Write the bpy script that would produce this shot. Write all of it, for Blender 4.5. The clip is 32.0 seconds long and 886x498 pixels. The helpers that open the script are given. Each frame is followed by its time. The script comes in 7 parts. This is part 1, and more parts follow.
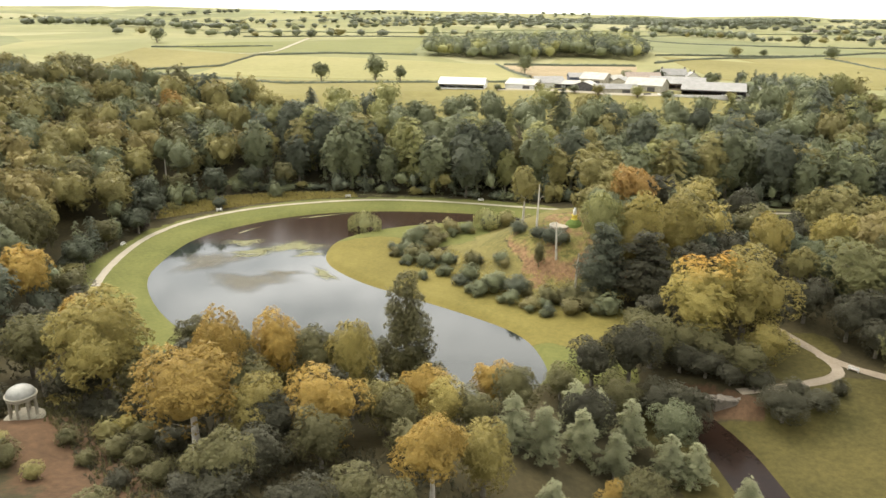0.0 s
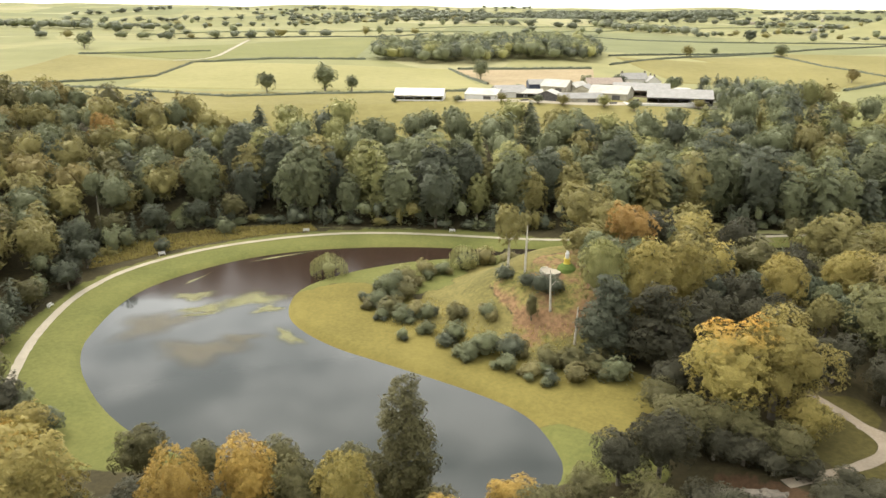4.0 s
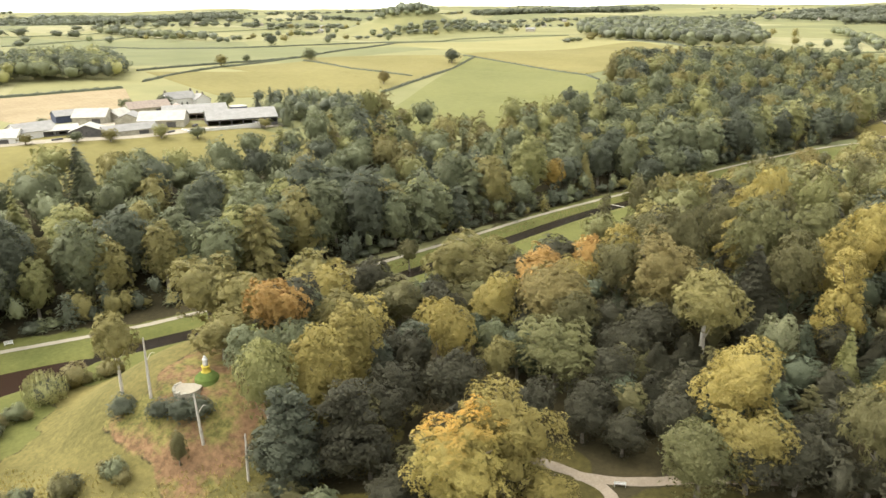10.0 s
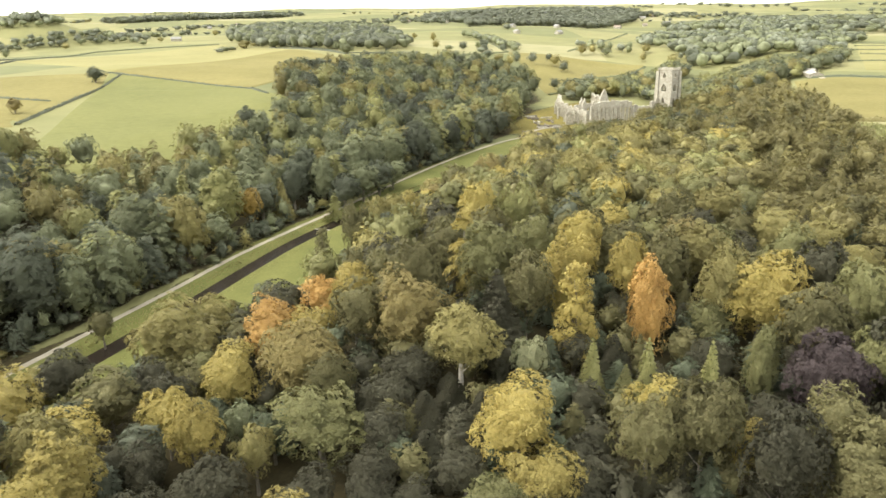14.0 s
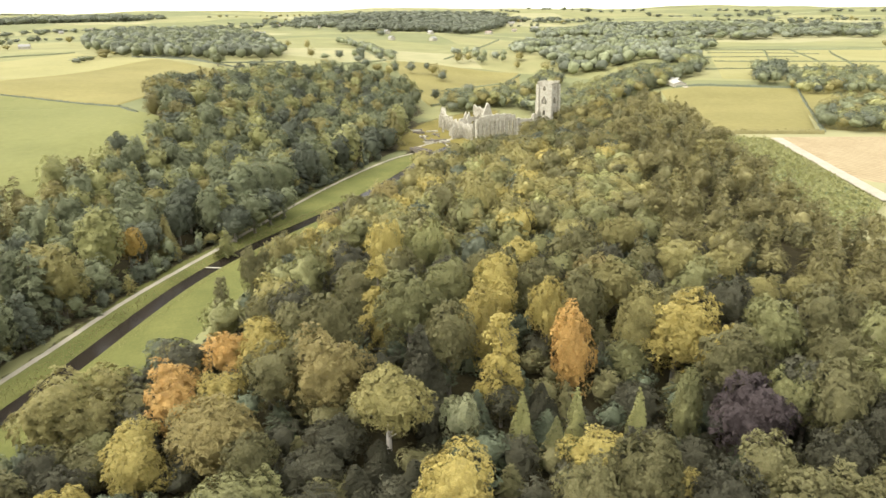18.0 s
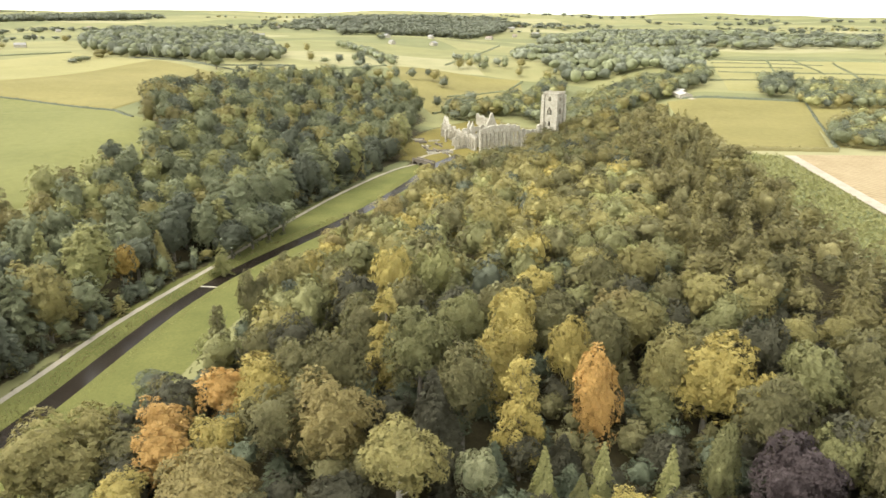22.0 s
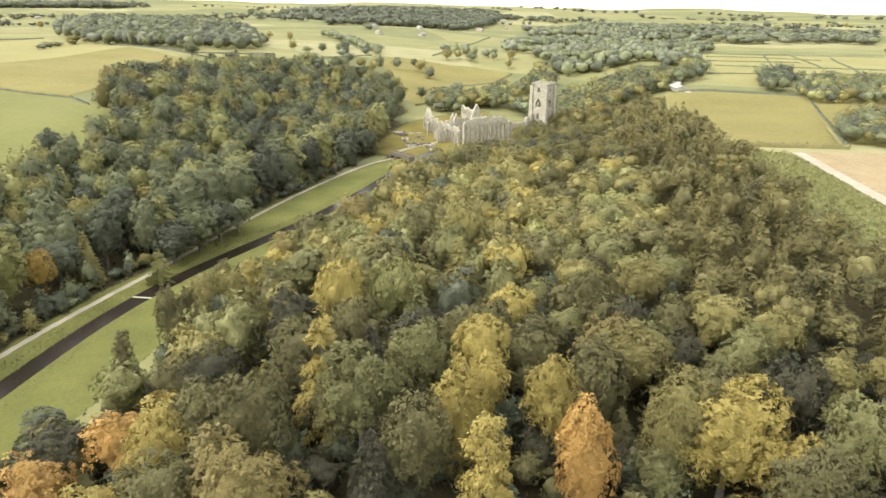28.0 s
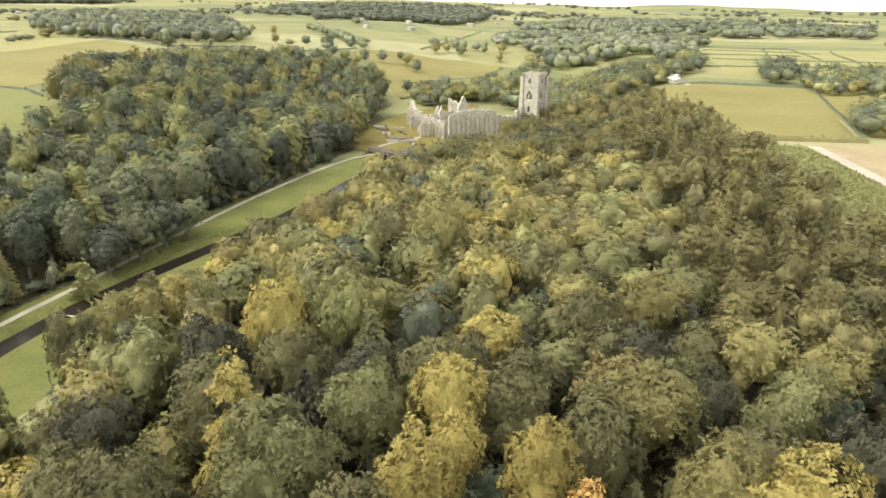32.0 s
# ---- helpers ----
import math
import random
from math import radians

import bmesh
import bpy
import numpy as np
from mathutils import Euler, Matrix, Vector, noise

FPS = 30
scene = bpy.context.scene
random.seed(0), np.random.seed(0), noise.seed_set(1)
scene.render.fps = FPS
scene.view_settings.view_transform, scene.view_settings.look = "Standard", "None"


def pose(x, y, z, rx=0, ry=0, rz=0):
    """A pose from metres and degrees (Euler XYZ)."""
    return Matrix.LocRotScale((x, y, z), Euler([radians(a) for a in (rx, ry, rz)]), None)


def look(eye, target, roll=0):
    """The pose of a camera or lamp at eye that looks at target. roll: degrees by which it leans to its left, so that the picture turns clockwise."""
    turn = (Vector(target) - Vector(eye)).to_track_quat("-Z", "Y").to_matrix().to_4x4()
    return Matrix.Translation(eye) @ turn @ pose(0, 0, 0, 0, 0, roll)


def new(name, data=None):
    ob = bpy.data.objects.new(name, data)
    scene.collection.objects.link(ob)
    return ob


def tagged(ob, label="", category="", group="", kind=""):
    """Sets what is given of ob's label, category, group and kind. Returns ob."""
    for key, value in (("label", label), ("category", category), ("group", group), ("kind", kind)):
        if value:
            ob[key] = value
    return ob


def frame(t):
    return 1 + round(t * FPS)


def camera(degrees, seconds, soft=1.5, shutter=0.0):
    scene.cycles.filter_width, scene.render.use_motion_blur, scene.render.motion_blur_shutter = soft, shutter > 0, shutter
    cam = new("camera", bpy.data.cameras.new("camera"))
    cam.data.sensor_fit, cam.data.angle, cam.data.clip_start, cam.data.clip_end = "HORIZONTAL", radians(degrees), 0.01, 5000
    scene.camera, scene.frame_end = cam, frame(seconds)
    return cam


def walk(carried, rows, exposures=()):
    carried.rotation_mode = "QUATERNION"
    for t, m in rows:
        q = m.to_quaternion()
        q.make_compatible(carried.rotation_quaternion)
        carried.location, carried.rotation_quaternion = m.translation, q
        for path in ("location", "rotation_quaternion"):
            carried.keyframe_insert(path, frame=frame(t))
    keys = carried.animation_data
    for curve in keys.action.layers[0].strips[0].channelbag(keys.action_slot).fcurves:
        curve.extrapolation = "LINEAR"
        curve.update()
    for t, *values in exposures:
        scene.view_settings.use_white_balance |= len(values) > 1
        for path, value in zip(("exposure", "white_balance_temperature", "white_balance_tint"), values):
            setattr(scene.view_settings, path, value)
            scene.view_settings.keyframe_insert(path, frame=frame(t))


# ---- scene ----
cam = camera(62.36, 32.0, 1.5)
PATH = [
    (0.0, 0.00, 0.00, 66.91, 6.27, -17.87, -0.71),
    (0.5, -1.05, 3.23, 67.68, 6.28, -17.92, -0.64),
    (1.0, -2.15, 6.35, 68.46, 6.32, -18.05, -0.61),
    (1.5, -3.37, 9.41, 69.35, 6.34, -18.11, -0.53),
    (2.0, -4.72, 12.48, 70.24, 5.93, -18.19, -0.44),
    (2.5, -6.13, 15.53, 71.13, 5.14, -18.23, -0.32),
    (4.5, -11.60, 27.77, 74.39, 0.03, -18.39, -0.20),
    (5.0, -12.75, 31.13, 75.05, -1.90, -18.44, -0.15),
    (5.5, -13.84, 34.54, 75.69, -3.72, -18.46, -0.12),
    (6.0, -14.85, 38.03, 76.33, -5.63, -18.47, -0.07),
    (6.5, -15.75, 41.59, 76.87, -7.55, -18.45, -0.05),
    (7.0, -16.48, 45.12, 77.30, -10.95, -18.44, 0.04),
    (7.5, -17.02, 48.69, 77.64, -15.40, -18.45, 0.26),
    (8.0, -17.35, 52.38, 77.94, -19.52, -18.47, 0.36),
    (8.5, -17.47, 56.17, 78.30, -23.51, -18.45, 0.44),
    (9.0, -17.43, 59.80, 78.64, -27.16, -18.43, 0.47),
    (9.5, -17.24, 63.32, 78.89, -30.78, -18.42, 0.52),
    (10.0, -16.89, 66.67, 79.12, -34.22, -18.42, 0.62),
    (10.5, -16.41, 69.89, 79.48, -37.72, -18.40, 0.68),
    (11.0, -15.81, 73.04, 80.02, -40.92, -18.41, 0.69),
    (11.5, -15.12, 76.04, 80.69, -44.33, -18.42, 0.83),
    (12.0, -14.35, 78.77, 81.38, -46.49, -18.41, 0.84),
    (12.5, -13.64, 81.23, 82.02, -50.15, -18.46, 0.93),
    (13.0, -12.98, 83.56, 82.66, -54.80, -18.56, 1.06),
    (13.5, -12.31, 85.80, 83.33, -58.98, -18.57, 1.13),
    (14.0, -11.60, 87.78, 84.06, -60.49, -18.52, 1.10),
    (14.5, -10.89, 89.63, 84.80, -62.18, -18.54, 0.99),
    (15.0, -10.25, 91.45, 85.57, -64.09, -18.54, 0.89),
    (15.5, -9.63, 93.19, 86.43, -65.98, -18.53, 0.81),
    (17.5, -7.58, 97.73, 91.34, -70.22, -18.62, 0.84),
    (18.0, -6.45, 98.85, 92.50, -70.20, -18.55, 0.73),
    (18.5, -5.21, 99.98, 93.60, -70.17, -18.43, 0.58),
    (19.0, -3.95, 101.09, 94.45, -70.18, -18.41, 0.47),
    (19.5, -2.81, 102.14, 94.88, -70.16, -18.45, 0.33),
    (20.0, -1.72, 103.15, 95.02, -70.18, -18.44, 0.20),
    (20.5, -0.49, 104.18, 95.04, -70.21, -18.42, 0.11),
    (21.0, 1.02, 105.26, 95.08, -70.21, -18.38, 0.04),
    (21.5, 2.76, 106.28, 95.12, -70.25, -18.34, -0.08),
    (22.0, 4.67, 107.15, 95.14, -70.27, -18.32, -0.18),
    (22.5, 6.70, 107.85, 95.17, -70.29, -18.31, -0.26),
    (23.0, 8.89, 108.42, 95.29, -70.32, -18.31, -0.36),
    (23.5, 11.20, 108.89, 95.38, -70.36, -18.30, -0.45),
    (24.0, 13.64, 109.27, 95.35, -70.39, -18.29, -0.52),
    (24.5, 16.19, 109.54, 95.16, -70.43, -18.27, -0.57),
    (25.0, 18.77, 109.72, 94.70, -70.48, -18.30, -0.64),
    (25.5, 21.36, 109.87, 94.01, -70.50, -18.45, -0.71),
    (27.5, 33.88, 111.06, 89.57, -70.74, -18.71, -0.79),
    (28.0, 37.64, 111.67, 88.68, -70.81, -18.77, -0.82),
    (28.5, 41.48, 112.33, 87.80, -70.86, -18.84, -0.84),
    (29.0, 45.43, 113.09, 86.89, -70.95, -18.90, -0.84),
    (29.5, 49.46, 113.88, 85.92, -71.01, -18.93, -0.87),
    (30.0, 53.56, 114.70, 84.92, -71.11, -18.94, -0.86),
    (30.5, 57.60, 115.47, 83.90, -71.24, -18.96, -0.80),
    (31.0, 61.55, 116.11, 82.82, -71.28, -18.96, -0.82),
    (31.5, 65.58, 116.63, 81.76, -71.37, -18.92, -0.78),
    (32.0, 69.68, 117.04, 80.76, -71.37, -18.90, -0.84),
]
walk(cam, [(t, pose(x, y, z, 90 + pitch, roll, yaw)) for t, x, y, z, yaw, pitch, roll in PATH], [(0.0, 0.42, 6560, 10), (6.0, 0.38, 6500, 10), (13.0, 0.60, 6400, 10), (20.0, 0.55, 6380, 10), (28.0, 0.44, 6360, 10), (32.0, 0.42, 6340, 10)])
# ---- sky and sun: a bright, evenly overcast day ----
SUN_EL, SUN_AZ = radians(48), radians(-38)
world = bpy.data.worlds.new("overcast_sky")
scene.world = world
world.use_nodes = True
wn, wl = world.node_tree.nodes, world.node_tree.links
wn.clear()
sky = wn.new("ShaderNodeTexSky")
sky.sky_type, sky.sun_disc, sky.sun_elevation, sky.sun_rotation = "NISHITA", False, SUN_EL, SUN_AZ
sky.dust_density, sky.ozone_density = 4.0, 1.0
coord = wn.new("ShaderNodeTexCoord")
stretch = wn.new("ShaderNodeMapping")
stretch.inputs["Scale"].default_value = (1.0, 1.0, 3.2)
cloud = wn.new("ShaderNodeTexNoise")
cloud.inputs["Scale"].default_value, cloud.inputs["Detail"].default_value, cloud.inputs["Roughness"].default_value = 4.2, 6.0, 0.55
cloud_ramp = wn.new("ShaderNodeValToRGB")
cloud_ramp.color_ramp.elements[0].position, cloud_ramp.color_ramp.elements[0].color = 0.40, (5.3, 5.5, 5.5, 1)
cloud_ramp.color_ramp.elements[1].position, cloud_ramp.color_ramp.elements[1].color = 0.60, (12.6, 12.5, 12.0, 1)
cover = wn.new("ShaderNodeMixRGB")
cover.inputs["Fac"].default_value = 0.92
back = wn.new("ShaderNodeBackground")
back.inputs["Strength"].default_value = 0.147
wout = wn.new("ShaderNodeOutputWorld")
wl.new(coord.outputs["Generated"], stretch.inputs["Vector"])
wl.new(stretch.outputs["Vector"], cloud.inputs["Vector"])
wl.new(cloud.outputs["Fac"], cloud_ramp.inputs["Fac"])
wl.new(sky.outputs["Color"], cover.inputs["Color1"])
# the cloud is brighter round the veiled sun
aim = wn.new("ShaderNodeVectorMath")
aim.operation = "DOT_PRODUCT"
aim.inputs[1].default_value = (math.cos(SUN_EL) * math.sin(SUN_AZ), math.cos(SUN_EL) * math.cos(SUN_AZ), math.sin(SUN_EL))
halo = wn.new("ShaderNodeMapRange")
halo.interpolation_type = "SMOOTHSTEP"
halo.inputs["From Min"].default_value, halo.inputs["From Max"].default_value = 0.1, 1.0
halo.inputs["To Min"].default_value, halo.inputs["To Max"].default_value = 0.85, 2.3
veil = wn.new("ShaderNodeVectorMath")
veil.operation = "SCALE"
wl.new(coord.outputs["Generated"], aim.inputs[0])
wl.new(aim.outputs["Value"], halo.inputs["Value"])
wl.new(cloud_ramp.outputs["Color"], veil.inputs[0])
wl.new(halo.outputs["Result"], veil.inputs["Scale"])
wl.new(veil.outputs["Vector"], cover.inputs["Color2"])
# pale haze low on the horizon
rise = wn.new("ShaderNodeSeparateXYZ")
haze = wn.new("ShaderNodeMapRange")
haze.interpolation_type = "SMOOTHSTEP"
haze.inputs["From Min"].default_value, haze.inputs["From Max"].default_value = 0.0, 0.16
haze.inputs["To Min"].default_value, haze.inputs["To Max"].default_value = 1.0, 0.0
pale = wn.new("ShaderNodeMixRGB")
pale.inputs["Color2"].default_value = (11.2, 11.4, 9.6, 1)
wl.new(coord.outputs["Generated"], rise.inputs["Vector"])
wl.new(rise.outputs["Z"], haze.inputs["Value"])
wl.new(haze.outputs["Result"], pale.inputs["Fac"])
wl.new(cover.outputs["Color"], pale.inputs["Color1"])
wl.new(pale.outputs["Color"], back.inputs["Color"])
wl.new(back.outputs["Background"], wout.inputs["Surface"])
sun = new("sun", bpy.data.lights.new("sun", "SUN"))
sun.data.energy, sun.data.angle, sun.data.color = 1.55, radians(20), (1.0, 0.91, 0.75)
sun.matrix_world = look((0, 0, 300), (-300 * math.cos(SUN_EL) * math.sin(SUN_AZ), -300 * math.cos(SUN_EL) * math.cos(SUN_AZ), 300 - 300 * math.sin(SUN_EL)))

# ---- materials ----
def material(name):
    m = bpy.data.materials.new(name)
    m.use_nodes = True
    n, l = m.node_tree.nodes, m.node_tree.links
    return m, n, l, n["Principled BSDF"]


def ramp(n, stops):
    r = n.new("ShaderNodeValToRGB")
    e = r.color_ramp.elements
    while len(e) < len(stops):
        e.new(0.5)
    for k, (at, c) in enumerate(stops):
        e[k].position, e[k].color = at, (*c, 1)
    return r


def noise_node(n, l, scale, detail=4.0, rough=0.55, vector=None):
    t = n.new("ShaderNodeTexNoise")
    t.inputs["Scale"].default_value, t.inputs["Detail"].default_value, t.inputs["Roughness"].default_value = scale, detail, rough
    if vector is None:
        g = n.new("ShaderNodeNewGeometry")
        vector = g.outputs["Position"]
    l.new(vector, t.inputs["Vector"])
    return t


def mix(n, l, mode, fac, a, b):
    m = n.new("ShaderNodeMixRGB")
    m.blend_type = mode
    for socket, value in (("Fac", fac), ("Color1", a), ("Color2", b)):
        if hasattr(value, "links"):
            l.new(value, m.inputs[socket])
        elif isinstance(value, (int, float)):
            m.inputs[socket].default_value = value
        else:
            m.inputs[socket].default_value = (*value, 1)
    return m.outputs["Color"]


def bump(n, l, bsdf, height, strength, distance):
    b = n.new("ShaderNodeBump")
    b.inputs["Strength"].default_value, b.inputs["Distance"].default_value = strength, distance
    l.new(height, b.inputs["Height"])
    l.new(b.outputs["Normal"], bsdf.inputs["Normal"])


def ground_material(name, dark, light, fine=1.4, coarse=0.05, stripes=0.0, angle=0.0, rough=0.95, relief=0.25):
    """Grass, soil or gravel: two colours mixed by coarse and fine noise, with faint mowing or drill lines."""
    m, n, l, b = material(name)
    big = noise_node(n, l, coarse, 5.0, 0.6)
    small = noise_node(n, l, fine, 5.0, 0.7)
    both = mix(n, l, "MIX", 0.45, big.outputs["Fac"], small.outputs["Fac"])
    r = ramp(n, [(0.36, dark), (0.64, light)])
    l.new(both, r.inputs["Fac"])
    colour = r.outputs["Color"]
    if stripes:
        g = n.new("ShaderNodeNewGeometry")
        mp = n.new("ShaderNodeMapping")
        mp.inputs["Rotation"].default_value = (0, 0, radians(angle))
        w = n.new("ShaderNodeTexWave")
        w.inputs["Scale"].default_value, w.inputs["Distortion"].default_value, w.inputs["Detail Scale"].default_value = stripes, 1.2, 0.3
        l.new(g.outputs["Position"], mp.inputs["Vector"])
        l.new(mp.outputs["Vector"], w.inputs["Vector"])
        wr = ramp(n, [(0.2, (0.8, 0.8, 0.8)), (0.8, (1.08, 1.08, 1.05))])
        l.new(w.outputs["Fac"], wr.inputs["Fac"])
        colour = mix(n, l, "MULTIPLY", 0.6, colour, wr.outputs["Color"])
    l.new(colour, b.inputs["Base Color"])
    b.inputs["Roughness"].default_value = rough
    b.inputs["Specular IOR Level"].default_value = 0.15
    bump(n, l, b, small.outputs["Fac"], relief, 0.3)
    return m


def leaf_material(name, shade, mid, tip, through_light=0.28, crest=None, ragged=True):
    """Foliage: each leaf spray takes its own tone, each tree its own tint; a ragged spray is torn into single leaves."""
    m, n, l, b = material(name)
    geo = n.new("ShaderNodeNewGeometry")
    info = n.new("ShaderNodeObjectInfo")
    tc = n.new("ShaderNodeTexCoord")
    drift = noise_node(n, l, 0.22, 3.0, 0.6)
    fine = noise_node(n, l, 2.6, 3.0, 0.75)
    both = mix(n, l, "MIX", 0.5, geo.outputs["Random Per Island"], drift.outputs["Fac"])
    # fine noise also paints small shade gaps between leaves into the colour
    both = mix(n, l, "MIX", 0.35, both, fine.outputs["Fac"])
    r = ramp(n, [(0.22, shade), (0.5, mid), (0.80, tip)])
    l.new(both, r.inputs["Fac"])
    hs = n.new("ShaderNodeHueSaturation")
    vary = n.new("ShaderNodeMapRange")
    vary.inputs["To Min"].default_value, vary.inputs["To Max"].default_value = 0.82, 1.18
    l.new(info.outputs["Random"], vary.inputs["Value"])
    own, lift = n.new("ShaderNodeAttribute"), n.new("ShaderNodeMath")
    own.attribute_name = "tree_tint"
    lift.operation = "ADD"
    l.new(vary.outputs["Result"], lift.inputs[0])
    l.new(own.outputs["Fac"], lift.inputs[1])
    l.new(lift.outputs["Value"], hs.inputs["Value"])
    l.new(r.outputs["Color"], hs.inputs["Color"])
    colour = hs.outputs["Color"]
    if crest:
        place = n.new("ShaderNodeSeparateXYZ")
        l.new(tc.outputs["Object"], place.inputs["Vector"])
        wander = n.new("ShaderNodeMath")
        wander.operation = "MULTIPLY_ADD"
        wander.inputs[1].default_value = 5.0
        l.new(drift.outputs["Fac"], wander.inputs[0])
        l.new(place.outputs["Z"], wander.inputs[2])
        turn = n.new("ShaderNodeMapRange")
        turn.inputs["From Min"].default_value, turn.inputs["From Max"].default_value = 17.5, 21.5
        l.new(wander.outputs["Value"], turn.inputs["Value"])
        colour = mix(n, l, "MIX", turn.outputs["Result"], colour, crest)
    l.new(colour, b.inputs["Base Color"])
    b.inputs["Roughness"].default_value, b.inputs["Specular IOR Level"].default_value = 0.6, 0.18
    tra, mx = n.new("ShaderNodeBsdfTranslucent"), n.new("ShaderNodeMixShader")
    mx.inputs["Fac"].default_value = through_light
    l.new(colour, tra.inputs["Color"])
    l.new(b.outputs["BSDF"], mx.inputs[1])
    l.new(tra.outputs["BSDF"], mx.inputs[2])
    bump(n, l, b, fine.outputs["Fac"], 0.6, 0.4)
    if not ragged:
        l.new(mx.outputs["Shader"], n["Material Output"].inputs["Surface"])
        return m
    tear, clear, torn = n.new("ShaderNodeMath"), n.new("ShaderNodeBsdfTransparent"), n.new("ShaderNodeMixShader")
    tear.operation, tear.inputs[1].default_value = "LESS_THAN", 0.475
    l.new(noise_node(n, l, 2.3, 3.0, 0.8).outputs["Fac"], tear.inputs[0])
    l.new(tear.outputs["Value"], torn.inputs["Fac"])
    l.new(mx.outputs["Shader"], torn.inputs[1])
    l.new(clear.outputs["BSDF"], torn.inputs[2])
    l.new(torn.outputs["Shader"], n["Material Output"].inputs["Surface"])
    return m


def plain_material(name, dark, light, scale=0.6, rough=0.8, metal=0.0, relief=0.2):
    m, n, l, b = material(name)
    t = noise_node(n, l, scale, 6.0, 0.65)
    fine = noise_node(n, l, scale * 9, 4.0, 0.6)
    both = mix(n, l, "MIX", 0.4, t.outputs["Fac"], fine.outputs["Fac"])
    r = ramp(n, [(0.35, dark), (0.65, light)])
    l.new(both, r.inputs["Fac"])
    l.new(r.outputs["Color"], b.inputs["Base Color"])
    b.inputs["Roughness"].default_value, b.inputs["Metallic"].default_value = rough, metal
    bump(n, l, b, fine.outputs["Fac"], relief, 0.05)
    return m


# each tone: its name and the colour of a leaf in mid light
LEAF_TONES = {
    "moss": ("dull_olive_leaves", (0.150, 0.137, 0.060)),
    "dark": ("dark_green_leaves", (0.114, 0.123, 0.080)),
    "mid": ("green_leaves", (0.180, 0.191, 0.103)),
    "leafy": ("warm_green_leaves", (0.196, 0.190, 0.080)),
    "light": ("light_green_leaves", (0.288, 0.279, 0.112)),
    "olive": ("olive_leaves", (0.250, 0.219, 0.083)),
    "tan": ("yellow_green_leaves", (0.350, 0.288, 0.092)),
    "gold": ("golden_leaves", (0.350, 0.283, 0.088)),
    "amber": ("amber_leaves", (0.400, 0.275, 0.074)),
    "orange": ("orange_leaves", (0.440, 0.278, 0.092)),
    "rust": ("rust_leaves", (0.245, 0.200, 0.078)),
    "larch": ("larch_needles", (0.200, 0.175, 0.071)),
    "yew": ("yew_needles", (0.074, 0.070, 0.042)),
    "blue": ("grey_green_needles", (0.280, 0.280, 0.155)),
    "spruce": ("dark_needles", (0.099, 0.112, 0.066)),
    "purple": ("copper_beech_leaves", (0.072, 0.055, 0.052)),
    "scrub": ("scrub_leaves", (0.252, 0.221, 0.097)),
    "willow": ("willow_leaves", (0.380, 0.370, 0.165)),
    # far: leaf colour greyed and blued to hold the haze of distance
    "far": ("haze_greyed_leaves", (0.180, 0.190, 0.128)),
    "turning": ("orange_topped_leaves", (0.340, 0.280, 0.085)),
}
CREST = {"turning": (0.56, 0.33, 0.07)}
THROUGH = {"spruce": 0.14}


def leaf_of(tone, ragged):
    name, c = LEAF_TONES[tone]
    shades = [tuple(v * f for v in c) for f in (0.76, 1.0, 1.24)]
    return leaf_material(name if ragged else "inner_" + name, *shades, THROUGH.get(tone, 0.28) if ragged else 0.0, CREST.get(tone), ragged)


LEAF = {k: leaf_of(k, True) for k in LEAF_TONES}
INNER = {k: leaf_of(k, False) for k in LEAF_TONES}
BARK = plain_material("grey_brown_bark", (0.10, 0.085, 0.062), (0.26, 0.23, 0.18), 1.2, 0.95)
PALE_BARK = plain_material("pale_bark", (0.36, 0.32, 0.26), (0.64, 0.59, 0.50), 1.2, 0.9)


def two_tones(n, l, fac, dark, light):
    r = ramp(n, [(0.36, dark), (0.64, light)])
    l.new(fac, r.inputs["Fac"])
    return r.outputs["Color"]


def patchwork(n, l):
    """Distant farmland: cells of pasture, hay and stubble."""
    g = n.new("ShaderNodeNewGeometry")
    mp = n.new("ShaderNodeMapping")
    mp.inputs["Scale"].default_value = (0.0052, 0.0036, 0.0)
    mp.inputs["Rotation"].default_value = (0, 0, 0.5)
    v = n.new("ShaderNodeTexVoronoi")
    v.inputs["Scale"].default_value, v.inputs["Randomness"].default_value = 1.0, 0.75
    l.new(g.outputs["Position"], mp.inputs["Vector"])
    l.new(mp.outputs["Vector"], v.inputs["Vector"])
    sep = n.new("ShaderNodeSeparateColor")
    l.new(v.outputs["Color"], sep.inputs["Color"])
    r = ramp(n, [(0.0, (0.160, 0.164, 0.076)), (0.3, (0.198, 0.192, 0.086)), (0.6, (0.225, 0.212, 0.098)), (0.9, (0.265, 0.247, 0.130))])
    r.color_ramp.interpolation = "CONSTANT"
    l.new(sep.outputs["Red"], r.inputs["Fac"])
    tone = ramp(n, [(0.3, (0.82, 0.84, 0.8)), (0.7, (1.1, 1.08, 1.05))])
    l.new(noise_node(n, l, 0.02, 5.0, 0.6).outputs["Fac"], tone.inputs["Fac"])
    return mix(n, l, "MULTIPLY", 1.0, r.outputs["Color"], tone.outputs["Color"])


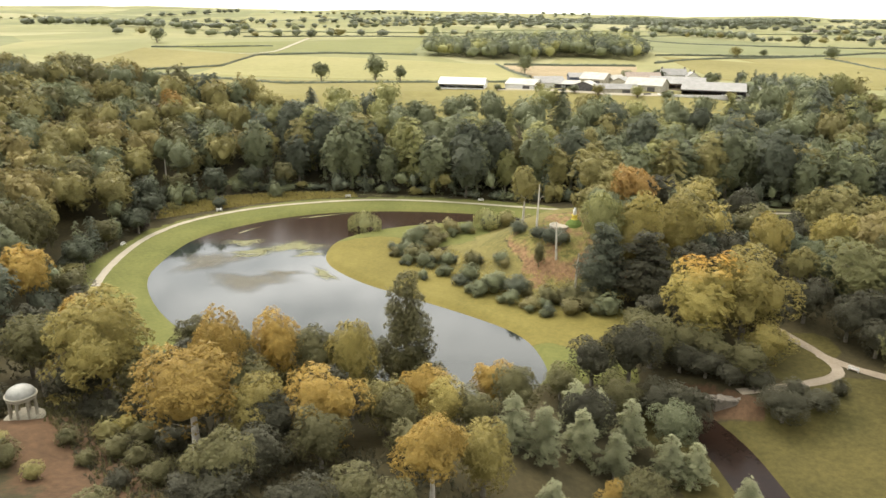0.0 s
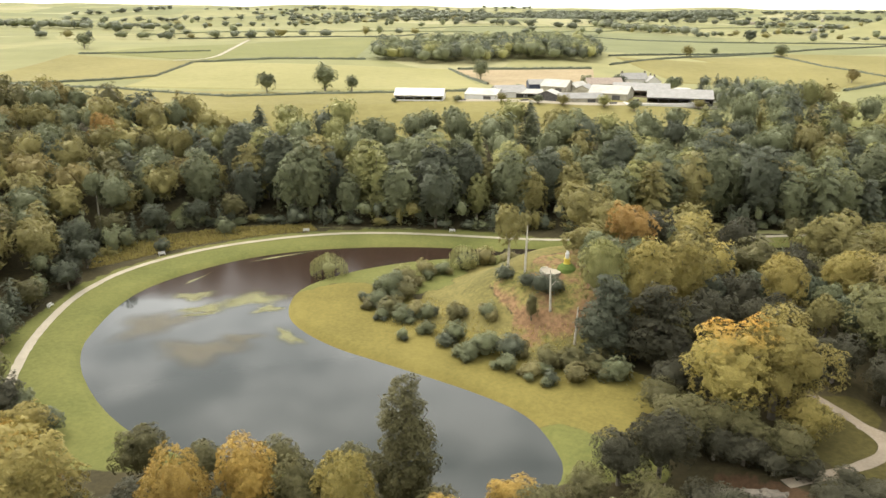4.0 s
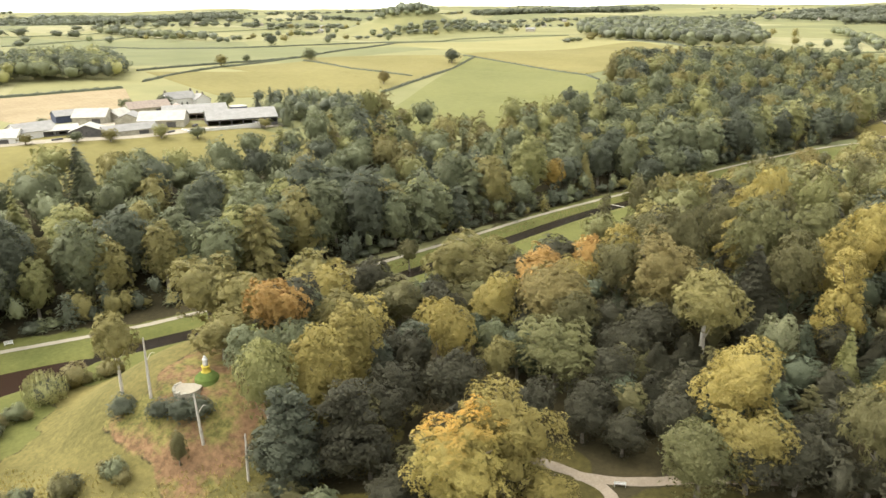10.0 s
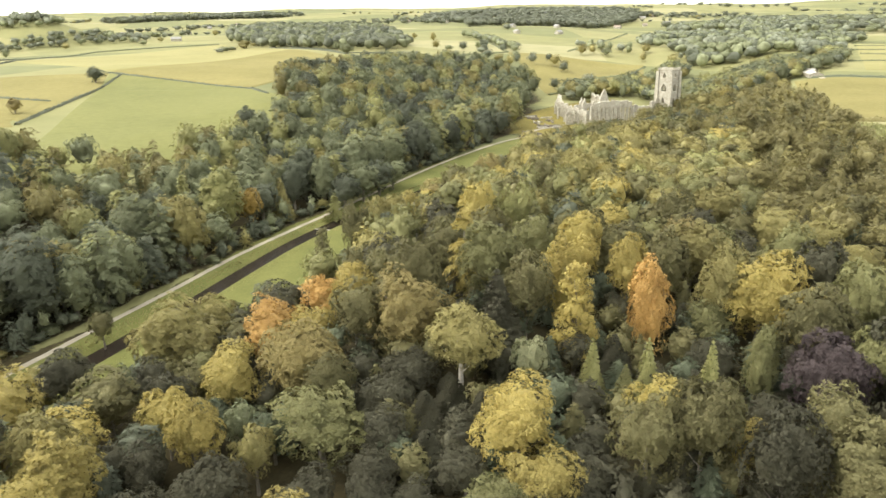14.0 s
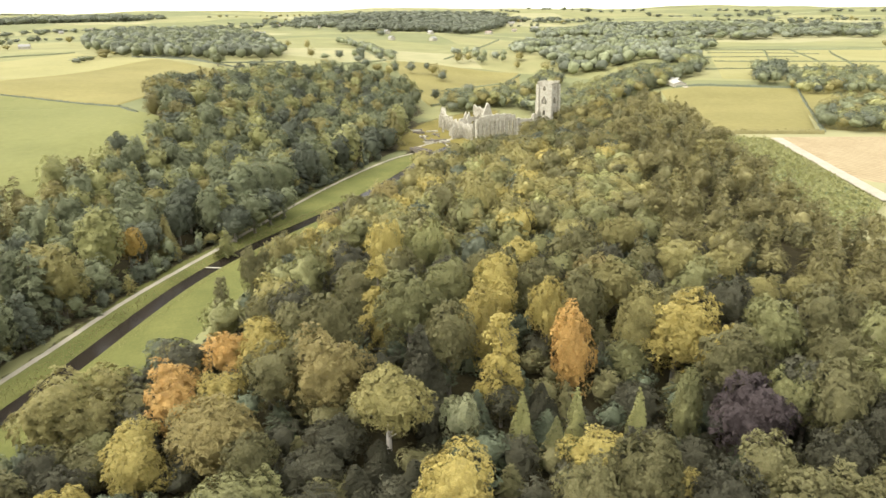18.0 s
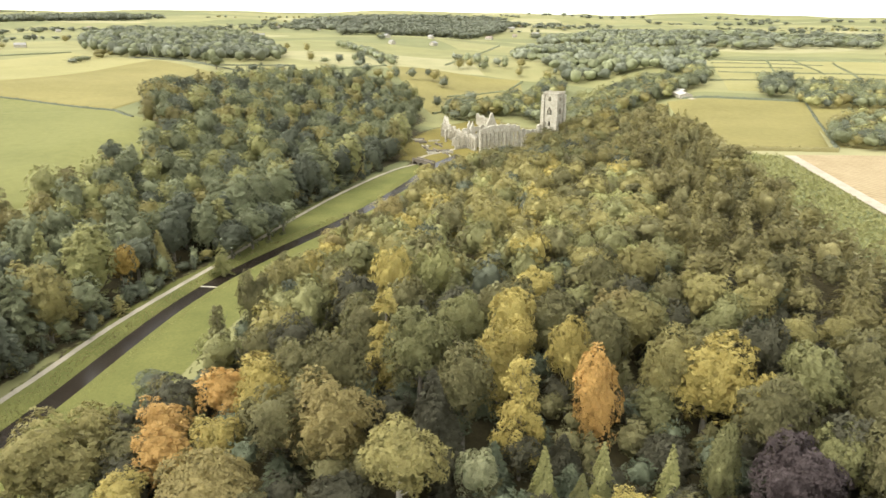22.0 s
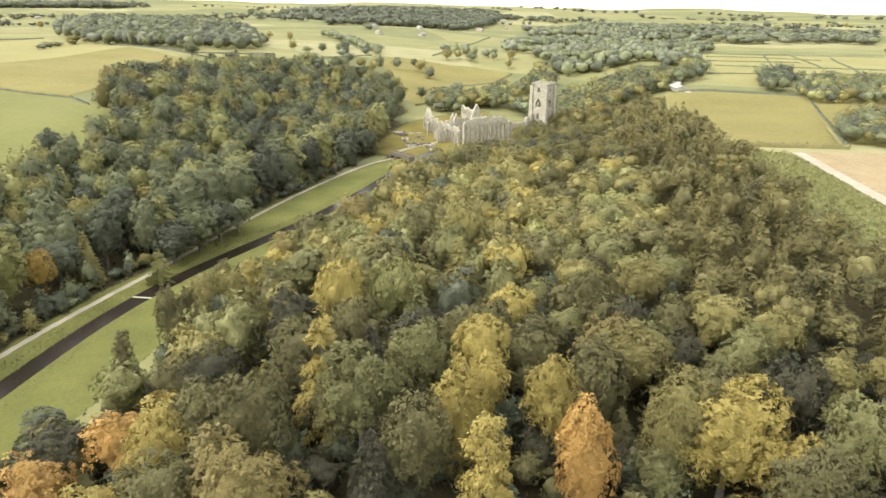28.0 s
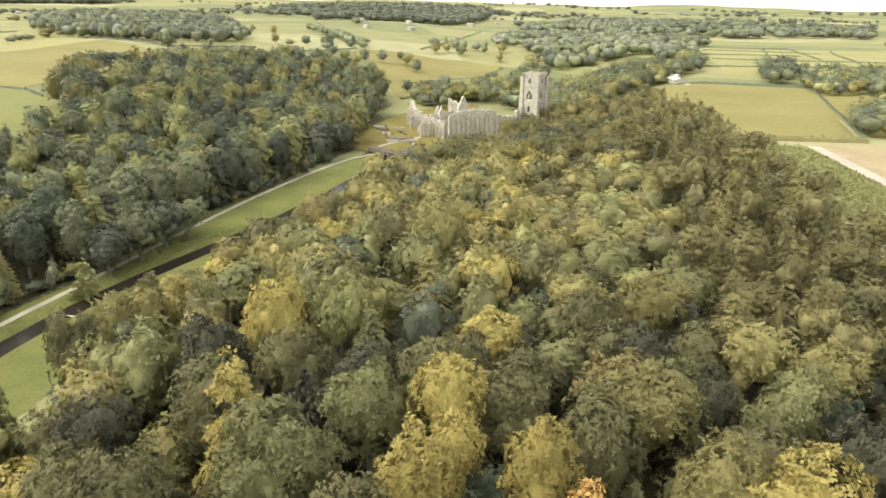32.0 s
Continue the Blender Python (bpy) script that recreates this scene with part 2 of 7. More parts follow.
# woodland: floor colour darkened to read as shade beneath the trees
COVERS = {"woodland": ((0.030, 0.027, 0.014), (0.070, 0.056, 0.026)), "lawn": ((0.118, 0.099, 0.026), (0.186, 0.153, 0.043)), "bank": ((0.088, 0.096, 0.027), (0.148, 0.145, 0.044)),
          # last cover: grass by lane and stream, tree shade put into its colour
          "rough": ((0.098, 0.090, 0.030), (0.220, 0.182, 0.064)), "earth_slope": None, "farmland": None, "bare_earth": ((0.052, 0.033, 0.018), (0.120, 0.070, 0.038)), "shade_toned_grass": ((0.044, 0.040, 0.013), (0.095, 0.078, 0.025))}


def ground_cover_material():
    """The land's covers, each where its weight is highest, with ragged edges between them."""
    m, n, l, b = material("ground_cover")
    coarse, fine, edge = noise_node(n, l, 0.07, 5.0, 0.6), noise_node(n, l, 0.95, 5.0, 0.7), noise_node(n, l, 0.45, 4.0, 0.7)
    both = mix(n, l, "MIX", 0.5, coarse.outputs["Fac"], fine.outputs["Fac"])
    colour = None
    for name, tones in COVERS.items():
        if name == "farmland":
            here = patchwork(n, l)
        elif name == "earth_slope":
            earth = two_tones(n, l, fine.outputs["Fac"], (0.130, 0.078, 0.040), (0.265, 0.160, 0.084))
            grass = two_tones(n, l, fine.outputs["Fac"], (0.100, 0.098, 0.030), (0.250, 0.215, 0.070))
            where = ramp(n, [(0.44, (0, 0, 0)), (0.58, (1, 1, 1))])
            l.new(noise_node(n, l, 0.16, 6.0, 0.7).outputs["Fac"], where.inputs["Fac"])
            here = mix(n, l, "MIX", where.outputs["Color"], earth, grass)
        else:
            here = two_tones(n, l, both, *tones)
        if colour is None:
            colour = here
            continue
        weight = n.new("ShaderNodeAttribute")
        weight.attribute_name = name
        ragged = n.new("ShaderNodeMath")
        ragged.operation, ragged.inputs[1].default_value = "MULTIPLY_ADD", 0.9
        l.new(edge.outputs["Fac"], ragged.inputs[0])
        l.new(weight.outputs["Fac"], ragged.inputs[2])
        blend = n.new("ShaderNodeMapRange")
        blend.inputs["From Min"].default_value, blend.inputs["From Max"].default_value = 0.85, 1.05
        l.new(ragged.outputs["Value"], blend.inputs["Value"])
        colour = mix(n, l, "MIX", blend.outputs["Result"], colour, here)
    l.new(colour, b.inputs["Base Color"])
    b.inputs["Roughness"].default_value, b.inputs["Specular IOR Level"].default_value = 0.95, 0.12
    bump(n, l, b, fine.outputs["Fac"], 0.25, 0.3)
    return m


GROUND_COVER = ground_cover_material()
LANE = ground_material("tan_lane_gravel", (0.20, 0.16, 0.115), (0.30, 0.25, 0.185), 2.0, 0.15)
GRAVEL = ground_material("pale_gravel", (0.27, 0.235, 0.175), (0.39, 0.345, 0.265), 2.0, 0.15)
FIELD = {
    "green": ground_material("green_pasture", (0.122, 0.126, 0.040), (0.176, 0.171, 0.058), 0.25, 0.012),
    "yellow": ground_material("yellow_pasture", (0.150, 0.130, 0.042), (0.218, 0.188, 0.066), 0.25, 0.012),
    "straw": ground_material("stubble_field", (0.250, 0.190, 0.105), (0.325, 0.255, 0.150), 0.4, 0.05, 0.10, 40),
    "pale": ground_material("pale_pasture", (0.202, 0.185, 0.070), (0.262, 0.236, 0.098), 0.2, 0.010),
    "crop": ground_material("leafy_crop", (0.095, 0.115, 0.050), (0.200, 0.215, 0.095), 0.5, 0.06, 0.45, 55, 0.9, 0.6),
}
STONE = plain_material("weathered_pale_limestone", (0.25, 0.228, 0.170), (0.50, 0.462, 0.365), 0.5, 0.95, 0.0, 0.5)
STONE_DARK = plain_material("lichened_grey_stone", (0.085, 0.072, 0.055), (0.20, 0.17, 0.13), 0.8, 0.95)
WHITE_PAINT = plain_material("white_paint", (0.55, 0.535, 0.49), (0.72, 0.705, 0.66), 2.0, 0.6)
TIN = plain_material("pale_sheet_roof", (0.28, 0.265, 0.22), (0.43, 0.405, 0.335), 0.3, 0.6)
SLATE = plain_material("grey_sheet_roof", (0.19, 0.18, 0.16), (0.30, 0.285, 0.255), 0.4, 0.7)
RED_ROOF = plain_material("brown_tile_roof", (0.20, 0.155, 0.12), (0.34, 0.27, 0.21), 0.8, 0.85)
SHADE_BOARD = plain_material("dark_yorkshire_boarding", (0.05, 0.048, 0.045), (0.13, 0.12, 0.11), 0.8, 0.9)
BLUE_SHEET = plain_material("dark_blue_sheet", (0.03, 0.04, 0.08), (0.06, 0.075, 0.13), 0.8, 0.6)
LEAD = plain_material("pale_lead_dome", (0.19, 0.185, 0.155), (0.31, 0.30, 0.26), 1.2, 0.6)


def water_material():
    """Still water: a peaty brown bed shows where it is shallow, up the pond; it is deep and grey below."""
    m, n, l, b = material("still_brown_water")
    g = n.new("ShaderNodeNewGeometry")
    place = n.new("ShaderNodeSeparateXYZ")
    l.new(g.outputs["Position"], place.inputs["Vector"])
    big = noise_node(n, l, 0.05, 4.0, 0.6, g.outputs["Position"])
    drift = n.new("ShaderNodeMath")
    drift.operation = "MULTIPLY_ADD"
    drift.inputs[1].default_value = 16.0
    l.new(big.outputs["Fac"], drift.inputs[0])
    l.new(place.outputs["Y"], drift.inputs[2])
    depth = n.new("ShaderNodeMapRange")
    depth.inputs["From Min"].default_value, depth.inputs["From Max"].default_value = 206.0, 214.0
    l.new(drift.outputs["Value"], depth.inputs["Value"])
    l.new(mix(n, l, "MIX", depth.outputs["Result"], (0.022, 0.026, 0.023), (0.030, 0.018, 0.012)), b.inputs["Base Color"])
    b.inputs["IOR"].default_value = 1.33
    # silt lies just under and on the shallow water and dulls it
    for socket, deep, silty in (("Roughness", 0.03, 0.22), ("Specular IOR Level", 0.39, 0.11)):
        dull = n.new("ShaderNodeMapRange")
        dull.inputs["To Min"].default_value, dull.inputs["To Max"].default_value = deep, silty
        l.new(depth.outputs["Result"], dull.inputs["Value"])
        l.new(dull.outputs["Result"], b.inputs[socket])
    b.inputs["Specular Tint"].default_value = (1.0, 0.97, 0.89, 1)
    fine = noise_node(n, l, 0.9, 3.0, 0.6, g.outputs["Position"])
    bump(n, l, b, fine.outputs["Fac"], 0.03, 0.2)
    return m


WATER = water_material()
def weed_film(name, dark, light, most):
    """Floating weed: a patchy film through which the water shows."""
    m = plain_material(name, dark, light, 0.35, 0.8)
    n, l = m.node_tree.nodes, m.node_tree.links
    own, patch = n.new("ShaderNodeAttribute"), n.new("ShaderNodeMath")
    own.attribute_name = "cover"
    patch.operation = "ADD"
    l.new(own.outputs["Fac"], patch.inputs[0])
    l.new(mix(n, l, "MIX", 0.45, noise_node(n, l, 0.22, 5.0, 0.65).outputs["Fac"], noise_node(n, l, 1.3, 4.0, 0.7).outputs["Fac"]), patch.inputs[1])
    thick = n.new("ShaderNodeMapRange")
    thick.interpolation_type = "SMOOTHSTEP"
    thick.inputs["From Min"].default_value, thick.inputs["From Max"].default_value = 0.50, 1.25
    thick.inputs["To Max"].default_value = most
    clear, both = n.new("ShaderNodeBsdfTransparent"), n.new("ShaderNodeMixShader")
    l.new(patch.outputs["Value"], thick.inputs["Value"])
    l.new(thick.outputs["Result"], both.inputs["Fac"])
    l.new(clear.outputs["BSDF"], both.inputs[1])
    l.new(n["Principled BSDF"].outputs["BSDF"], both.inputs[2])
    l.new(both.outputs["Shader"], n["Material Output"].inputs["Surface"])
    return m


CANAL_WATER = plain_material("dark_canal_water", (0.014, 0.011, 0.008), (0.028, 0.021, 0.015), 0.5, 0.22, 0.0, 0.04)
CANAL_WATER.node_tree.nodes["Principled BSDF"].inputs["Specular IOR Level"].default_value = 0.16
PEAT_WATER = plain_material("shallow_peaty_water", (0.012, 0.007, 0.005), (0.022, 0.012, 0.008), 0.2, 0.16, 0.0, 0.02)
PEAT_WATER.node_tree.nodes["Principled BSDF"].inputs["Specular IOR Level"].default_value = 0.08
TEMPLE_STONE = plain_material("mossy_stone", (0.20, 0.18, 0.13), (0.36, 0.325, 0.25), 0.9, 0.95)

# ---- the lie of the land ----
def step(v):
    v = np.clip(v, 0.0, 1.0)
    return v * v * (3.0 - 2.0 * v)


def line_distance(x, y, pts):
    best = np.full(np.shape(x), 1e9)
    for (ax, ay), (bx, by) in zip(pts[:-1], pts[1:]):
        ux, uy = bx - ax, by - ay
        k = np.clip(((x - ax) * ux + (y - ay) * uy) / (ux * ux + uy * uy), 0, 1)
        best = np.minimum(best, np.hypot(x - ax - k * ux, y - ay - k * uy))
    return best


def inside(x, y, poly):
    odd = np.zeros(np.shape(x), bool)
    for (ax, ay), (bx, by) in zip(poly, poly[1:] + poly[:1]):
        cross = (ay > y) != (by > y)
        odd ^= cross & (x < (bx - ax) * (y - ay) / (by - ay + 1e-12) + ax)
    return odd


def smooth_line(pts, rounds=2, closed=False):
    for _ in range(rounds):
        nxt = pts[1:] + pts[:1] if closed else pts[1:]
        cut = []
        for (ax, ay), (bx, by) in zip(pts, nxt):
            cut += [(0.75 * ax + 0.25 * bx, 0.75 * ay + 0.25 * by), (0.25 * ax + 0.75 * bx, 0.25 * ay + 0.75 * by)]
        pts = cut if closed else [pts[0]] + cut + [pts[-1]]
    return pts


POND = smooth_line([(-96, 168), (-99, 187), (-99, 205), (-92, 219), (-78, 235), (-58, 245), (-30, 249), (-4, 247), (6, 243), (-6, 238), (-24, 235), (-44, 224),
                    (-55, 211), (-55, 196), (-51, 186), (-40, 175), (-28, 168), (-8, 156), (2, 148), (6, 139), (8, 128), (0, 118), (-20, 122), (-44, 128), (-62, 132), (-80, 146)], 2, True)
RIVER = smooth_line([(0, 245), (40, 244), (75, 247), (102, 251), (127, 255), (155, 261), (188, 267), (220, 268.5), (253, 266), (288, 262), (330, 260), (390, 262), (425, 266), (470, 262)])
STREAM = smooth_line([(33, 121), (37, 112), (39, 101), (41, 88), (46, 60), (60, 10), (66, -80)])
FLOORS = [([(-45, 205), (-45, 195)], 66.0), ([(0, 240), (110, 252), (210, 256)], 24.0), ([(210, 258), (330, 268)], 22.0), ([(330, 268), (470, 270)], 38.0),
          ([(470, 270), (900, 300)], 60.0), ([(0, 150), (50, 125), (58, 100)], 16.0), ([(58, 100), (62, 30), (66, -120)], 24.0), ([(20, 195), (52, 225)], 30.0)]


WOOD_NORTH = [(-84, 266), (-50, 268), (0, 264), (60, 265), (120, 272), (200, 281), (290, 290), (400, 291), (440, 292), (470, 304), (540, 324), (620, 345), (690, 395), (695, 440), (640, 525), (474, 524),
              (437, 486), (372, 433), (340, 384), (291, 378), (240, 362), (205, 350), (175, 360), (158, 392), (132, 376), (98, 354), (60, 345), (-50, 341), (-110, 336), (-110, 275)]
WOOD_WEST = [(-112, 335), (-270, 335), (-270, 60), (-150, 40), (-110, 60), (-92, 95), (-100, 122), (-116, 150), (-124, 190), (-126, 225), (-112, 255), (-112, 275)]
WOOD_SOUTH = [(80, 140), (84, 175), (80, 215), (110, 221), (150, 216), (165, 221), (178, 227), (197, 226), (215, 220), (238, 220), (265, 230), (310, 232), (353, 236), (400, 234), (425, 234), (445, 222), (560, 205), (620, 180),
              (560, 165), (420, 150), (330, 125), (260, 100), (200, 70), (165, 40), (110, 30), (96, 70), (92, 100)]
WOOD_RIDGE = [(600, 146), (555, 133), (500, 119), (430, 105), (384, 95), (343, 85), (291, 72), (261, 64), (238, 56), (205, 38), (170, 30), (160, 55), (171, 92), (180, 104), (200, 111), (240, 114), (290, 121), (360, 135), (420, 150), (560, 165)]
WOOD_MOUND = [(36, 180), (48, 166), (80, 175), (80, 215), (72, 238), (46, 236), (36, 222)]


def height(x, y):
    x, y = np.asarray(x, float), np.asarray(y, float)
    d = np.full(np.shape(x), 1e9)
    for line, r in FLOORS:
        d = np.minimum(d, line_distance(x, y, line) - r)
    d = np.maximum(d, 0)
    north = step((y - 190 - 0.12 * np.maximum(x, 0)) / 90)
    tn = 26 - 4 * step((x - 40) / 200) + 9 * step((y - 450) / 300) - 5 * step((x - 420) / 250)
    ts = 25 - 6 * step((x + 20) / 120)
    rise = north * tn * step(d / 135) + (1 - north) * ts * step(d / 125)
    h = 0.9 + rise + 1.2 * np.sin(x / 61 + 1) * np.sin(y / 53) * step((d - 20) / 90)
    rho = np.hypot((x - 20) / 34, (y - 203) / 29)
    h = h + 12.0 * step((1.12 - rho) / 0.85)
    h = h + 2.6 * step(1.0 - np.hypot(x + 66, y - 83) / 16)
    low = line_distance(x, y, STREAM)
    h = h - 3.0 * step((34 - low) / 22) * step((125 - y) / 8)
    far = step((np.hypot(x - 100, y - 250) - 700) / 1200)
    h = h + far * (10 * np.sin(x / 310 + 0.6) * np.sin(y / 270 + 1.1) + 6 * np.sin(x / 130) * np.sin(y / 150))
    h = h + 46 * np.exp(-((x - 800) ** 2 + (y - 1380) ** 2) / (2 * 72.0 ** 2))
    h = h + 34 * step((np.hypot(x - 100, y - 250) - 1500) / 2600)
    # water courses cut into it
    sp = np.where(inside(x, y, POND), 1, -1) * line_distance(x, y, POND + POND[:1])
    sp = np.maximum(sp, np.where(x > 2, 3.2 - line_distance(x, y, RIVER), -50))
    h = np.where(sp > -6, np.minimum(h, 0.08 - 0.42 * np.maximum(sp, -6)), h)
    ss = 4.6 - line_distance(x, y, STREAM)
    h = np.where(ss > -4, np.minimum(h, -2.45 - 0.5 * np.clip(ss, -4, 3)), h)
    return np.maximum(h, -4.2)


def mesh_from(name, verts, faces, materials, index=None):
    me = bpy.data.meshes.new(name)
    me.from_pydata([tuple(v) for v in verts], [], faces)
    for m in materials:
        me.materials.append(m)
    if index is not None:
        me.polygons.foreach_set("material_index", np.asarray(index, np.int32))
    me.update()
    return me


def soft(me):
    me.polygons.foreach_set("use_smooth", np.ones(len(me.polygons), bool))
    return me


def spread(a, b, s, far, grow=1.16):
    mid = list(np.arange(a, b + 0.1, s))
    lo, hi, w = [], [], s
    x = a
    while x > -far:
        w = min(w * grow, 20 if x > a - 700 else 160)
        x -= w
        lo.append(x)
    x, w = b, s
    while x < far:
        w = min(w * grow, 20 if x < b + 1250 else 160)
        x += w
        hi.append(x)
    return np.array(lo[::-1] + mid + hi)


gx, gy = spread(-130, 240, 2.0, 4300, 1.25), spread(84, 292, 2.0, 4300, 1.25)
gx = np.sort(np.concatenate([gx, np.arange(-61, 79, 2.0)]))
gy = np.sort(np.concatenate([gy, np.arange(115, 241, 2.0)]))
GX, GY = np.meshgrid(gx, gy)
GZ = height(GX, GY)
nx, ny = len(gx), len(gy)
quads = [(j * nx + i, j * nx + i + 1, (j + 1) * nx + i + 1, (j + 1) * nx + i) for j in range(ny - 1) for i in range(nx - 1)]
cx, cy = GX.ravel(), GY.ravel()
kind = np.full(len(cx), 5)
d_pond = line_distance(cx, cy, POND + POND[:1])
d_river = line_distance(cx, cy, RIVER)
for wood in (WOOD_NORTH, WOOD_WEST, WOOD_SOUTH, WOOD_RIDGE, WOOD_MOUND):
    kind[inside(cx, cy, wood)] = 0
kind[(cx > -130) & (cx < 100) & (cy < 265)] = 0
kind[(cx > -60) & (cx < 60) & (cy > 205) & (cy < 250)] = 2
kind[d_river < 13] = 2
kind[(d_river < 26) & (cy < 262) & (cx > 60) & (cx < 300)] = 2
kind[(line_distance(cx, cy, [(260, 270), (340, 274), (440, 262)]) < 15)] = 2
kind[(d_pond < 17) & (cy > 125)] = 2
kind[(line_distance(cx, cy, [(-40, 200), (-12, 172), (22, 150)]) < 13.5)] = 1
kind[(d_pond < 17) & (cx > -58) & (cx < 24) & (cy > 142) & (cy < 208)] = 1
wx, wy = cx + 3.5 * np.sin(cy / 5.1 + 1) + 2 * np.sin(cx / 2.3 + cy / 3.1), cy + 3.5 * np.sin(cx / 4.7) + 2 * np.sin(cy / 2.1 - cx / 3.7)
rho = np.hypot((wx - 20) / 34, (wy - 203) / 29)
kind[(rho < 1.22) & (cy < 212)] = 3
kind[(rho < 1.05)] = 3
kind[(rho < 0.98) & (wy < 206) & (wx < 36) & (wx > -1)] = 4
kind[(rho < 0.7) & (wy > 199) & (wx < 8)] = 3
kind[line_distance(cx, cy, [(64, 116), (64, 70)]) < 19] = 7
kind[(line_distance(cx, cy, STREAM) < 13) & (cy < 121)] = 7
kind[line_distance(cx, cy, [(34, 127), (43, 122)]) < 3] = 6
kind[line_distance(cx, cy, [(-66, 85), (-50, 70), (-40, 60)]) < 6.5] = 6
kind[inside(cx, cy, [(425, 250), (425, 285), (470, 305), (560, 320), (640, 290), (560, 215), (480, 225)])] = 1
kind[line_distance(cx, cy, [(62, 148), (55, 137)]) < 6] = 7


def land(x, y):
    """Height of the built ground sheet."""
    x, y = np.asarray(x, float), np.asarray(y, float)
    i = np.clip(np.searchsorted(gx, x) - 1, 0, nx - 2)
    j = np.clip(np.searchsorted(gy, y) - 1, 0, ny - 2)
    u, v = (x - gx[i]) / (gx[i + 1] - gx[i]), (y - gy[j]) / (gy[j + 1] - gy[j])
    return (1 - v) * ((1 - u) * GZ[j, i] + u * GZ[j, i + 1]) + v * ((1 - u) * GZ[j + 1, i] + u * GZ[j + 1, i + 1])


def ground_z(x, y):
    return float(land(np.array([x]), np.array([y]))[0])


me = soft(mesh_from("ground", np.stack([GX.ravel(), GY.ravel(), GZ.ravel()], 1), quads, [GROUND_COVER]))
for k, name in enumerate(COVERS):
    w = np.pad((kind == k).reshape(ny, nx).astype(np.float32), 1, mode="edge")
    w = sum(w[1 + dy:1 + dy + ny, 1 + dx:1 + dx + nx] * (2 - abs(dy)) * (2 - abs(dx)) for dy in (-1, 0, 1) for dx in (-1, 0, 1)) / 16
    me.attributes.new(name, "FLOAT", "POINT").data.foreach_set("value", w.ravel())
ground = new("ground", me)
tagged(ground, "rolling valley floor with lawns, woodland earth and pasture", "ground", kind="structure")


def sheet(name, poly, z, mat, label, category):
    bm = bmesh.new()
    bm.faces.new([bm.verts.new((x, y, z)) for x, y in poly])
    bmesh.ops.triangulate(bm, faces=bm.faces[:])
    me = bpy.data.meshes.new(name)
    bm.to_mesh(me)
    me.materials.append(mat)
    return tagged(new(name, me), label, category, kind="structure")


def along(pts, gap):
    out = []
    for (ax, ay), (bx, by) in zip(pts[:-1], pts[1:]):
        k = max(1, int(math.hypot(bx - ax, by - ay) / gap))
        out += [(ax + (bx - ax) * i / k, ay + (by - ay) * i / k) for i in range(k)]
    return out + [pts[-1]]


def ribbon(name, pts, width, lift, mat, label, category, level=None, gap=1.5, wobble=0.12):
    pts = along(smooth_line(pts), gap)
    verts, faces = [], []
    rng = random.Random(len(pts))
    for i, (x, y) in enumerate(pts):
        ax, ay = pts[max(i - 1, 0)]
        bx, by = pts[min(i + 1, len(pts) - 1)]
        k = math.hypot(bx - ax, by - ay) or 1
        ox, oy = -(by - ay) / k, (bx - ax) / k
        for s in (-0.5, -0.17, 0.17, 0.5):
            w = width * s + (rng.uniform(-wobble, wobble) if abs(s) == 0.5 else 0)
            px, py = x + ox * w, y + oy * w
            verts.append((px, py, (ground_z(px, py) if level is None else level) + lift))
        if i:
            b = 4 * i
            faces += [(b - 4 + q, b - 3 + q, b + 1 + q, b + q) for q in range(3)]
    return tagged(new(name, soft(mesh_from(name, verts, faces, [mat]))), label, category, kind="structure")


big_pond = smooth_line([(-104, 165), (-107, 208), (-80, 243), (-58, 252), (0, 254), (9, 246), (10, 240), (-30, 205), (-30, 185), (14, 150), (14, 122), (0, 110), (-45, 108), (-70, 122)], 1, True)
sheet("water_pond", big_pond, 0.0, WATER, "still dark brown pond water reflecting clouds", "water")
ribbon("water_river", [(0, 245)] + RIVER[1:], 9.0, 0.004, CANAL_WATER, "narrow dark canal of still water between lawns", "water", level=0.0, wobble=0)
ribbon("water_stream", STREAM, 11.0, -2.75, PEAT_WATER, "dark stream below the pond outfall", "water", level=0.0, wobble=0)
ribbon("path_pond", [(-100, 150), (-107, 168), (-111, 187), (-112, 202), (-109, 218), (-101, 231), (-89, 243), (-73, 252), (-58, 258), (-40, 260.5), (-20, 259.5), (0, 256.5), (18, 254.5), (60, 257), (114, 265), (134, 268),
                      (161, 273), (191, 276), (226, 278), (260, 281), (295, 284), (342, 286), (405, 284), (428, 276)], 2.1, 0.07, GRAVEL, "pale gravel path round the pond and along the canal", "path")
ribbon("path_lane", [(46, 172), (54, 161), (60, 150.5), (64, 142), (64, 136), (58.5, 132), (51, 129), (42, 126)], 2.3, 0.08, LANE, "pale gravel lane bending past a grass verge", "path")
ribbon("path_lane_branch", [(62.5, 144), (68.5, 137), (80, 130), (92, 120)], 2.4, 0.10, LANE, "pale gravel lane under dark trees", "path")

# ---- trees ----
def unit(v):
    return v / np.maximum(np.linalg.norm(v, axis=-1, keepdims=True), 1e-9)


def leaf_sprays(rng, p, normal, size, slim=0.6, along_dir=None):
    """One three-cornered leaf spray at each point p, facing about along normal."""
    n = len(p)
    t = unit(np.cross(normal, rng.normal(size=(n, 3)))) if along_dir is None else unit(along_dir)
    b = unit(np.cross(normal, t))
    s = (size * rng.uniform(0.65, 1.45, n))[:, None]
    lift = normal * s * 0.25
    v = np.stack([p - t * s * 0.8 - b * s * slim - lift, p - t * s * 0.5 + b * s * slim * 1.1 + lift * 0.5, p + t * s * 1.1 - lift * 0.4], 1)
    return v.reshape(-1, 3)


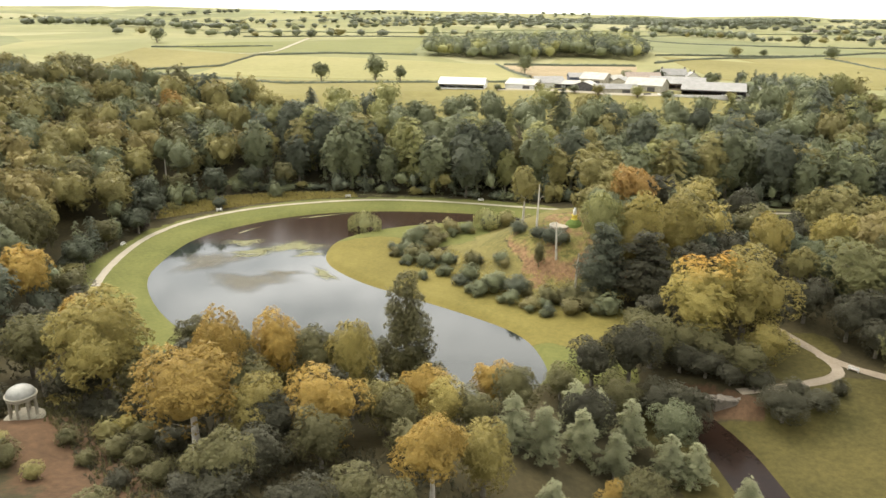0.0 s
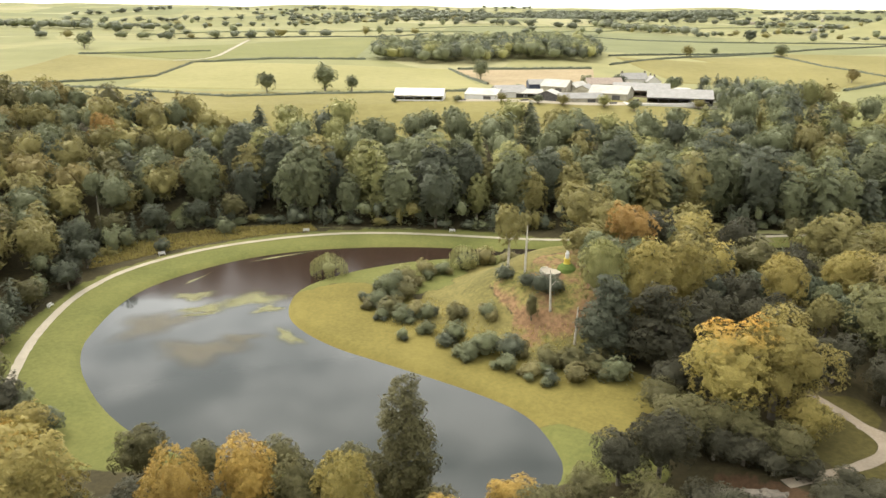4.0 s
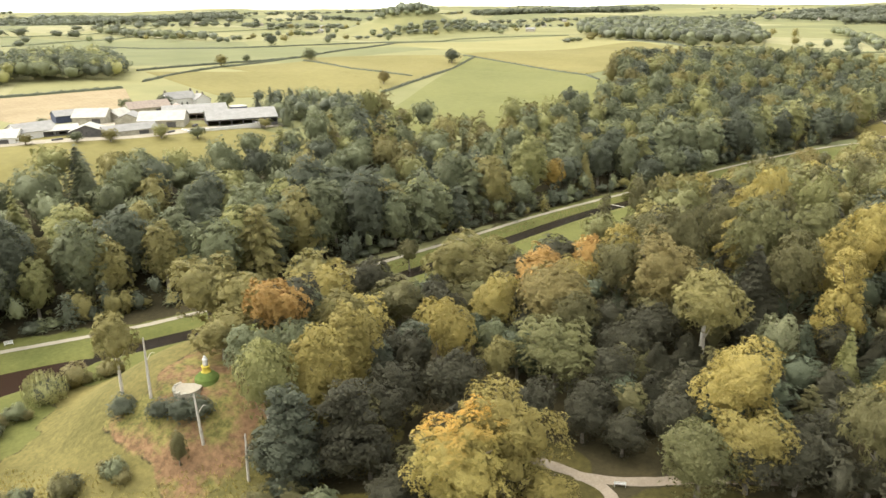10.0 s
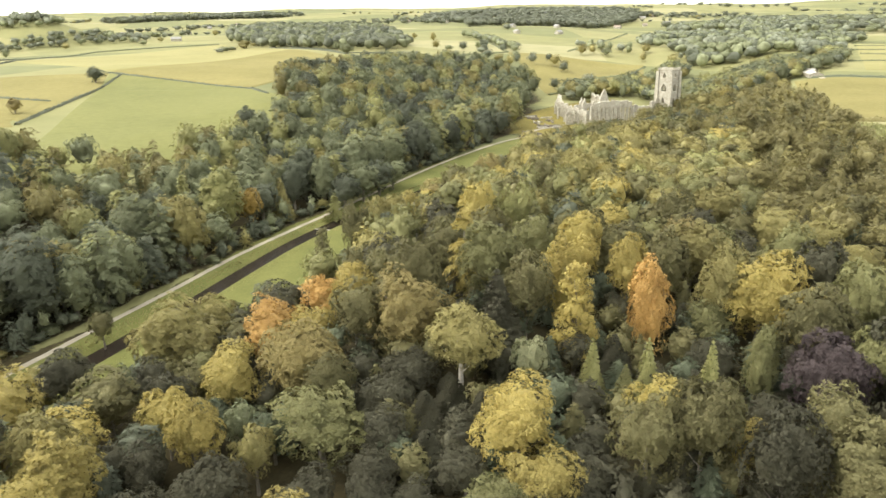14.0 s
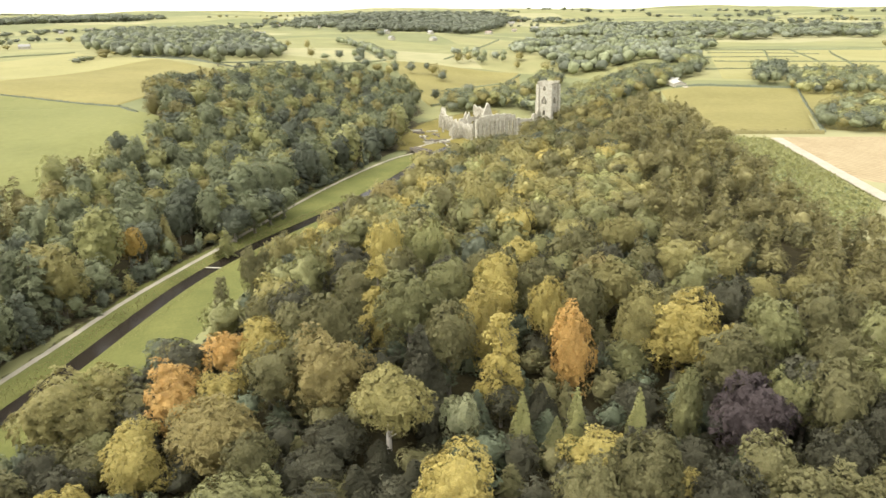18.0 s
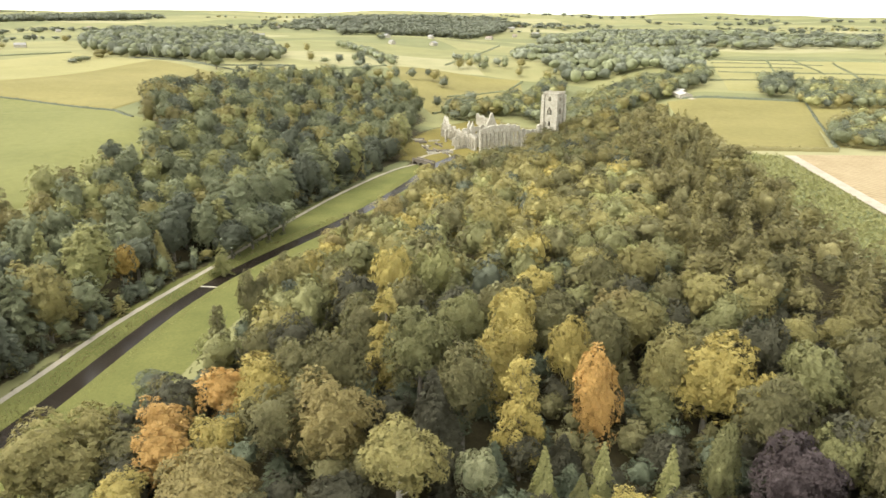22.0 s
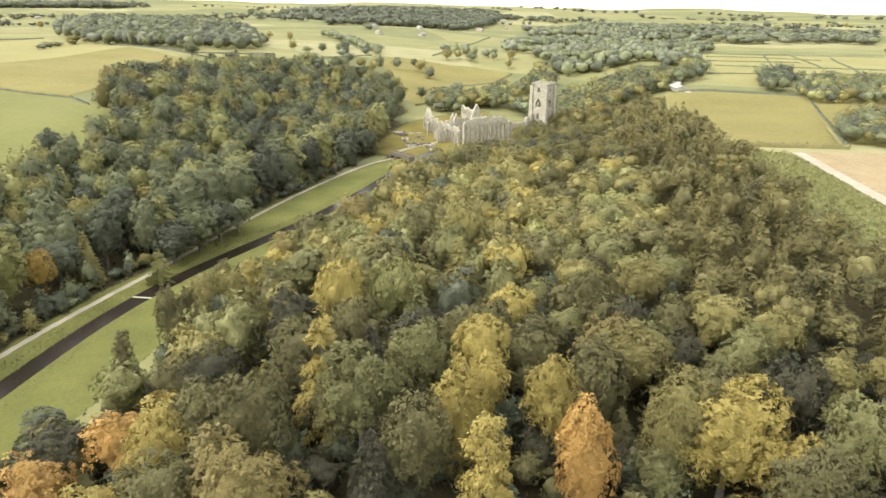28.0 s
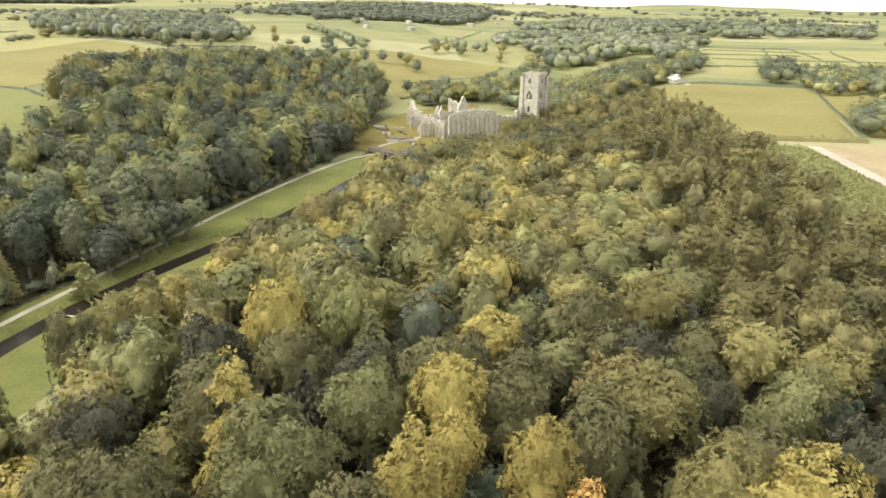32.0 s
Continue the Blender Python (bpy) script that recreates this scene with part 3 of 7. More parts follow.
GOLD_CUT = (1 + math.sqrt(5)) / 2
LUMP_V = unit(np.array([(-1, GOLD_CUT, 0), (1, GOLD_CUT, 0), (-1, -GOLD_CUT, 0), (1, -GOLD_CUT, 0), (0, -1, GOLD_CUT), (0, 1, GOLD_CUT), (0, -1, -GOLD_CUT), (0, 1, -GOLD_CUT), (GOLD_CUT, 0, -1), (GOLD_CUT, 0, 1), (-GOLD_CUT, 0, -1), (-GOLD_CUT, 0, 1)], float))
LUMP_F = np.array([(0, 11, 5), (0, 5, 1), (0, 1, 7), (0, 7, 10), (0, 10, 11), (1, 5, 9), (5, 11, 4), (11, 10, 2), (10, 7, 6), (7, 1, 8), (3, 9, 4), (3, 4, 2), (3, 2, 6), (3, 6, 8), (3, 8, 9), (4, 9, 5), (2, 4, 11), (6, 2, 10), (8, 6, 7), (9, 8, 1)])


def split_ball(rounds):
    """The lump's faces cut in four, again and again, and pushed out to a ball."""
    v, f = [tuple(p) for p in LUMP_V], [tuple(t) for t in LUMP_F]
    for _ in range(rounds):
        seen, out = {}, []
        for t in f:
            mid = []
            for i in range(3):
                key = tuple(sorted((t[i], t[(i + 1) % 3])))
                if key not in seen:
                    p = np.array(v[key[0]]) + np.array(v[key[1]])
                    seen[key] = len(v)
                    v.append(tuple(p / np.linalg.norm(p)))
                mid.append(seen[key])
            out += [(t[0], mid[0], mid[2]), (t[1], mid[1], mid[0]), (t[2], mid[2], mid[1]), tuple(mid)]
        f = out
    return np.array(v), np.array(f)


BALLS = [split_ball(k) for k in range(4)]


class Billows:
    """A crown's outside: limbs, boughs and tufts, each a swelling on the one before."""

    def __init__(self, rng, axes, centre, layers, sway=0.10):
        self.axes, self.centre, self.layers, self.rng = np.array(axes, float), np.array(centre, float), [], rng
        self.wave = [(rng.normal(size=3) * 2.0, rng.uniform(0, 6.3), sway * rng.uniform(0.4, 1.0)) for _ in range(3)]
        for count, width, depth in layers:
            k = np.arange(count) + 0.5
            z, a = 1 - 2 * k / count, k * 2.39996
            q = np.sqrt(1 - z * z)
            c = unit(np.stack([np.cos(a) * q, np.sin(a) * q, z], 1) + rng.normal(size=(count, 3)) * width * 0.35)
            self.layers.append((c, width * rng.uniform(0.75, 1.35, count), depth * rng.uniform(0.6, 1.3, count)))

    def at(self, d):
        """Places and normals of the crown's skin in the directions d."""
        r = np.ones(len(d))
        for w, phase, much in self.wave:
            r += much * np.sin(d @ w + phase)
        lean = d.copy() / self.axes[None] * self.axes.max()
        for c, width, depth in self.layers:
            gap = np.sqrt(np.maximum(0, 2 - 2 * (d @ c.T))) / width[None]
            swell = np.sqrt(np.maximum(0, 1 - gap * gap)) * depth[None]
            k = swell.argmax(1)
            r += swell[np.arange(len(d)), k] - depth.mean() * 0.6
            off = (d - c[k]) / width[k][:, None]
            inside_it = (np.linalg.norm(off, axis=1) < 1)[:, None]
            lean = lean + np.where(inside_it, off, 0) * 0.95
        return self.centre + d * self.axes * r[:, None], unit(lean)


def billow_crown(rng, n, size, axes, centre, layers, ball, floor=-99.0, flat=0.45):
    """Leaf sprays in domed tufts over billowing boughs, and the leafy mass that they grow from."""
    each = 10 if n > 2000 else 6 if n > 500 else 3 if n > 90 else 2
    skin = Billows(rng, axes, centre, layers)
    tufts = int(n / each)
    d = unit(rng.normal(size=(tufts * 2, 3)))
    low = (d[:, 2] < -0.35) & (rng.random(len(d)) < 0.7)
    d[:, 2] = np.where(low, -d[:, 2], d[:, 2])
    p, normal = skin.at(d)
    keep = np.where(p[:, 2] > floor)[0][:tufts]
    p, normal = p[keep], normal[keep]
    p = skin.centre + (p - skin.centre) * np.where(rng.random(len(p)) < 0.72, rng.uniform(0.86, 1.02, len(p)), rng.uniform(0.58, 0.86, len(p)))[:, None]
    up = unit(normal + np.array([0, 0, flat]) + rng.normal(size=p.shape) * 0.22)
    # the leaves of each tuft, spread over a small drooping dome
    who = np.repeat(np.arange(len(p)), each)
    wide = size * (1.9 if n > 2000 else 1.5) * rng.uniform(0.65, 1.45, len(p))[who]
    t = unit(np.cross(up[who], rng.normal(size=(len(who), 3))))
    q = np.sqrt(rng.random(len(who)))
    place = p[who] + t * (q * wide)[:, None] - up[who] * (q * q * wide * 0.5)[:, None]
    out = unit(up[who] + t * (q * 0.75)[:, None] + rng.normal(size=place.shape) * 0.28)
    leaves = leaf_sprays(rng, place, out, size, 0.55, t + rng.normal(size=place.shape) * 0.35)
    bv, bf = BALLS[ball]
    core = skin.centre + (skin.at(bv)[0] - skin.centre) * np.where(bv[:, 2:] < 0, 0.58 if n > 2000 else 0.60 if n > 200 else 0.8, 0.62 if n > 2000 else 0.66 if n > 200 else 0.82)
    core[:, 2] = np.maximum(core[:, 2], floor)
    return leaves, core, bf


def larch_crown(rng, n, size, ball):
    """A conifer of uneven, spreading tiers that thin out to a ragged leader."""
    arms = 64
    base = np.sort(rng.random(arms) ** 1.15)
    turn = np.arange(arms) * 2.39996 + rng.normal(size=arms) * 0.3
    long = 6.2 * (1 - base) ** 0.62 * rng.uniform(0.62, 1.12, arms) + 0.35
    pick = rng.choice(arms, n, p=long / long.sum())
    u = rng.random(n) ** 0.7
    side = rng.normal(size=n) * 0.42 * (1.15 - 0.55 * u)
    ca, sa = np.cos(turn[pick]), np.sin(turn[pick])
    rad = long[pick] * u
    z = 2.5 + 16.6 * base[pick] + 0.10 * rad - 0.34 * long[pick] * u * u + rng.normal(size=n) * 0.16 - np.abs(side) * 0.3
    p = np.stack([ca * rad - sa * side * 1.6, sa * rad + ca * side * 1.6, z], 1)
    normal = unit(np.stack([ca * 0.45, sa * 0.45, np.ones(n)], 1) + rng.normal(size=(n, 3)) * 0.4)
    aim = np.stack([ca - sa * side, sa + ca * side, -0.35 + 0 * ca], 1) + rng.normal(size=(n, 3)) * 0.35
    bv, bf = BALLS[min(ball, 1)]
    core = bv * np.array([1.3, 1.3, 5.4]) + np.array([0, 0, 7.5])
    return leaf_sprays(rng, p, normal, size, 0.5, aim), core, bf


def lobed_crown(rng, n, size, lobes, slim=0.6, hang=0.0, shade_core=0.66, floor=-99.0, cores=40):
    """Leaf sprays on the outside of a cluster of lobes (x, y, z, r), and the leafy mass inside them."""
    c, r = lobes[:, :3], lobes[:, 3]
    centre = c.mean(0)
    pick = rng.choice(len(r), int(n * 3.0), p=r ** 1.7 / (r ** 1.7).sum())
    d = unit(rng.normal(size=(len(pick), 3)))
    d[:, 2] = np.where((d[:, 2] < -0.25) & (rng.random(len(pick)) < 0.6), -d[:, 2], d[:, 2])
    reach = rng.uniform(0.66 if n > 1200 else 0.86, 1.14, len(pick)) + np.where(rng.random(len(pick)) < 0.07, rng.uniform(0.1, 0.4, len(pick)), 0)
    p = c[pick] + d * (r[pick] * reach)[:, None]
    gap = np.linalg.norm(p[:, None] - c[None], axis=2) / r[None]
    gap[np.arange(len(pick)), pick] = 9
    keep = np.where((gap.min(1) > 0.72) & (p[:, 2] > floor))[0][:n]
    p, d = p[keep], d[keep]
    loose = 0.22 if n < 1200 else 0.36
    normal = unit(d * (0.45 if n < 1200 else 0.62) + unit(p - centre) * 0.40 + rng.normal(size=p.shape) * loose + np.array([0, 0, 0.20]))
    direction = None
    if hang:
        direction = np.array([0, 0, -1.0]) + rng.normal(size=p.shape) * 0.25
    leaves = leaf_sprays(rng, p, normal, size, slim, direction)
    big = np.argsort(-r)[:cores]
    c, r = c[big], r[big]
    core = (LUMP_V[None] * (r * shade_core)[:, None, None] + c[:, None]).reshape(-1, 3)
    faces = (LUMP_F[None] + (np.arange(len(r)) * len(LUMP_V))[:, None, None]).reshape(-1, 3)
    return leaves, core, faces


def pine_lobes(rng, count):
    out = []
    for k in range(count):
        a, q = rng.uniform(0, 6.28), math.sqrt(rng.random())
        z = rng.uniform(13.0, 18.6)
        w = 4.4 * (1.0 - 0.45 * abs(z - 15.5) / 3.1)
        out.append((math.cos(a) * q * w, math.sin(a) * q * w, z - q * 1.2, rng.uniform(0.9, 1.9)))
    return np.array(out)


def shaggy_lobes(rng, count):
    """Small clumps at the ends of uneven branches, all the way up an old conifer."""
    out = []
    for k in range(count):
        u = (k + 0.5) / count
        a = k * 2.39996 + rng.uniform(-0.6, 0.6)
        w = 5.6 * (1 - 0.78 * u) * math.sin(math.pi * min(1, 0.25 + u * 1.6) / 2) * rng.uniform(0.25, 1.0)
        out.append((math.cos(a) * w, math.sin(a) * w, 2.0 + 17.0 * u - w * 0.12, rng.uniform(0.65, 1.5) * (1.15 - 0.5 * u)))
    return np.array(out + [(0, 0, 6, 2.4), (0, 0, 11, 2.0)])


def spruce_crown(rng, n, size):
    """Whorls of drooping branches round a straight leader."""
    n = int(n * 1.5)
    h = 1 - np.sqrt(rng.random(n)) * 0.94
    tier = np.floor(h * 17) / 17
    arm = rng.integers(0, 9, n) * (6.283 / 9) + tier * 41.0 + rng.normal(size=n) * 0.16
    reach = 6.0 * (1 - tier) ** 0.85 * (0.90 + 0.18 * np.sin(tier * 97 + arm * 3))
    q = np.sqrt(rng.random(n))
    rad = reach * q
    z = 20 * tier + 1.2 - q * q * 1.5 * (1 - tier) + rng.normal(size=n) * 0.18
    out = np.stack([np.cos(arm), np.sin(arm), -0.45 * np.ones(n)], 1)
    p = np.stack([np.cos(arm) * rad, np.sin(arm) * rad, z], 1)
    normal = unit(np.stack([np.cos(arm) * 0.5, np.sin(arm) * 0.5, np.ones(n)], 1) + rng.normal(size=(n, 3)) * 0.3)
    leaves = leaf_sprays(rng, p, normal, size, 0.62, out + rng.normal(size=(n, 3)) * 0.3)
    a = np.arange(8) * 6.283 / 8
    core = np.concatenate([np.stack([3.0 * np.cos(a), 3.0 * np.sin(a), 1.5 + 0 * a], 1), [[0, 0, 15.5]]])
    faces = np.array([[k, (k + 1) % 8, 8] for k in range(8)])
    return leaves, core, faces


def willow_crown(rng, n, size):
    a, q = rng.uniform(0, 6.283, n), np.sqrt(rng.random(n))
    strand = rng.integers(0, 170, n)
    sa, sq = rng.uniform(0, 6.283, 170), np.sqrt(rng.uniform(0.0, 1.0, 170))
    a, q = sa[strand] + rng.normal(size=n) * 0.05, sq[strand]
    top = 19.0 - 8.0 * q ** 2.0
    z = top - rng.random(n) ** 0.8 * (top - 2.0) * (0.55 + 0.45 * q)
    p = np.stack([np.cos(a) * q * 6, np.sin(a) * q * 6, z], 1)
    normal = unit(np.stack([np.cos(a), np.sin(a), 0.35 + 0 * a], 1) + rng.normal(size=(n, 3)) * 0.25)
    leaves = leaf_sprays(rng, p, normal, size, 0.34, np.array([0, 0, -1.0]) + rng.normal(size=(n, 3)) * 0.15)
    core = LUMP_V * np.array([2.2, 2.2, 3.6]) + np.array([0, 0, 8.0])
    return leaves, core, LUMP_F.copy()


def raw_crown(shape, seed, n, size):
    rng = np.random.default_rng(seed)
    rich = 3 if n > 9000 else 2 if n > 2200 else 1 if n > 500 else 0
    ball = (1, 2, 3, 3)[rich] if n > 90 else 0
    boughs = [(9, 0.72, 0.52), (30, 0.40, 0.26)]
    if rich:
        boughs.append(((0, 110, 150, 170)[rich], 0.20, 0.13))
    if shape == "spruce":
        return spruce_crown(rng, n, size * 1.1)
    if shape == "larch":
        return larch_crown(rng, n, size * 1.05, ball)
    if shape == "willow":
        return willow_crown(rng, n, size * 1.2)
    if shape == "pine":
        return lobed_crown(rng, n, size * 0.9, pine_lobes(rng, (22, 30, 40, 58)[rich]), 0.5, 0, 0.6, -99, (8, 18, 24, 34)[rich])
    if shape == "shaggy":
        return lobed_crown(rng, n, size * 0.95, shaggy_lobes(rng, (26, 60, 90, 130)[rich]), 0.42, 0, 0.6, -99, (8, 18, 24, 34)[rich])
    if shape == "tall":
        return billow_crown(rng, n, size, (4.4, 4.4, 9.4), (0, 0, 10.4), boughs, ball, 1.2)
    if shape == "dome":
        return billow_crown(rng, n, size, (6, 6, 6.0), (rng.uniform(-0.4, 0.4), rng.uniform(-0.4, 0.4), 13.4), boughs, ball, 5.5)
    if shape == "high":
        return billow_crown(rng, n, size, (6, 6, 5.8), (0, 0, 14.0), boughs, ball, 7.5)
    if shape == "shrub":
        return billow_crown(rng, n, size * 1.3, (6, 6, 11), (0, 0, 8), boughs, ball, -1.5)
    if n <= 450:
        return billow_crown(rng, n, size, (6, 6, 9.0), (0, 0, 10.5), boughs, ball, -1.0)
    low = rng.uniform(7.5, 8.6)
    return billow_crown(rng, n, size, (6, 6, low), (rng.uniform(-0.5, 0.5), rng.uniform(-0.5, 0.5), 19.2 - low), boughs, ball, 1.4)


OWN_SHADE = 0.48


def crown_arrays(shape, seed, n, size):
    """A crown brought to its nominal size: 20 m tall, 6 m in radius."""
    leaves, core, faces = raw_crown(shape, seed, n, size)
    reach = np.percentile(np.hypot(leaves[:, 0], leaves[:, 1]), 96)
    k = np.array([6.0 / reach, 6.0 / reach, 20.0 / leaves[:, 2].max()])
    leaves, core = leaves * k, core * k
    # each spray is turned and shaded outwards, as the leaves on a bough all look to the light
    tri = leaves.reshape(-1, 3, 3)
    mid = tri.mean(1)
    own = unit(np.cross(tri[:, 1] - tri[:, 0], tri[:, 2] - tri[:, 0]))
    heart = np.array([0, 0, np.percentile(mid[:, 2], 35)])
    out = unit((mid - heart) / np.array([1.0, 1.0, 1.5]))
    away = (own * out).sum(1) < 0
    tri[away] = tri[away][:, [0, 2, 1]]
    own[away] *= -1
    return tri.reshape(-1, 3), core, faces, unit(own * OWN_SHADE + out * (1 - OWN_SHADE))


def fast_mesh(name, leaves, core, faces, facing, tones, leaf_index=None, core_index=None):
    """A mesh of leaf sprays (three vertices each, in order), the way each is shaded, and of the leafy lumps inside them."""
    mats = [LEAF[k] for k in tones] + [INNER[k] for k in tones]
    if leaf_index is None:
        leaf_index, core_index = np.zeros(len(leaves) // 3), np.zeros(len(faces))
    core_index = core_index + len(tones)
    n, nt = len(leaves) // 3, len(faces)
    me = bpy.data.meshes.new(name)
    me.vertices.add(len(leaves) + len(core))
    me.vertices.foreach_set("co", np.concatenate([leaves, core]).astype(np.float32).ravel())
    me.loops.add(3 * (n + nt))
    me.loops.foreach_set("vertex_index", np.concatenate([np.arange(3 * n), (faces + 3 * n).ravel()]).astype(np.int32))
    me.polygons.add(n + nt)
    me.polygons.foreach_set("loop_start", (np.arange(n + nt) * 3).astype(np.int32))
    me.polygons.foreach_set("use_smooth", np.ones(n + nt, bool))
    me.polygons.foreach_set("material_index", np.concatenate([leaf_index, core_index]).astype(np.int32))
    for m in mats:
        me.materials.append(m)
    me.update(calc_edges=True)
    if facing is not None:
        skin = np.empty((len(leaves) + len(core), 3), np.float32)
        me.vertex_normals.foreach_get("vector", skin.ravel())
        skin = skin.copy()
        skin[:len(leaves)] = np.repeat(facing, 3, axis=0)
        me.attributes.new("custom_normal", "FLOAT_VECTOR", "POINT").data.foreach_set("vector", skin.ravel())
    return me


def tube(verts, faces, pts, sides=6):
    """Adds a tapered tube through (x, y, z, r) points."""
    base = len(verts)
    for x, y, z, r in pts:
        for k in range(sides):
            a = 6.283 * k / sides
            verts.append((x + math.cos(a) * r, y + math.sin(a) * r, z))
    for i in range(len(pts) - 1):
        for k in range(sides):
            faces.append((base + i * sides + k, base + i * sides + (k + 1) % sides, base + (i + 1) * sides + (k + 1) % sides, base + (i + 1) * sides + k))


def trunk_mesh(shape, seed):
    rng = random.Random(seed)
    verts, faces = [], []
    lean = rng.uniform(-0.5, 0.5)
    top = {"pine": 17, "spruce": 19, "larch": 18, "shaggy": 18, "shrub": 8}.get(shape, 14)
    tube(verts, faces, [(0, 0, -1.2, 0.62), (0, 0, 0.3, 0.50), (lean * 0.3, 0.1, top * 0.35, 0.40), (lean * 0.7, -0.1, top * 0.7, 0.28), (lean, 0, top, 0.06)], 8)
    for k in range(0 if shape in ("spruce", "larch") else 7):
        a, z0 = k * 2.4 + rng.uniform(-0.4, 0.4), top * rng.uniform(0.35 if shape != "pine" else 0.6, 0.8)
        ln = rng.uniform(2.5, 4.5)
        tube(verts, faces, [(lean * z0 / top, 0, z0, 0.2), (math.cos(a) * ln * 0.5, math.sin(a) * ln * 0.5, z0 + ln * 0.5, 0.12), (math.cos(a) * ln, math.sin(a) * ln, z0 + ln * 1.1, 0.04)], 5)
    return soft(mesh_from("trunk", verts, faces, [PALE_BARK if shape in ("pine", "high") else BARK]))


CROWNS, TRUNKS = {}, {}
DETAIL = {"close": (17000, 0.23), "near": (9000, 0.33), "mid": (3900, 0.48)}
NAMES = {"broad": "broadleaf_tree", "tall": "upright_tree", "shaggy": "conifer_tree", "pine": "pine_tree", "spruce": "spruce_tree", "larch": "larch_tree", "willow": "willow_tree", "high": "broadleaf_tree", "dome": "broadleaf_tree", "shrub": "shrub"}
TONES = {"moss": "dull olive green", "dark": "dark green", "leafy": "warm green", "amber": "rich golden autumn", "yew": "very dark green", "mid": "green", "light": "light green", "olive": "olive green", "tan": "yellowing green", "gold": "golden autumn", "orange": "orange autumn", "rust": "brownish autumn",
         "blue": "grey-green", "larch": "brownish olive", "spruce": "dark green", "purple": "deep purple copper", "turning": "green, orange-topped autumn", "scrub": "dull green", "willow": "pale green", "far": "hazy green"}
FORMS = {"broad": "rounded broadleaf tree with a billowing crown", "tall": "upright dense tree with a narrow crown", "shaggy": "old conifer with uneven shaggy branches", "pine": "pine with a bare pale trunk and high crown",
         "spruce": "pointed conifer with drooping branches", "larch": "feathery conifer with spreading uneven tiers", "high": "tall broadleaf tree with a bare pale trunk", "dome": "tall broadleaf tree with a high rounded crown", "willow": "weeping tree with hanging branches", "shrub": "rounded bushy shrub on the grass"}


def drawn_up(tall, wide, shape):
    """A broad tree that is drawn up by its neighbours carries its crown high."""
    return "dome" if shape == "broad" and tall > 2.7 * wide else shape


def plant(x, y, tall, wide, shape, tone, detail="mid", label="", group="", seed=None):
    """One tree as a thing of its own: trunk and crown under an empty at its foot."""
    shape = drawn_up(tall, wide, shape)
    k = int(abs(x * 7.3 + y * 3.1)) if seed is None else seed
    variant = k % (4 if shape in ("broad", "dome") else 2)
    key = (shape, detail, variant)
    if key not in CROWNS:
        n, size = DETAIL[detail]
        if shape == "shrub":
            n = n // 2
        CROWNS[key] = fast_mesh("crown", *crown_arrays(shape, 100 + variant * 17 + len(shape), n, size), ["mid"])
        TRUNKS.setdefault((shape, variant), trunk_mesh(shape, variant + 5))
    root = new(NAMES[shape])
    root.empty_display_size = 0.5
    root.location = (x, y, ground_z(x, y))
    root.rotation_euler = (0, 0, (k * 1.7) % 6.283)
    root.scale = (wide / 6.0, wide / 6.0, tall / 20.0)
    trunk = new("trunk", TRUNKS[(shape, variant)])
    crown = new("crown", CROWNS[key])
    trunk.parent = crown.parent = root
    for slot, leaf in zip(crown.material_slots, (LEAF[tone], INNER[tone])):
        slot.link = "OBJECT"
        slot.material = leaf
    return tagged(root, label or f"{TONES[tone]} {FORMS[shape]}", "shrub" if shape == "shrub" else "tree", group)


def near_walk(x, y):
    """How far a place lies from the middle line of the valley's near hillside."""
    return float(line_distance(np.array([x]), np.array([y]), [(0, 0), (-14, 60), (-6, 100), (75, 118)])[0])


TAKEN = []


def stand_alone(rows, group=""):
    for x, y, tall, wide, shape, tone in rows:
        TAKEN.append((x, y, 8.0 if shape == "spruce" else wide))
        d = near_walk(x, y)
        plant(x, y, tall, wide, shape, tone, "close" if d < 40 else "near" if d < 84 else "mid", group=group)


# near hillside and the foot of the pond
stand_alone([
    (38.5, 145.5, 21.0, 9.6, "broad", "turning"), (47.5, 146, 23.0, 9.0, "broad", "tan"), (30.5, 166.5, 19.0, 6.6, "shaggy", "yew"), (-64, 98, 21.5, 8.6, "broad", "tan"), (-72, 106, 17, 6.5, "broad", "amber"),
    (-45, 97.5, 20, 4.8, "broad", "amber"), (-38, 104, 18.5, 4.6, "broad", "amber"), (-31, 103, 16, 4.2, "broad", "moss"), (-25, 101.5, 18, 4.2, "broad", "tan"),
    (-42, 82.5, 16.5, 8.0, "high", "amber"), (-34, 85, 12.5, 5.0, "broad", "tan"), (-26, 87, 13.5, 6.0, "broad", "amber"), (-14, 103.5, 9.5, 4.6, "broad", "amber"), (-10, 98, 9, 3.8, "broad", "tan"),
    (-9, 76, 13, 4.8, "high", "amber")], "trees on the near hillside")
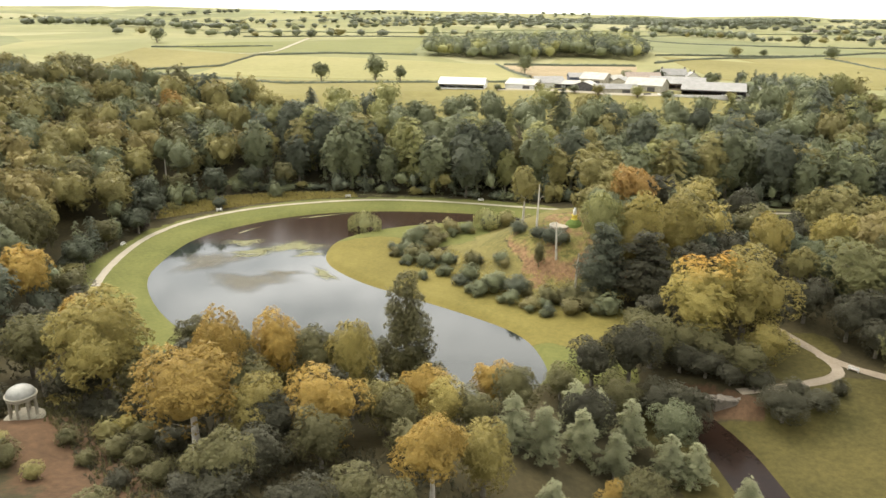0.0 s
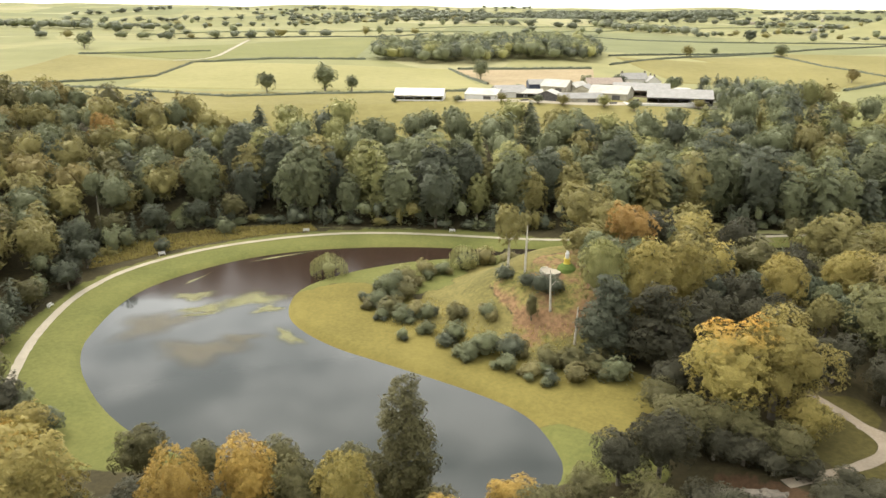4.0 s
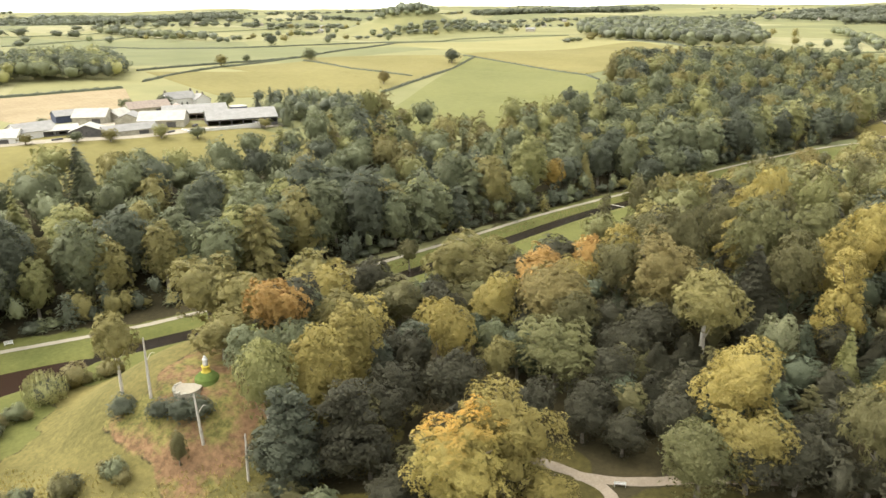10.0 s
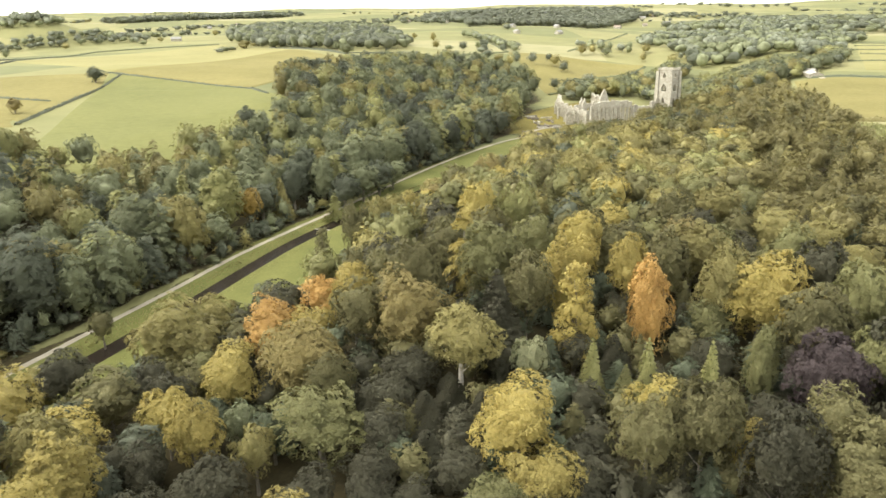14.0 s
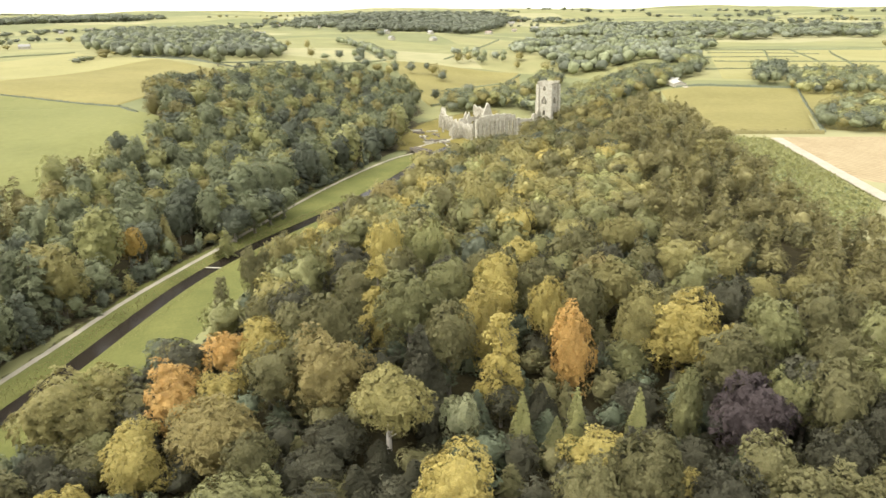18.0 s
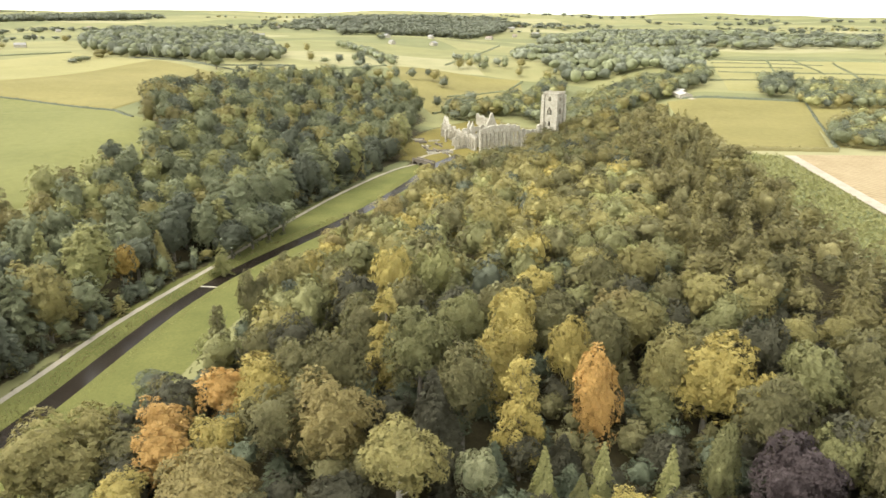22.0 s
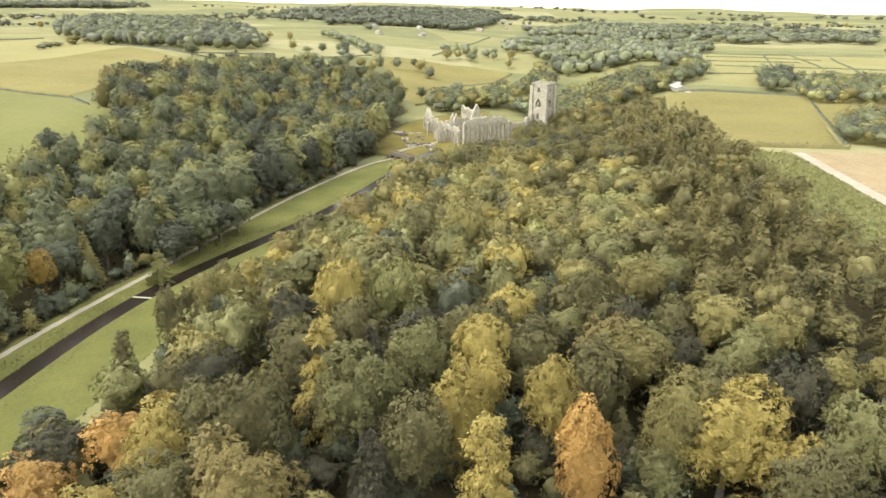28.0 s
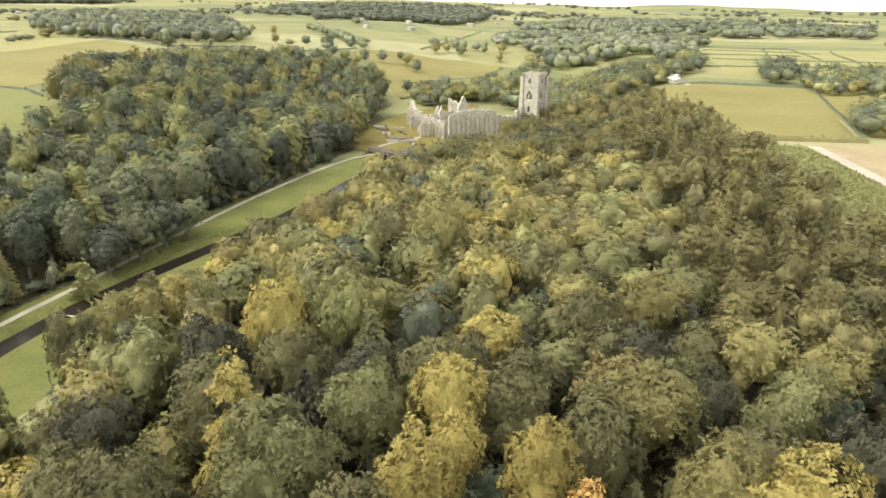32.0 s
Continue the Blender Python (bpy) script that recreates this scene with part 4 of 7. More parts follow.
stand_alone([
    (10.7, 109, 9.5, 3.4, "larch", "blue"), (0.6, 96, 9.5, 3.4, "larch", "blue"), (19.3, 105.6, 10, 3.4, "larch", "blue"), (5.1, 94.6, 9.5, 3.3, "larch", "blue"), (14.7, 111, 8.5, 3.0, "larch", "blue"),
    (24.7, 100, 8.5, 3.2, "larch", "blue"), (28.5, 99.5, 8, 3.0, "larch", "blue"), (5.8, 78.6, 8, 3.0, "larch", "blue"), (34, 91.8, 8, 3.0, "larch", "blue"), (14.5, 85.5, 6, 2.6, "broad", "amber"), (18, 82, 11, 4, "broad", "moss"), (1, 108, 10, 4, "broad", "moss"),
    (-5, 97, 9, 3.5, "broad", "moss"), (15, 125, 10, 4.5, "broad", "yew"), (22, 127, 13, 5.5, "broad", "yew"), (-104, 136, 17, 6, "broad", "amber"),
    (-77, 101, 15, 5.5, "broad", "moss"), (-18, 113.5, 24, 5.2, "shaggy", "moss")], "trees on the near hillside")
stand_alone([
    (27, 134, 12, 6, "broad", "moss"), (19, 118, 9, 4.5, "broad", "moss"), (26, 117, 9, 4.5, "broad", "yew"), (9, 120, 7, 3.5, "broad", "moss"), (11, 98, 9, 3.3, "larch", "blue"), (-3, 82, 12, 4.6, "broad", "tan"),
    (12, 104, 10, 4.5, "broad", "yew"), (16, 96, 8.5, 3.0, "larch", "blue"), (-26, 92, 12, 5, "broad", "yew"), (-40, 96, 12, 5.5, "broad", "moss"), (-52, 102, 13, 5.5, "broad", "yew"), (-3, 112, 9, 4, "broad", "amber"),
    (24, 82, 7, 3.2, "larch", "blue"), (12, 68, 11, 4.6, "broad", "moss")], "trees on the near hillside")
stand_alone([
    (-48, 92, 11, 5, "broad", "yew"), (-58, 98, 12, 5, "broad", "moss"), (-68, 98, 11, 5, "broad", "yew"), (-84, 108, 14, 6, "broad", "yew"), (-32, 84, 10, 4.5, "broad", "yew"), (-24, 80, 9, 4, "broad", "moss"),
    (-90, 100, 13, 6, "broad", "yew"), (-22, 64, 8, 4, "broad", "yew"), (-6, 64, 8, 4, "broad", "yew"), (2, 70, 8, 4, "broad", "yew"), (82, 124, 12, 5.5, "broad", "yew"), (88, 119, 12, 5, "broad", "yew"), (73, 143, 9, 4.5, "broad", "yew"),
    (70, 150, 11, 5, "broad", "yew"), (64, 158, 11, 5, "broad", "yew"), (48, 160, 11, 5.5, "broad", "yew"), (40, 156, 10, 5, "broad", "moss"), (52, 150, 12, 6, "broad", "yew"), (38, 136, 9, 5, "broad", "moss"), (44, 131, 8, 4.5, "broad", "moss"), (33, 137, 9, 4.5, "broad", "moss"), (50, 138, 10, 5, "broad", "tan"), (31, 152, 9, 5, "broad", "yew"), (27, 146, 8, 4.5, "broad", "moss")], "trees on the near hillside")
stand_alone([
    (37, 131, 6, 4, "broad", "yew"), (32.5, 132.5, 7, 4, "broad", "yew"), (41, 128.5, 4.5, 3.2, "broad", "yew"), (30, 137.5, 8, 4.2, "broad", "moss"), (-94, 140, 9, 4.4, "broad", "yew"), (-102, 148, 9, 4.2, "broad", "moss"), (-84, 131, 9, 4.6, "broad", "tan"),
    (-50, 121, 9, 4, "broad", "moss"), (-39, 123, 9, 3.8, "broad", "moss"), (-28, 121, 9, 4, "broad", "moss"), (-60, 122, 11, 4.6, "broad", "moss"), (-26, 108, 11, 5, "broad", "moss"), (-38, 108, 10, 4.6, "broad", "moss"), (-14, 106, 9, 4, "broad", "moss")], "trees on the near hillside")
# the mound in the bend of the pond
stand_alone([
    (1.4, 203, 17, 4.4, "high", "olive"), (23, 216, 18.5, 8.0, "broad", "olive"), (30, 195.5, 17, 6.2, "broad", "orange"),
    (30, 177, 25, 6.4, "tall", "tan"), (20.5, 177.3, 23.5, 5.6, "high", "light"), (22, 187, 15, 5.4, "broad", "mid"), (45, 197, 18, 6.5, "tall", "olive"), (41.5, 187, 20.5, 6.2, "tall", "tan"), (50.5, 221, 20, 8.2, "broad", "tan"), (20.5, 200, 10, 6, "broad", "olive"), (33, 164, 10, 5.5, "broad", "yew"), (28, 209, 15, 6.5, "broad", "olive"), (37, 205, 15, 6.5, "broad", "yew"), (31, 190, 13, 5.5, "broad", "mid"), (44, 212, 15, 6, "broad", "mid"), (57, 240, 18, 7, "broad", "olive"), (67, 225, 17, 6, "broad", "yew"),
    (21, 169.5, 19.5, 6.6, "shaggy", "dark"), (68, 195, 16, 5.5, "broad", "tan"), (91, 221, 20, 8.6, "broad", "olive"), (104, 219, 17, 6.0, "broad", "olive")], "trees round the mound")
stand_alone([
    (84, 147, 10, 5.5, "spruce", "yew"), (92, 152, 11, 5, "spruce", "yew"), (84, 156, 12, 6, "broad", "yew"), (98, 143, 10, 5, "spruce", "yew"), (100, 160, 13, 6, "broad", "yew"), (74, 152, 11, 5.5, "broad", "yew"),
    (40, 172, 13, 5.5, "broad", "yew"), (46, 176, 14, 5.5, "broad", "yew"), (35, 171, 12, 5, "broad", "moss"), (82, 138, 12, 5, "broad", "yew"), (56, 172, 15, 6.5, "broad", "yew"), (30, 116, 9, 5, "broad", "yew"), (48, 120, 6, 4.5, "broad", "yew"), (55, 123, 4, 3.5, "shrub", "yew"), (27, 108, 10, 4.5, "broad", "mid")], "dark trees by the lane")
# the wooded south side
stand_alone([
    (102, 200, 17, 7, "broad", "orange"), (91, 180, 22, 9.6, "broad", "rust"), (126, 202, 16, 6.5, "broad", "orange"), (113, 209, 15, 6, "broad", "orange"), (108, 191, 15, 6, "broad", "gold"), (88, 199, 16, 5.8, "broad", "tan"), (131, 194, 17, 6.5, "broad", "gold"),
    (110.5, 167, 23.5, 9.2, "broad", "rust"), (104.5, 151, 22.2, 8.4, "high", "olive"), (117, 186, 21.5, 6.2, "broad", "gold"), (93, 215, 15, 7, "broad", "olive"), (80, 190.5, 18.5, 6.0, "broad", "tan"), (62, 181, 20.5, 5.6, "broad", "gold"),
    (90, 132.5, 22, 8.0, "broad", "gold"), (83.5, 125, 15, 7, "broad", "tan"), (73, 127, 16, 6.6, "broad", "leafy"), (77, 165, 16, 8.4, "broad", "leafy"), (111, 111.5, 15.5, 7.2, "broad", "tan")], "trees of the south wood")
stand_alone([
    (111.5, 139, 15.5, 4.2, "broad", "blue"), (106, 97, 15, 5, "broad", "gold"), (135, 231, 7, 4.6, "broad", "dark"), (95, 251.5, 11.5, 3.8, "broad", "moss"), (53, 203, 17, 6.4, "broad", "tan"), (68, 213, 16, 8, "broad", "moss"), (139, 143, 23, 5.0, "tall", "gold"),
    (145, 141, 21, 4.6, "broad", "gold"), (126, 134.5, 25.4, 4.8, "shaggy", "gold"), (135.5, 122, 25, 4.8, "tall", "orange"), (144.5, 129, 24.3, 5.0, "broad", "gold"), (147.5, 101, 23, 9.0, "broad", "gold"),
    (143, 92, 19.5, 5.6, "broad", "gold"), (123, 86, 23, 7.6, "broad", "purple"), (117.5, 128, 14.8, 2.9, "spruce", "light"), (123.2, 106.3, 16.6, 2.9, "spruce", "light")], "trees of the south wood")
stand_alone([
    (122, 118, 15, 2.9, "spruce", "light"), (127, 97.5, 20.5, 3.6, "tall", "leafy"), (117, 121, 11.5, 3, "spruce", "leafy"), (143.5, 216.5, 23.5, 3.6, "shaggy", "moss"), (164, 84, 19, 4, "pine", "olive"), (170, 75, 17.5, 4.4, "pine", "olive"),
    (289, 230, 17, 8, "broad", "rust"), (228, 194, 16, 7, "broad", "olive"), (133, 158, 25, 8.0, "broad", "leafy"), (140.5, 169, 29, 6.6, "larch", "tan"), (153.5, 143.5, 22.5, 6, "broad", "tan"), (167.5, 121.5, 18.5, 7, "broad", "rust"), (171.5, 181, 29, 6.0, "broad", "tan"), (165.5, 191, 25.5, 6.2, "broad", "olive"), (178, 172, 26.5, 6.5, "broad", "light"), (146.5, 109, 25, 6.0, "broad", "olive"), (182, 93.5, 17, 6.5, "broad", "olive"), (225.5, 170, 26, 7, "broad", "olive"), (249, 217, 25, 7.4, "broad", "rust"), (164, 119, 20, 8, "broad", "olive"), (140, 183, 17, 6.5, "broad", "olive"), (180, 190, 17, 6, "broad", "tan"),
    (192, 106, 19, 6, "larch", "larch"), (174, 192, 17, 6.5, "pine", "tan")], "trees of the south wood")
stand_alone([
    (238, 203, 21, 7.5, "broad", "tan"), (201, 172, 17, 8, "broad", "leafy"), (180, 146, 17, 6.5, "broad", "tan"), (197, 120, 18, 7, "broad", "olive"), (185, 103, 17, 7, "broad", "olive"), (276, 186, 16, 7, "broad", "olive"),
    (206, 217, 17, 7, "broad", "olive"), (197, 230, 20, 4.6, "tall", "moss"), (188, 228, 20, 5.5, "broad", "moss"), (176, 226, 18, 5.5, "broad", "olive"), (150, 154, 22, 7, "broad", "leafy"), (124, 134, 12, 5, "broad", "yew"), (126, 126, 11, 4.5, "spruce", "yew"), (131, 108, 12, 5.5, "broad", "yew"),
    (143, 110, 14, 6, "broad", "leafy"), (118, 95, 12, 5, "broad", "yew"), (90, 143, 10, 5, "broad", "yew"), (100, 151, 10, 5, "spruce", "yew"), (93, 160, 12, 5.5, "broad", "yew"), (86, 131, 9, 4.5, "spruce", "yew"), (104, 134, 10, 4.5, "spruce", "yew"), (96, 122, 10, 5, "broad", "yew")], "trees of the south wood")
# tall trees at the corner of the south wood, by the canal lawn
stand_alone([(162, 217.5, 27.5, 5.2, "broad", "moss"), (169, 217, 27, 6.0, "broad", "olive"), (177, 214.5, 26, 6.0, "broad", "olive"), (185, 213, 25.5, 5.6, "tall", "tan"), (192.5, 210.5, 23, 6.4, "broad", "leafy"),
             (167, 210, 22, 4.4, "shaggy", "dark"), (200, 208, 21, 6.4, "broad", "light"), (225, 226, 20, 6.6, "broad", "rust"), (213, 221, 19, 6.8, "broad", "tan")], "trees of the south wood")
# the north bank
stand_alone([(-119, 221, 9, 4.5, "broad", "dark"), (-126, 231, 11, 5, "broad", "dark"), (-121, 242, 10, 5, "broad", "moss"), (-111, 252, 11, 5, "broad", "dark"), (-101, 262, 10, 4.6, "broad", "dark"), (-90, 268, 11, 5, "broad", "moss"),
             (-116, 205, 8, 4, "broad", "dark"), (-118, 190, 9, 4.4, "broad", "moss"), (-114, 172, 9, 4.4, "broad", "dark")], "trees of the west wood")
stand_alone([
    (-147, 299, 20, 5.5, "broad", "orange"), (-118, 299, 20, 6, "broad", "olive"), (-102, 284, 18, 6, "broad", "olive"), (-129, 251, 19, 3.5, "pine", "mid"),
    (-170, 297, 19, 7, "broad", "olive"), (187, 288, 18.0, 5.6, "broad", "amber"), (206, 288, 18, 4.5, "spruce", "olive"), (233, 276.5, 16, 7.6, "broad", "dark"), (246, 276, 18, 8.0, "broad", "mid"), (259, 276.5, 17, 7.4, "broad", "dark"), (272, 277.5, 14, 6.4, "broad", "mid"), (217.5, 270, 12.5, 4.0, "larch", "light"),
    (166, 284, 15, 7.0, "broad", "mid"), (199, 292, 17, 7.4, "broad", "dark")], "trees of the north wood")
stand_alone([(-48.5, 220.5, 7.5, 5.4, "willow", "willow"), (-10, 227, 7, 4.6, "willow", "willow")], "willows by the pond")

# ---- the woods ----
def scatter(poly, gap, seed, grown=6.0, keep_out=()):
    rng = random.Random(seed)
    xs, ys = [p[0] for p in poly], [p[1] for p in poly]
    pts = []
    y, row = min(ys), 0
    while y < max(ys):
        x = min(xs) + (row % 2) * gap * 0.5
        while x < max(xs):
            pts.append((x + rng.uniform(-0.36, 0.36) * gap, y + rng.uniform(-0.36, 0.36) * gap))
            x += gap
        y += gap * 0.87
        row += 1
    px, py = np.array([p[0] for p in pts]), np.array([p[1] for p in pts])
    ok = inside(px, py, poly)
    for x, y, r in TAKEN:
        ok &= np.hypot(px - x, py - y) > (r + grown) * 0.66
    for other in keep_out:
        ok &= ~inside(px, py, other)
    return [(float(a), float(b)) for a, b in zip(px[ok], py[ok])]


FAR_KITS = {}


def joined_wood(name, rows, n, size, label, materials=("dark", "mid", "light", "olive", "tan", "gold", "rust", "spruce", "blue", "far", "larch", "moss", "yew", "leafy")):
    """Many trees in one mesh: rows of (x, y, height, radius, shape, tone)."""
    order = list(materials)
    lv, cv, cf, li, ci, gv, off = [], [], [], [], [], [], 0
    z = land(np.array([r[0] for r in rows]), np.array([r[1] for r in rows]))
    rng = random.Random(len(rows))
    for (x, y, tall, wide, shape, tone), gz in zip(rows, z):
        shape = drawn_up(tall, wide, shape)
        key = (shape, n, size, rng.randrange(5))
        if key not in FAR_KITS:
            FAR_KITS[key] = crown_arrays(shape, 900 + key[3] * 31, n, size)
        a, b, f, g = FAR_KITS[key]
        t = rng.uniform(0, 6.283)
        m = np.array([[math.cos(t) * wide / 6, -math.sin(t) * wide / 6, 0], [math.sin(t) * wide / 6, math.cos(t) * wide / 6, 0], [0, 0, tall / 20]]).T
        o = np.array([x, y, gz])
        lv.append(a @ m + o)
        turn = np.array([[math.cos(t), math.sin(t), 0], [-math.sin(t), math.cos(t), 0], [0, 0, 1]])
        gv.append(g @ turn)
        cv.append(b @ m + o)
        cf.append(f + off)
        off += len(b)
        k = order.index(tone)
        li.append(np.full(len(a) // 3, k))
        ci.append(np.full(len(f), k))
    tint = [np.repeat(np.clip(rng.gauss(0, 0.09), -0.2, 0.2), len(a)) for a in lv]
    tint += [np.repeat(t[0], len(b)) for t, b in zip(tint, cv)]
    me = fast_mesh(name, np.concatenate(lv), np.concatenate(cv), np.concatenate(cf), np.concatenate(gv), order, np.concatenate(li), np.concatenate(ci))
    me.attributes.new("tree_tint", "FLOAT", "POINT").data.foreach_set("value", np.concatenate(tint).astype(np.float32))
    return tagged(new(name, me), label, "woodland", kind="stuff")


def tone_of(rng, mixture):
    v = rng.random() * sum(w for _, w in mixture)
    for tone, w in mixture:
        v -= w
        if v <= 0:
            return tone
    return mixture[0][0]


def grow_wood(name, poly, gap, seed, mixture, shapes, label, tall=(14, 20), wide=(4.6, 7.0), near=150, group="", near_mixture=None, crowns=560, leaf=0.86, upland=None, crest=None, front_row=None, keep_out=()):
    """The trees nearest to the hillside are things of their own, the rest one mass."""
    rng = random.Random(seed)
    mass = []
    for x, y in scatter(poly, gap, seed, 5.5, keep_out):
        big = rng.random() ** 1.4
        high = tall[0] + (tall[1] - tall[0]) * rng.random()
        if front_row and y < front_row:
            high *= 1.2
        if crest:
            high = max(11.0, crest(x, y) + rng.uniform(-5.0, 2.0) - ground_z(x, y))
        row = (x, y, high, max(wide[0] + (wide[1] - wide[0]) * big, 0.27 * high), tone_of(rng, shapes), tone_of(rng, mixture))
        if front_row and y < front_row:
            row = row[:3] + (max(row[3], 0.31 * high), tone_of(rng, [("tall", 9), ("larch", 1)]), tone_of(rng, [("mid", 5), ("light", 1.6), ("dark", 3.4), ("olive", 1.4)]))
        if upland and y > 250 + 0.42 * x and x > 120:
            row = row[:4] + (tone_of(rng, upland[0]), tone_of(rng, upland[1]))
        d = near_walk(x, y)
        if front_row and y < front_row and x < 330:
            plant(*row, "mid", group=group)
        elif d < near:
            if near_mixture:
                row = row[:5] + (tone_of(rng, near_mixture),)
            plant(*row, "near" if d < 64 else "mid", group=group)
        else:
            mass.append(row)
    close = [r for r in mass if near_walk(r[0], r[1]) < 290]
    far = [r for r in mass if near_walk(r[0], r[1]) >= 290]
    if close:
        joined_wood(name, close, crowns, leaf, label)
    if far:
        joined_wood(name + "_beyond", far, crowns // 2, leaf * 1.35, label + ", farther off")


def south_crest(x, y):
    """How high the tree tops of the south wood reach."""
    front = float(step((156 - x) / 26) * step((y - 172) / 22))
    return 34.0 - 5.0 * float(step((x - 190) / 90)) - 7.0 * float(step((y - 175) / 45)) - 9.0 * float(step((128 - x) / 40)) - 7.0 * float(step((x - 330) / 120)) - 7.0 * front


GREENS = [("dark", 2.0), ("mid", 5.8), ("olive", 1.6), ("light", 2.6)]
SOUTH_MIX = [("olive", 6.4), ("moss", 3), ("leafy", 3), ("light", 0.6), ("tan", 0.6), ("dark", 0.7)]
DEEP = [("yew", 4), ("dark", 2), ("spruce", 2), ("mid", 3), ("olive", 1)]
grow_wood("woodland_north", WOOD_NORTH, 10.8, 11, GREENS, [("broad", 6), ("tall", 1.6), ("spruce", 0.8)],
          "dense mixed green woodland on the north bank", near=0, front_row=300, group="trees of the north wood", tall=(14, 24), wide=(4.8, 7.8), crowns=960, leaf=0.70,
          upland=([("tall", 2), ("broad", 5), ("larch", 5)], [("larch", 2.2), ("mid", 4), ("olive", 1.6), ("light", 1.4), ("dark", 2)]))
grow_wood("woodland_west", WOOD_WEST, 9.6, 12, [("olive", 5), ("moss", 3), ("mid", 3), ("rust", 2), ("dark", 1)],
          [("broad", 7), ("tall", 1)], "olive and green woodland on the west slope", near=135, tall=(14, 22), wide=(5.4, 7.6), group="trees of the west wood", crowns=900, leaf=0.70)
grow_wood("woodland_south", WOOD_SOUTH, 10.0, 13, SOUTH_MIX, [("broad", 7), ("tall", 1.2), ("spruce", 0.5), ("pine", 0.3)],
          "mixed green and yellowing woodland on the south side", near=112, tall=(13, 22), wide=(4.6, 7.2), crowns=1000, leaf=0.66, crest=south_crest, keep_out=(WOOD_RIDGE,), group="trees of the south wood", near_mixture=[("moss", 5), ("leafy", 3), ("yew", 1.5)])
grow_wood("woodland_ridge", WOOD_RIDGE, 8.0, 16, [("larch", 7), ("olive", 1.4), ("moss", 1.4)], [("larch", 7), ("pine", 1.5), ("broad", 1.5)], "brownish olive larch and pine wood on the ridge", near=0, tall=(12, 18), wide=(3.8, 5.4), crowns=700, leaf=0.66)
grow_wood("woodland_mound", WOOD_MOUND, 8.5, 14, DEEP, [("broad", 5), ("tall", 1)], "dark trees behind the mound", near=150, tall=(11, 15), wide=(4, 5.5), group="trees round the mound")
grow_wood("woodland_hillside", [(-88, 96), (-62, 104), (-50, 112), (-22, 112), (-6, 84), (-2, 60), (-30, 56), (-44, 76), (-56, 92)], 7.6, 15, [("moss", 4), ("yew", 4), ("olive", 1)], [("broad", 6)], "trees on the near hillside", near=150, tall=(5.5, 9.5), wide=(3.0, 4.4),
          group="trees on the near hillside")


rng = random.Random(51)
rows = [(x, y, rng.uniform(8, 12), rng.uniform(3.4, 4.8), rng.choice(["broad", "spruce", "broad", "tall"]), rng.choice(["yew", "moss", "spruce", "yew"])) for x, y in
        scatter([(78, 138), (82, 215), (105, 222), (175, 226), (215, 215), (215, 110), (190, 70), (160, 45), (110, 40), (98, 80)], 7.6, 52, -4.5)]
joined_wood("understorey", rows, 440, 0.78, "dark understorey trees beneath the south wood")


def edge_shrubs(name, line, gap, seed, label, mixture):
    """Low bushes that close a wood's edge down to the ground."""
    rng = random.Random(seed)
    rows = [(x + rng.uniform(-1.5, 1.5), y + rng.uniform(-0.8, 3.5), 2.5 + 9.0 * rng.random() ** 1.7, rng.uniform(1.8, 3.8), rng.choice(("shrub", "broad", "larch")), tone_of(rng, mixture)) for x, y in along(line, gap)]
    return joined_wood(name, rows, 520, 0.8, label)


UNDER = [("dark", 5), ("mid", 3), ("olive", 1.5)]
edge_shrubs("undergrowth_north", [(-118, 232), (-110, 256), (-84, 268), (-50, 269), (0, 265), (60, 265.5), (120, 272), (200, 281), (290, 289.5), (400, 290)], 2.8, 41, "bushes along the foot of the north wood", UNDER)
edge_shrubs("undergrowth_west", [(-100, 132), (-110, 150), (-118, 172), (-121, 195), (-124, 215), (-128, 235)], 2.2, 44, "bushes along the foot of the west wood", UNDER)
edge_shrubs("undergrowth_south", [(72, 228), (84, 218), (110, 222), (150, 220), (178, 228), (197, 227), (215, 224), (238, 224), (265, 234), (310, 237), (353, 241), (400, 238)], 3.0, 42, "bushes along the edge of the south wood", UNDER)
# ---- fields, hedges and lone trees of the plateau ----
def field(name, quad, tone, label, lift=0.4, cells=36):
    """A pasture draped on the ground between four corners."""
    (ax, ay), (bx, by), (px, py), (qx, qy) = quad
    verts, faces = [], []
    u, v = np.meshgrid(np.linspace(0, 1, cells + 1), np.linspace(0, 1, cells + 1))
    X = (1 - v) * ((1 - u) * ax + u * bx) + v * ((1 - u) * qx + u * px)
    Y = (1 - v) * ((1 - u) * ay + u * by) + v * ((1 - u) * qy + u * py)
    Z = land(X, Y) + lift
    n = cells + 1
    faces = [(j * n + i, j * n + i + 1, (j + 1) * n + i + 1, (j + 1) * n + i) for j in range(cells) for i in range(cells)]
    verts = np.stack([X.ravel(), Y.ravel(), Z.ravel()], 1)
    # a soft verge that runs down into the ground all round
    rim = [i for i in range(n)] + [j * n + n - 1 for j in range(1, n)] + [(n - 1) * n + i for i in range(n - 2, -1, -1)] + [j * n for j in range(n - 2, 0, -1)]
    out = verts[rim].copy()
    away = out[:, :2] - verts[:, :2].mean(0)
    out[:, :2] += away / np.linalg.norm(away, axis=1)[:, None] * 3.0
    out[:, 2] = land(out[:, 0], out[:, 1]) - 0.5
    base, m = len(verts), len(rim)
    faces += [(rim[i], base + i, base + (i + 1) % m, rim[(i + 1) % m]) for i in range(m)]
    me = soft(mesh_from(name, np.concatenate([verts, out]), faces, [FIELD[tone]]))
    return tagged(new(name, me), label, "field", kind="structure")


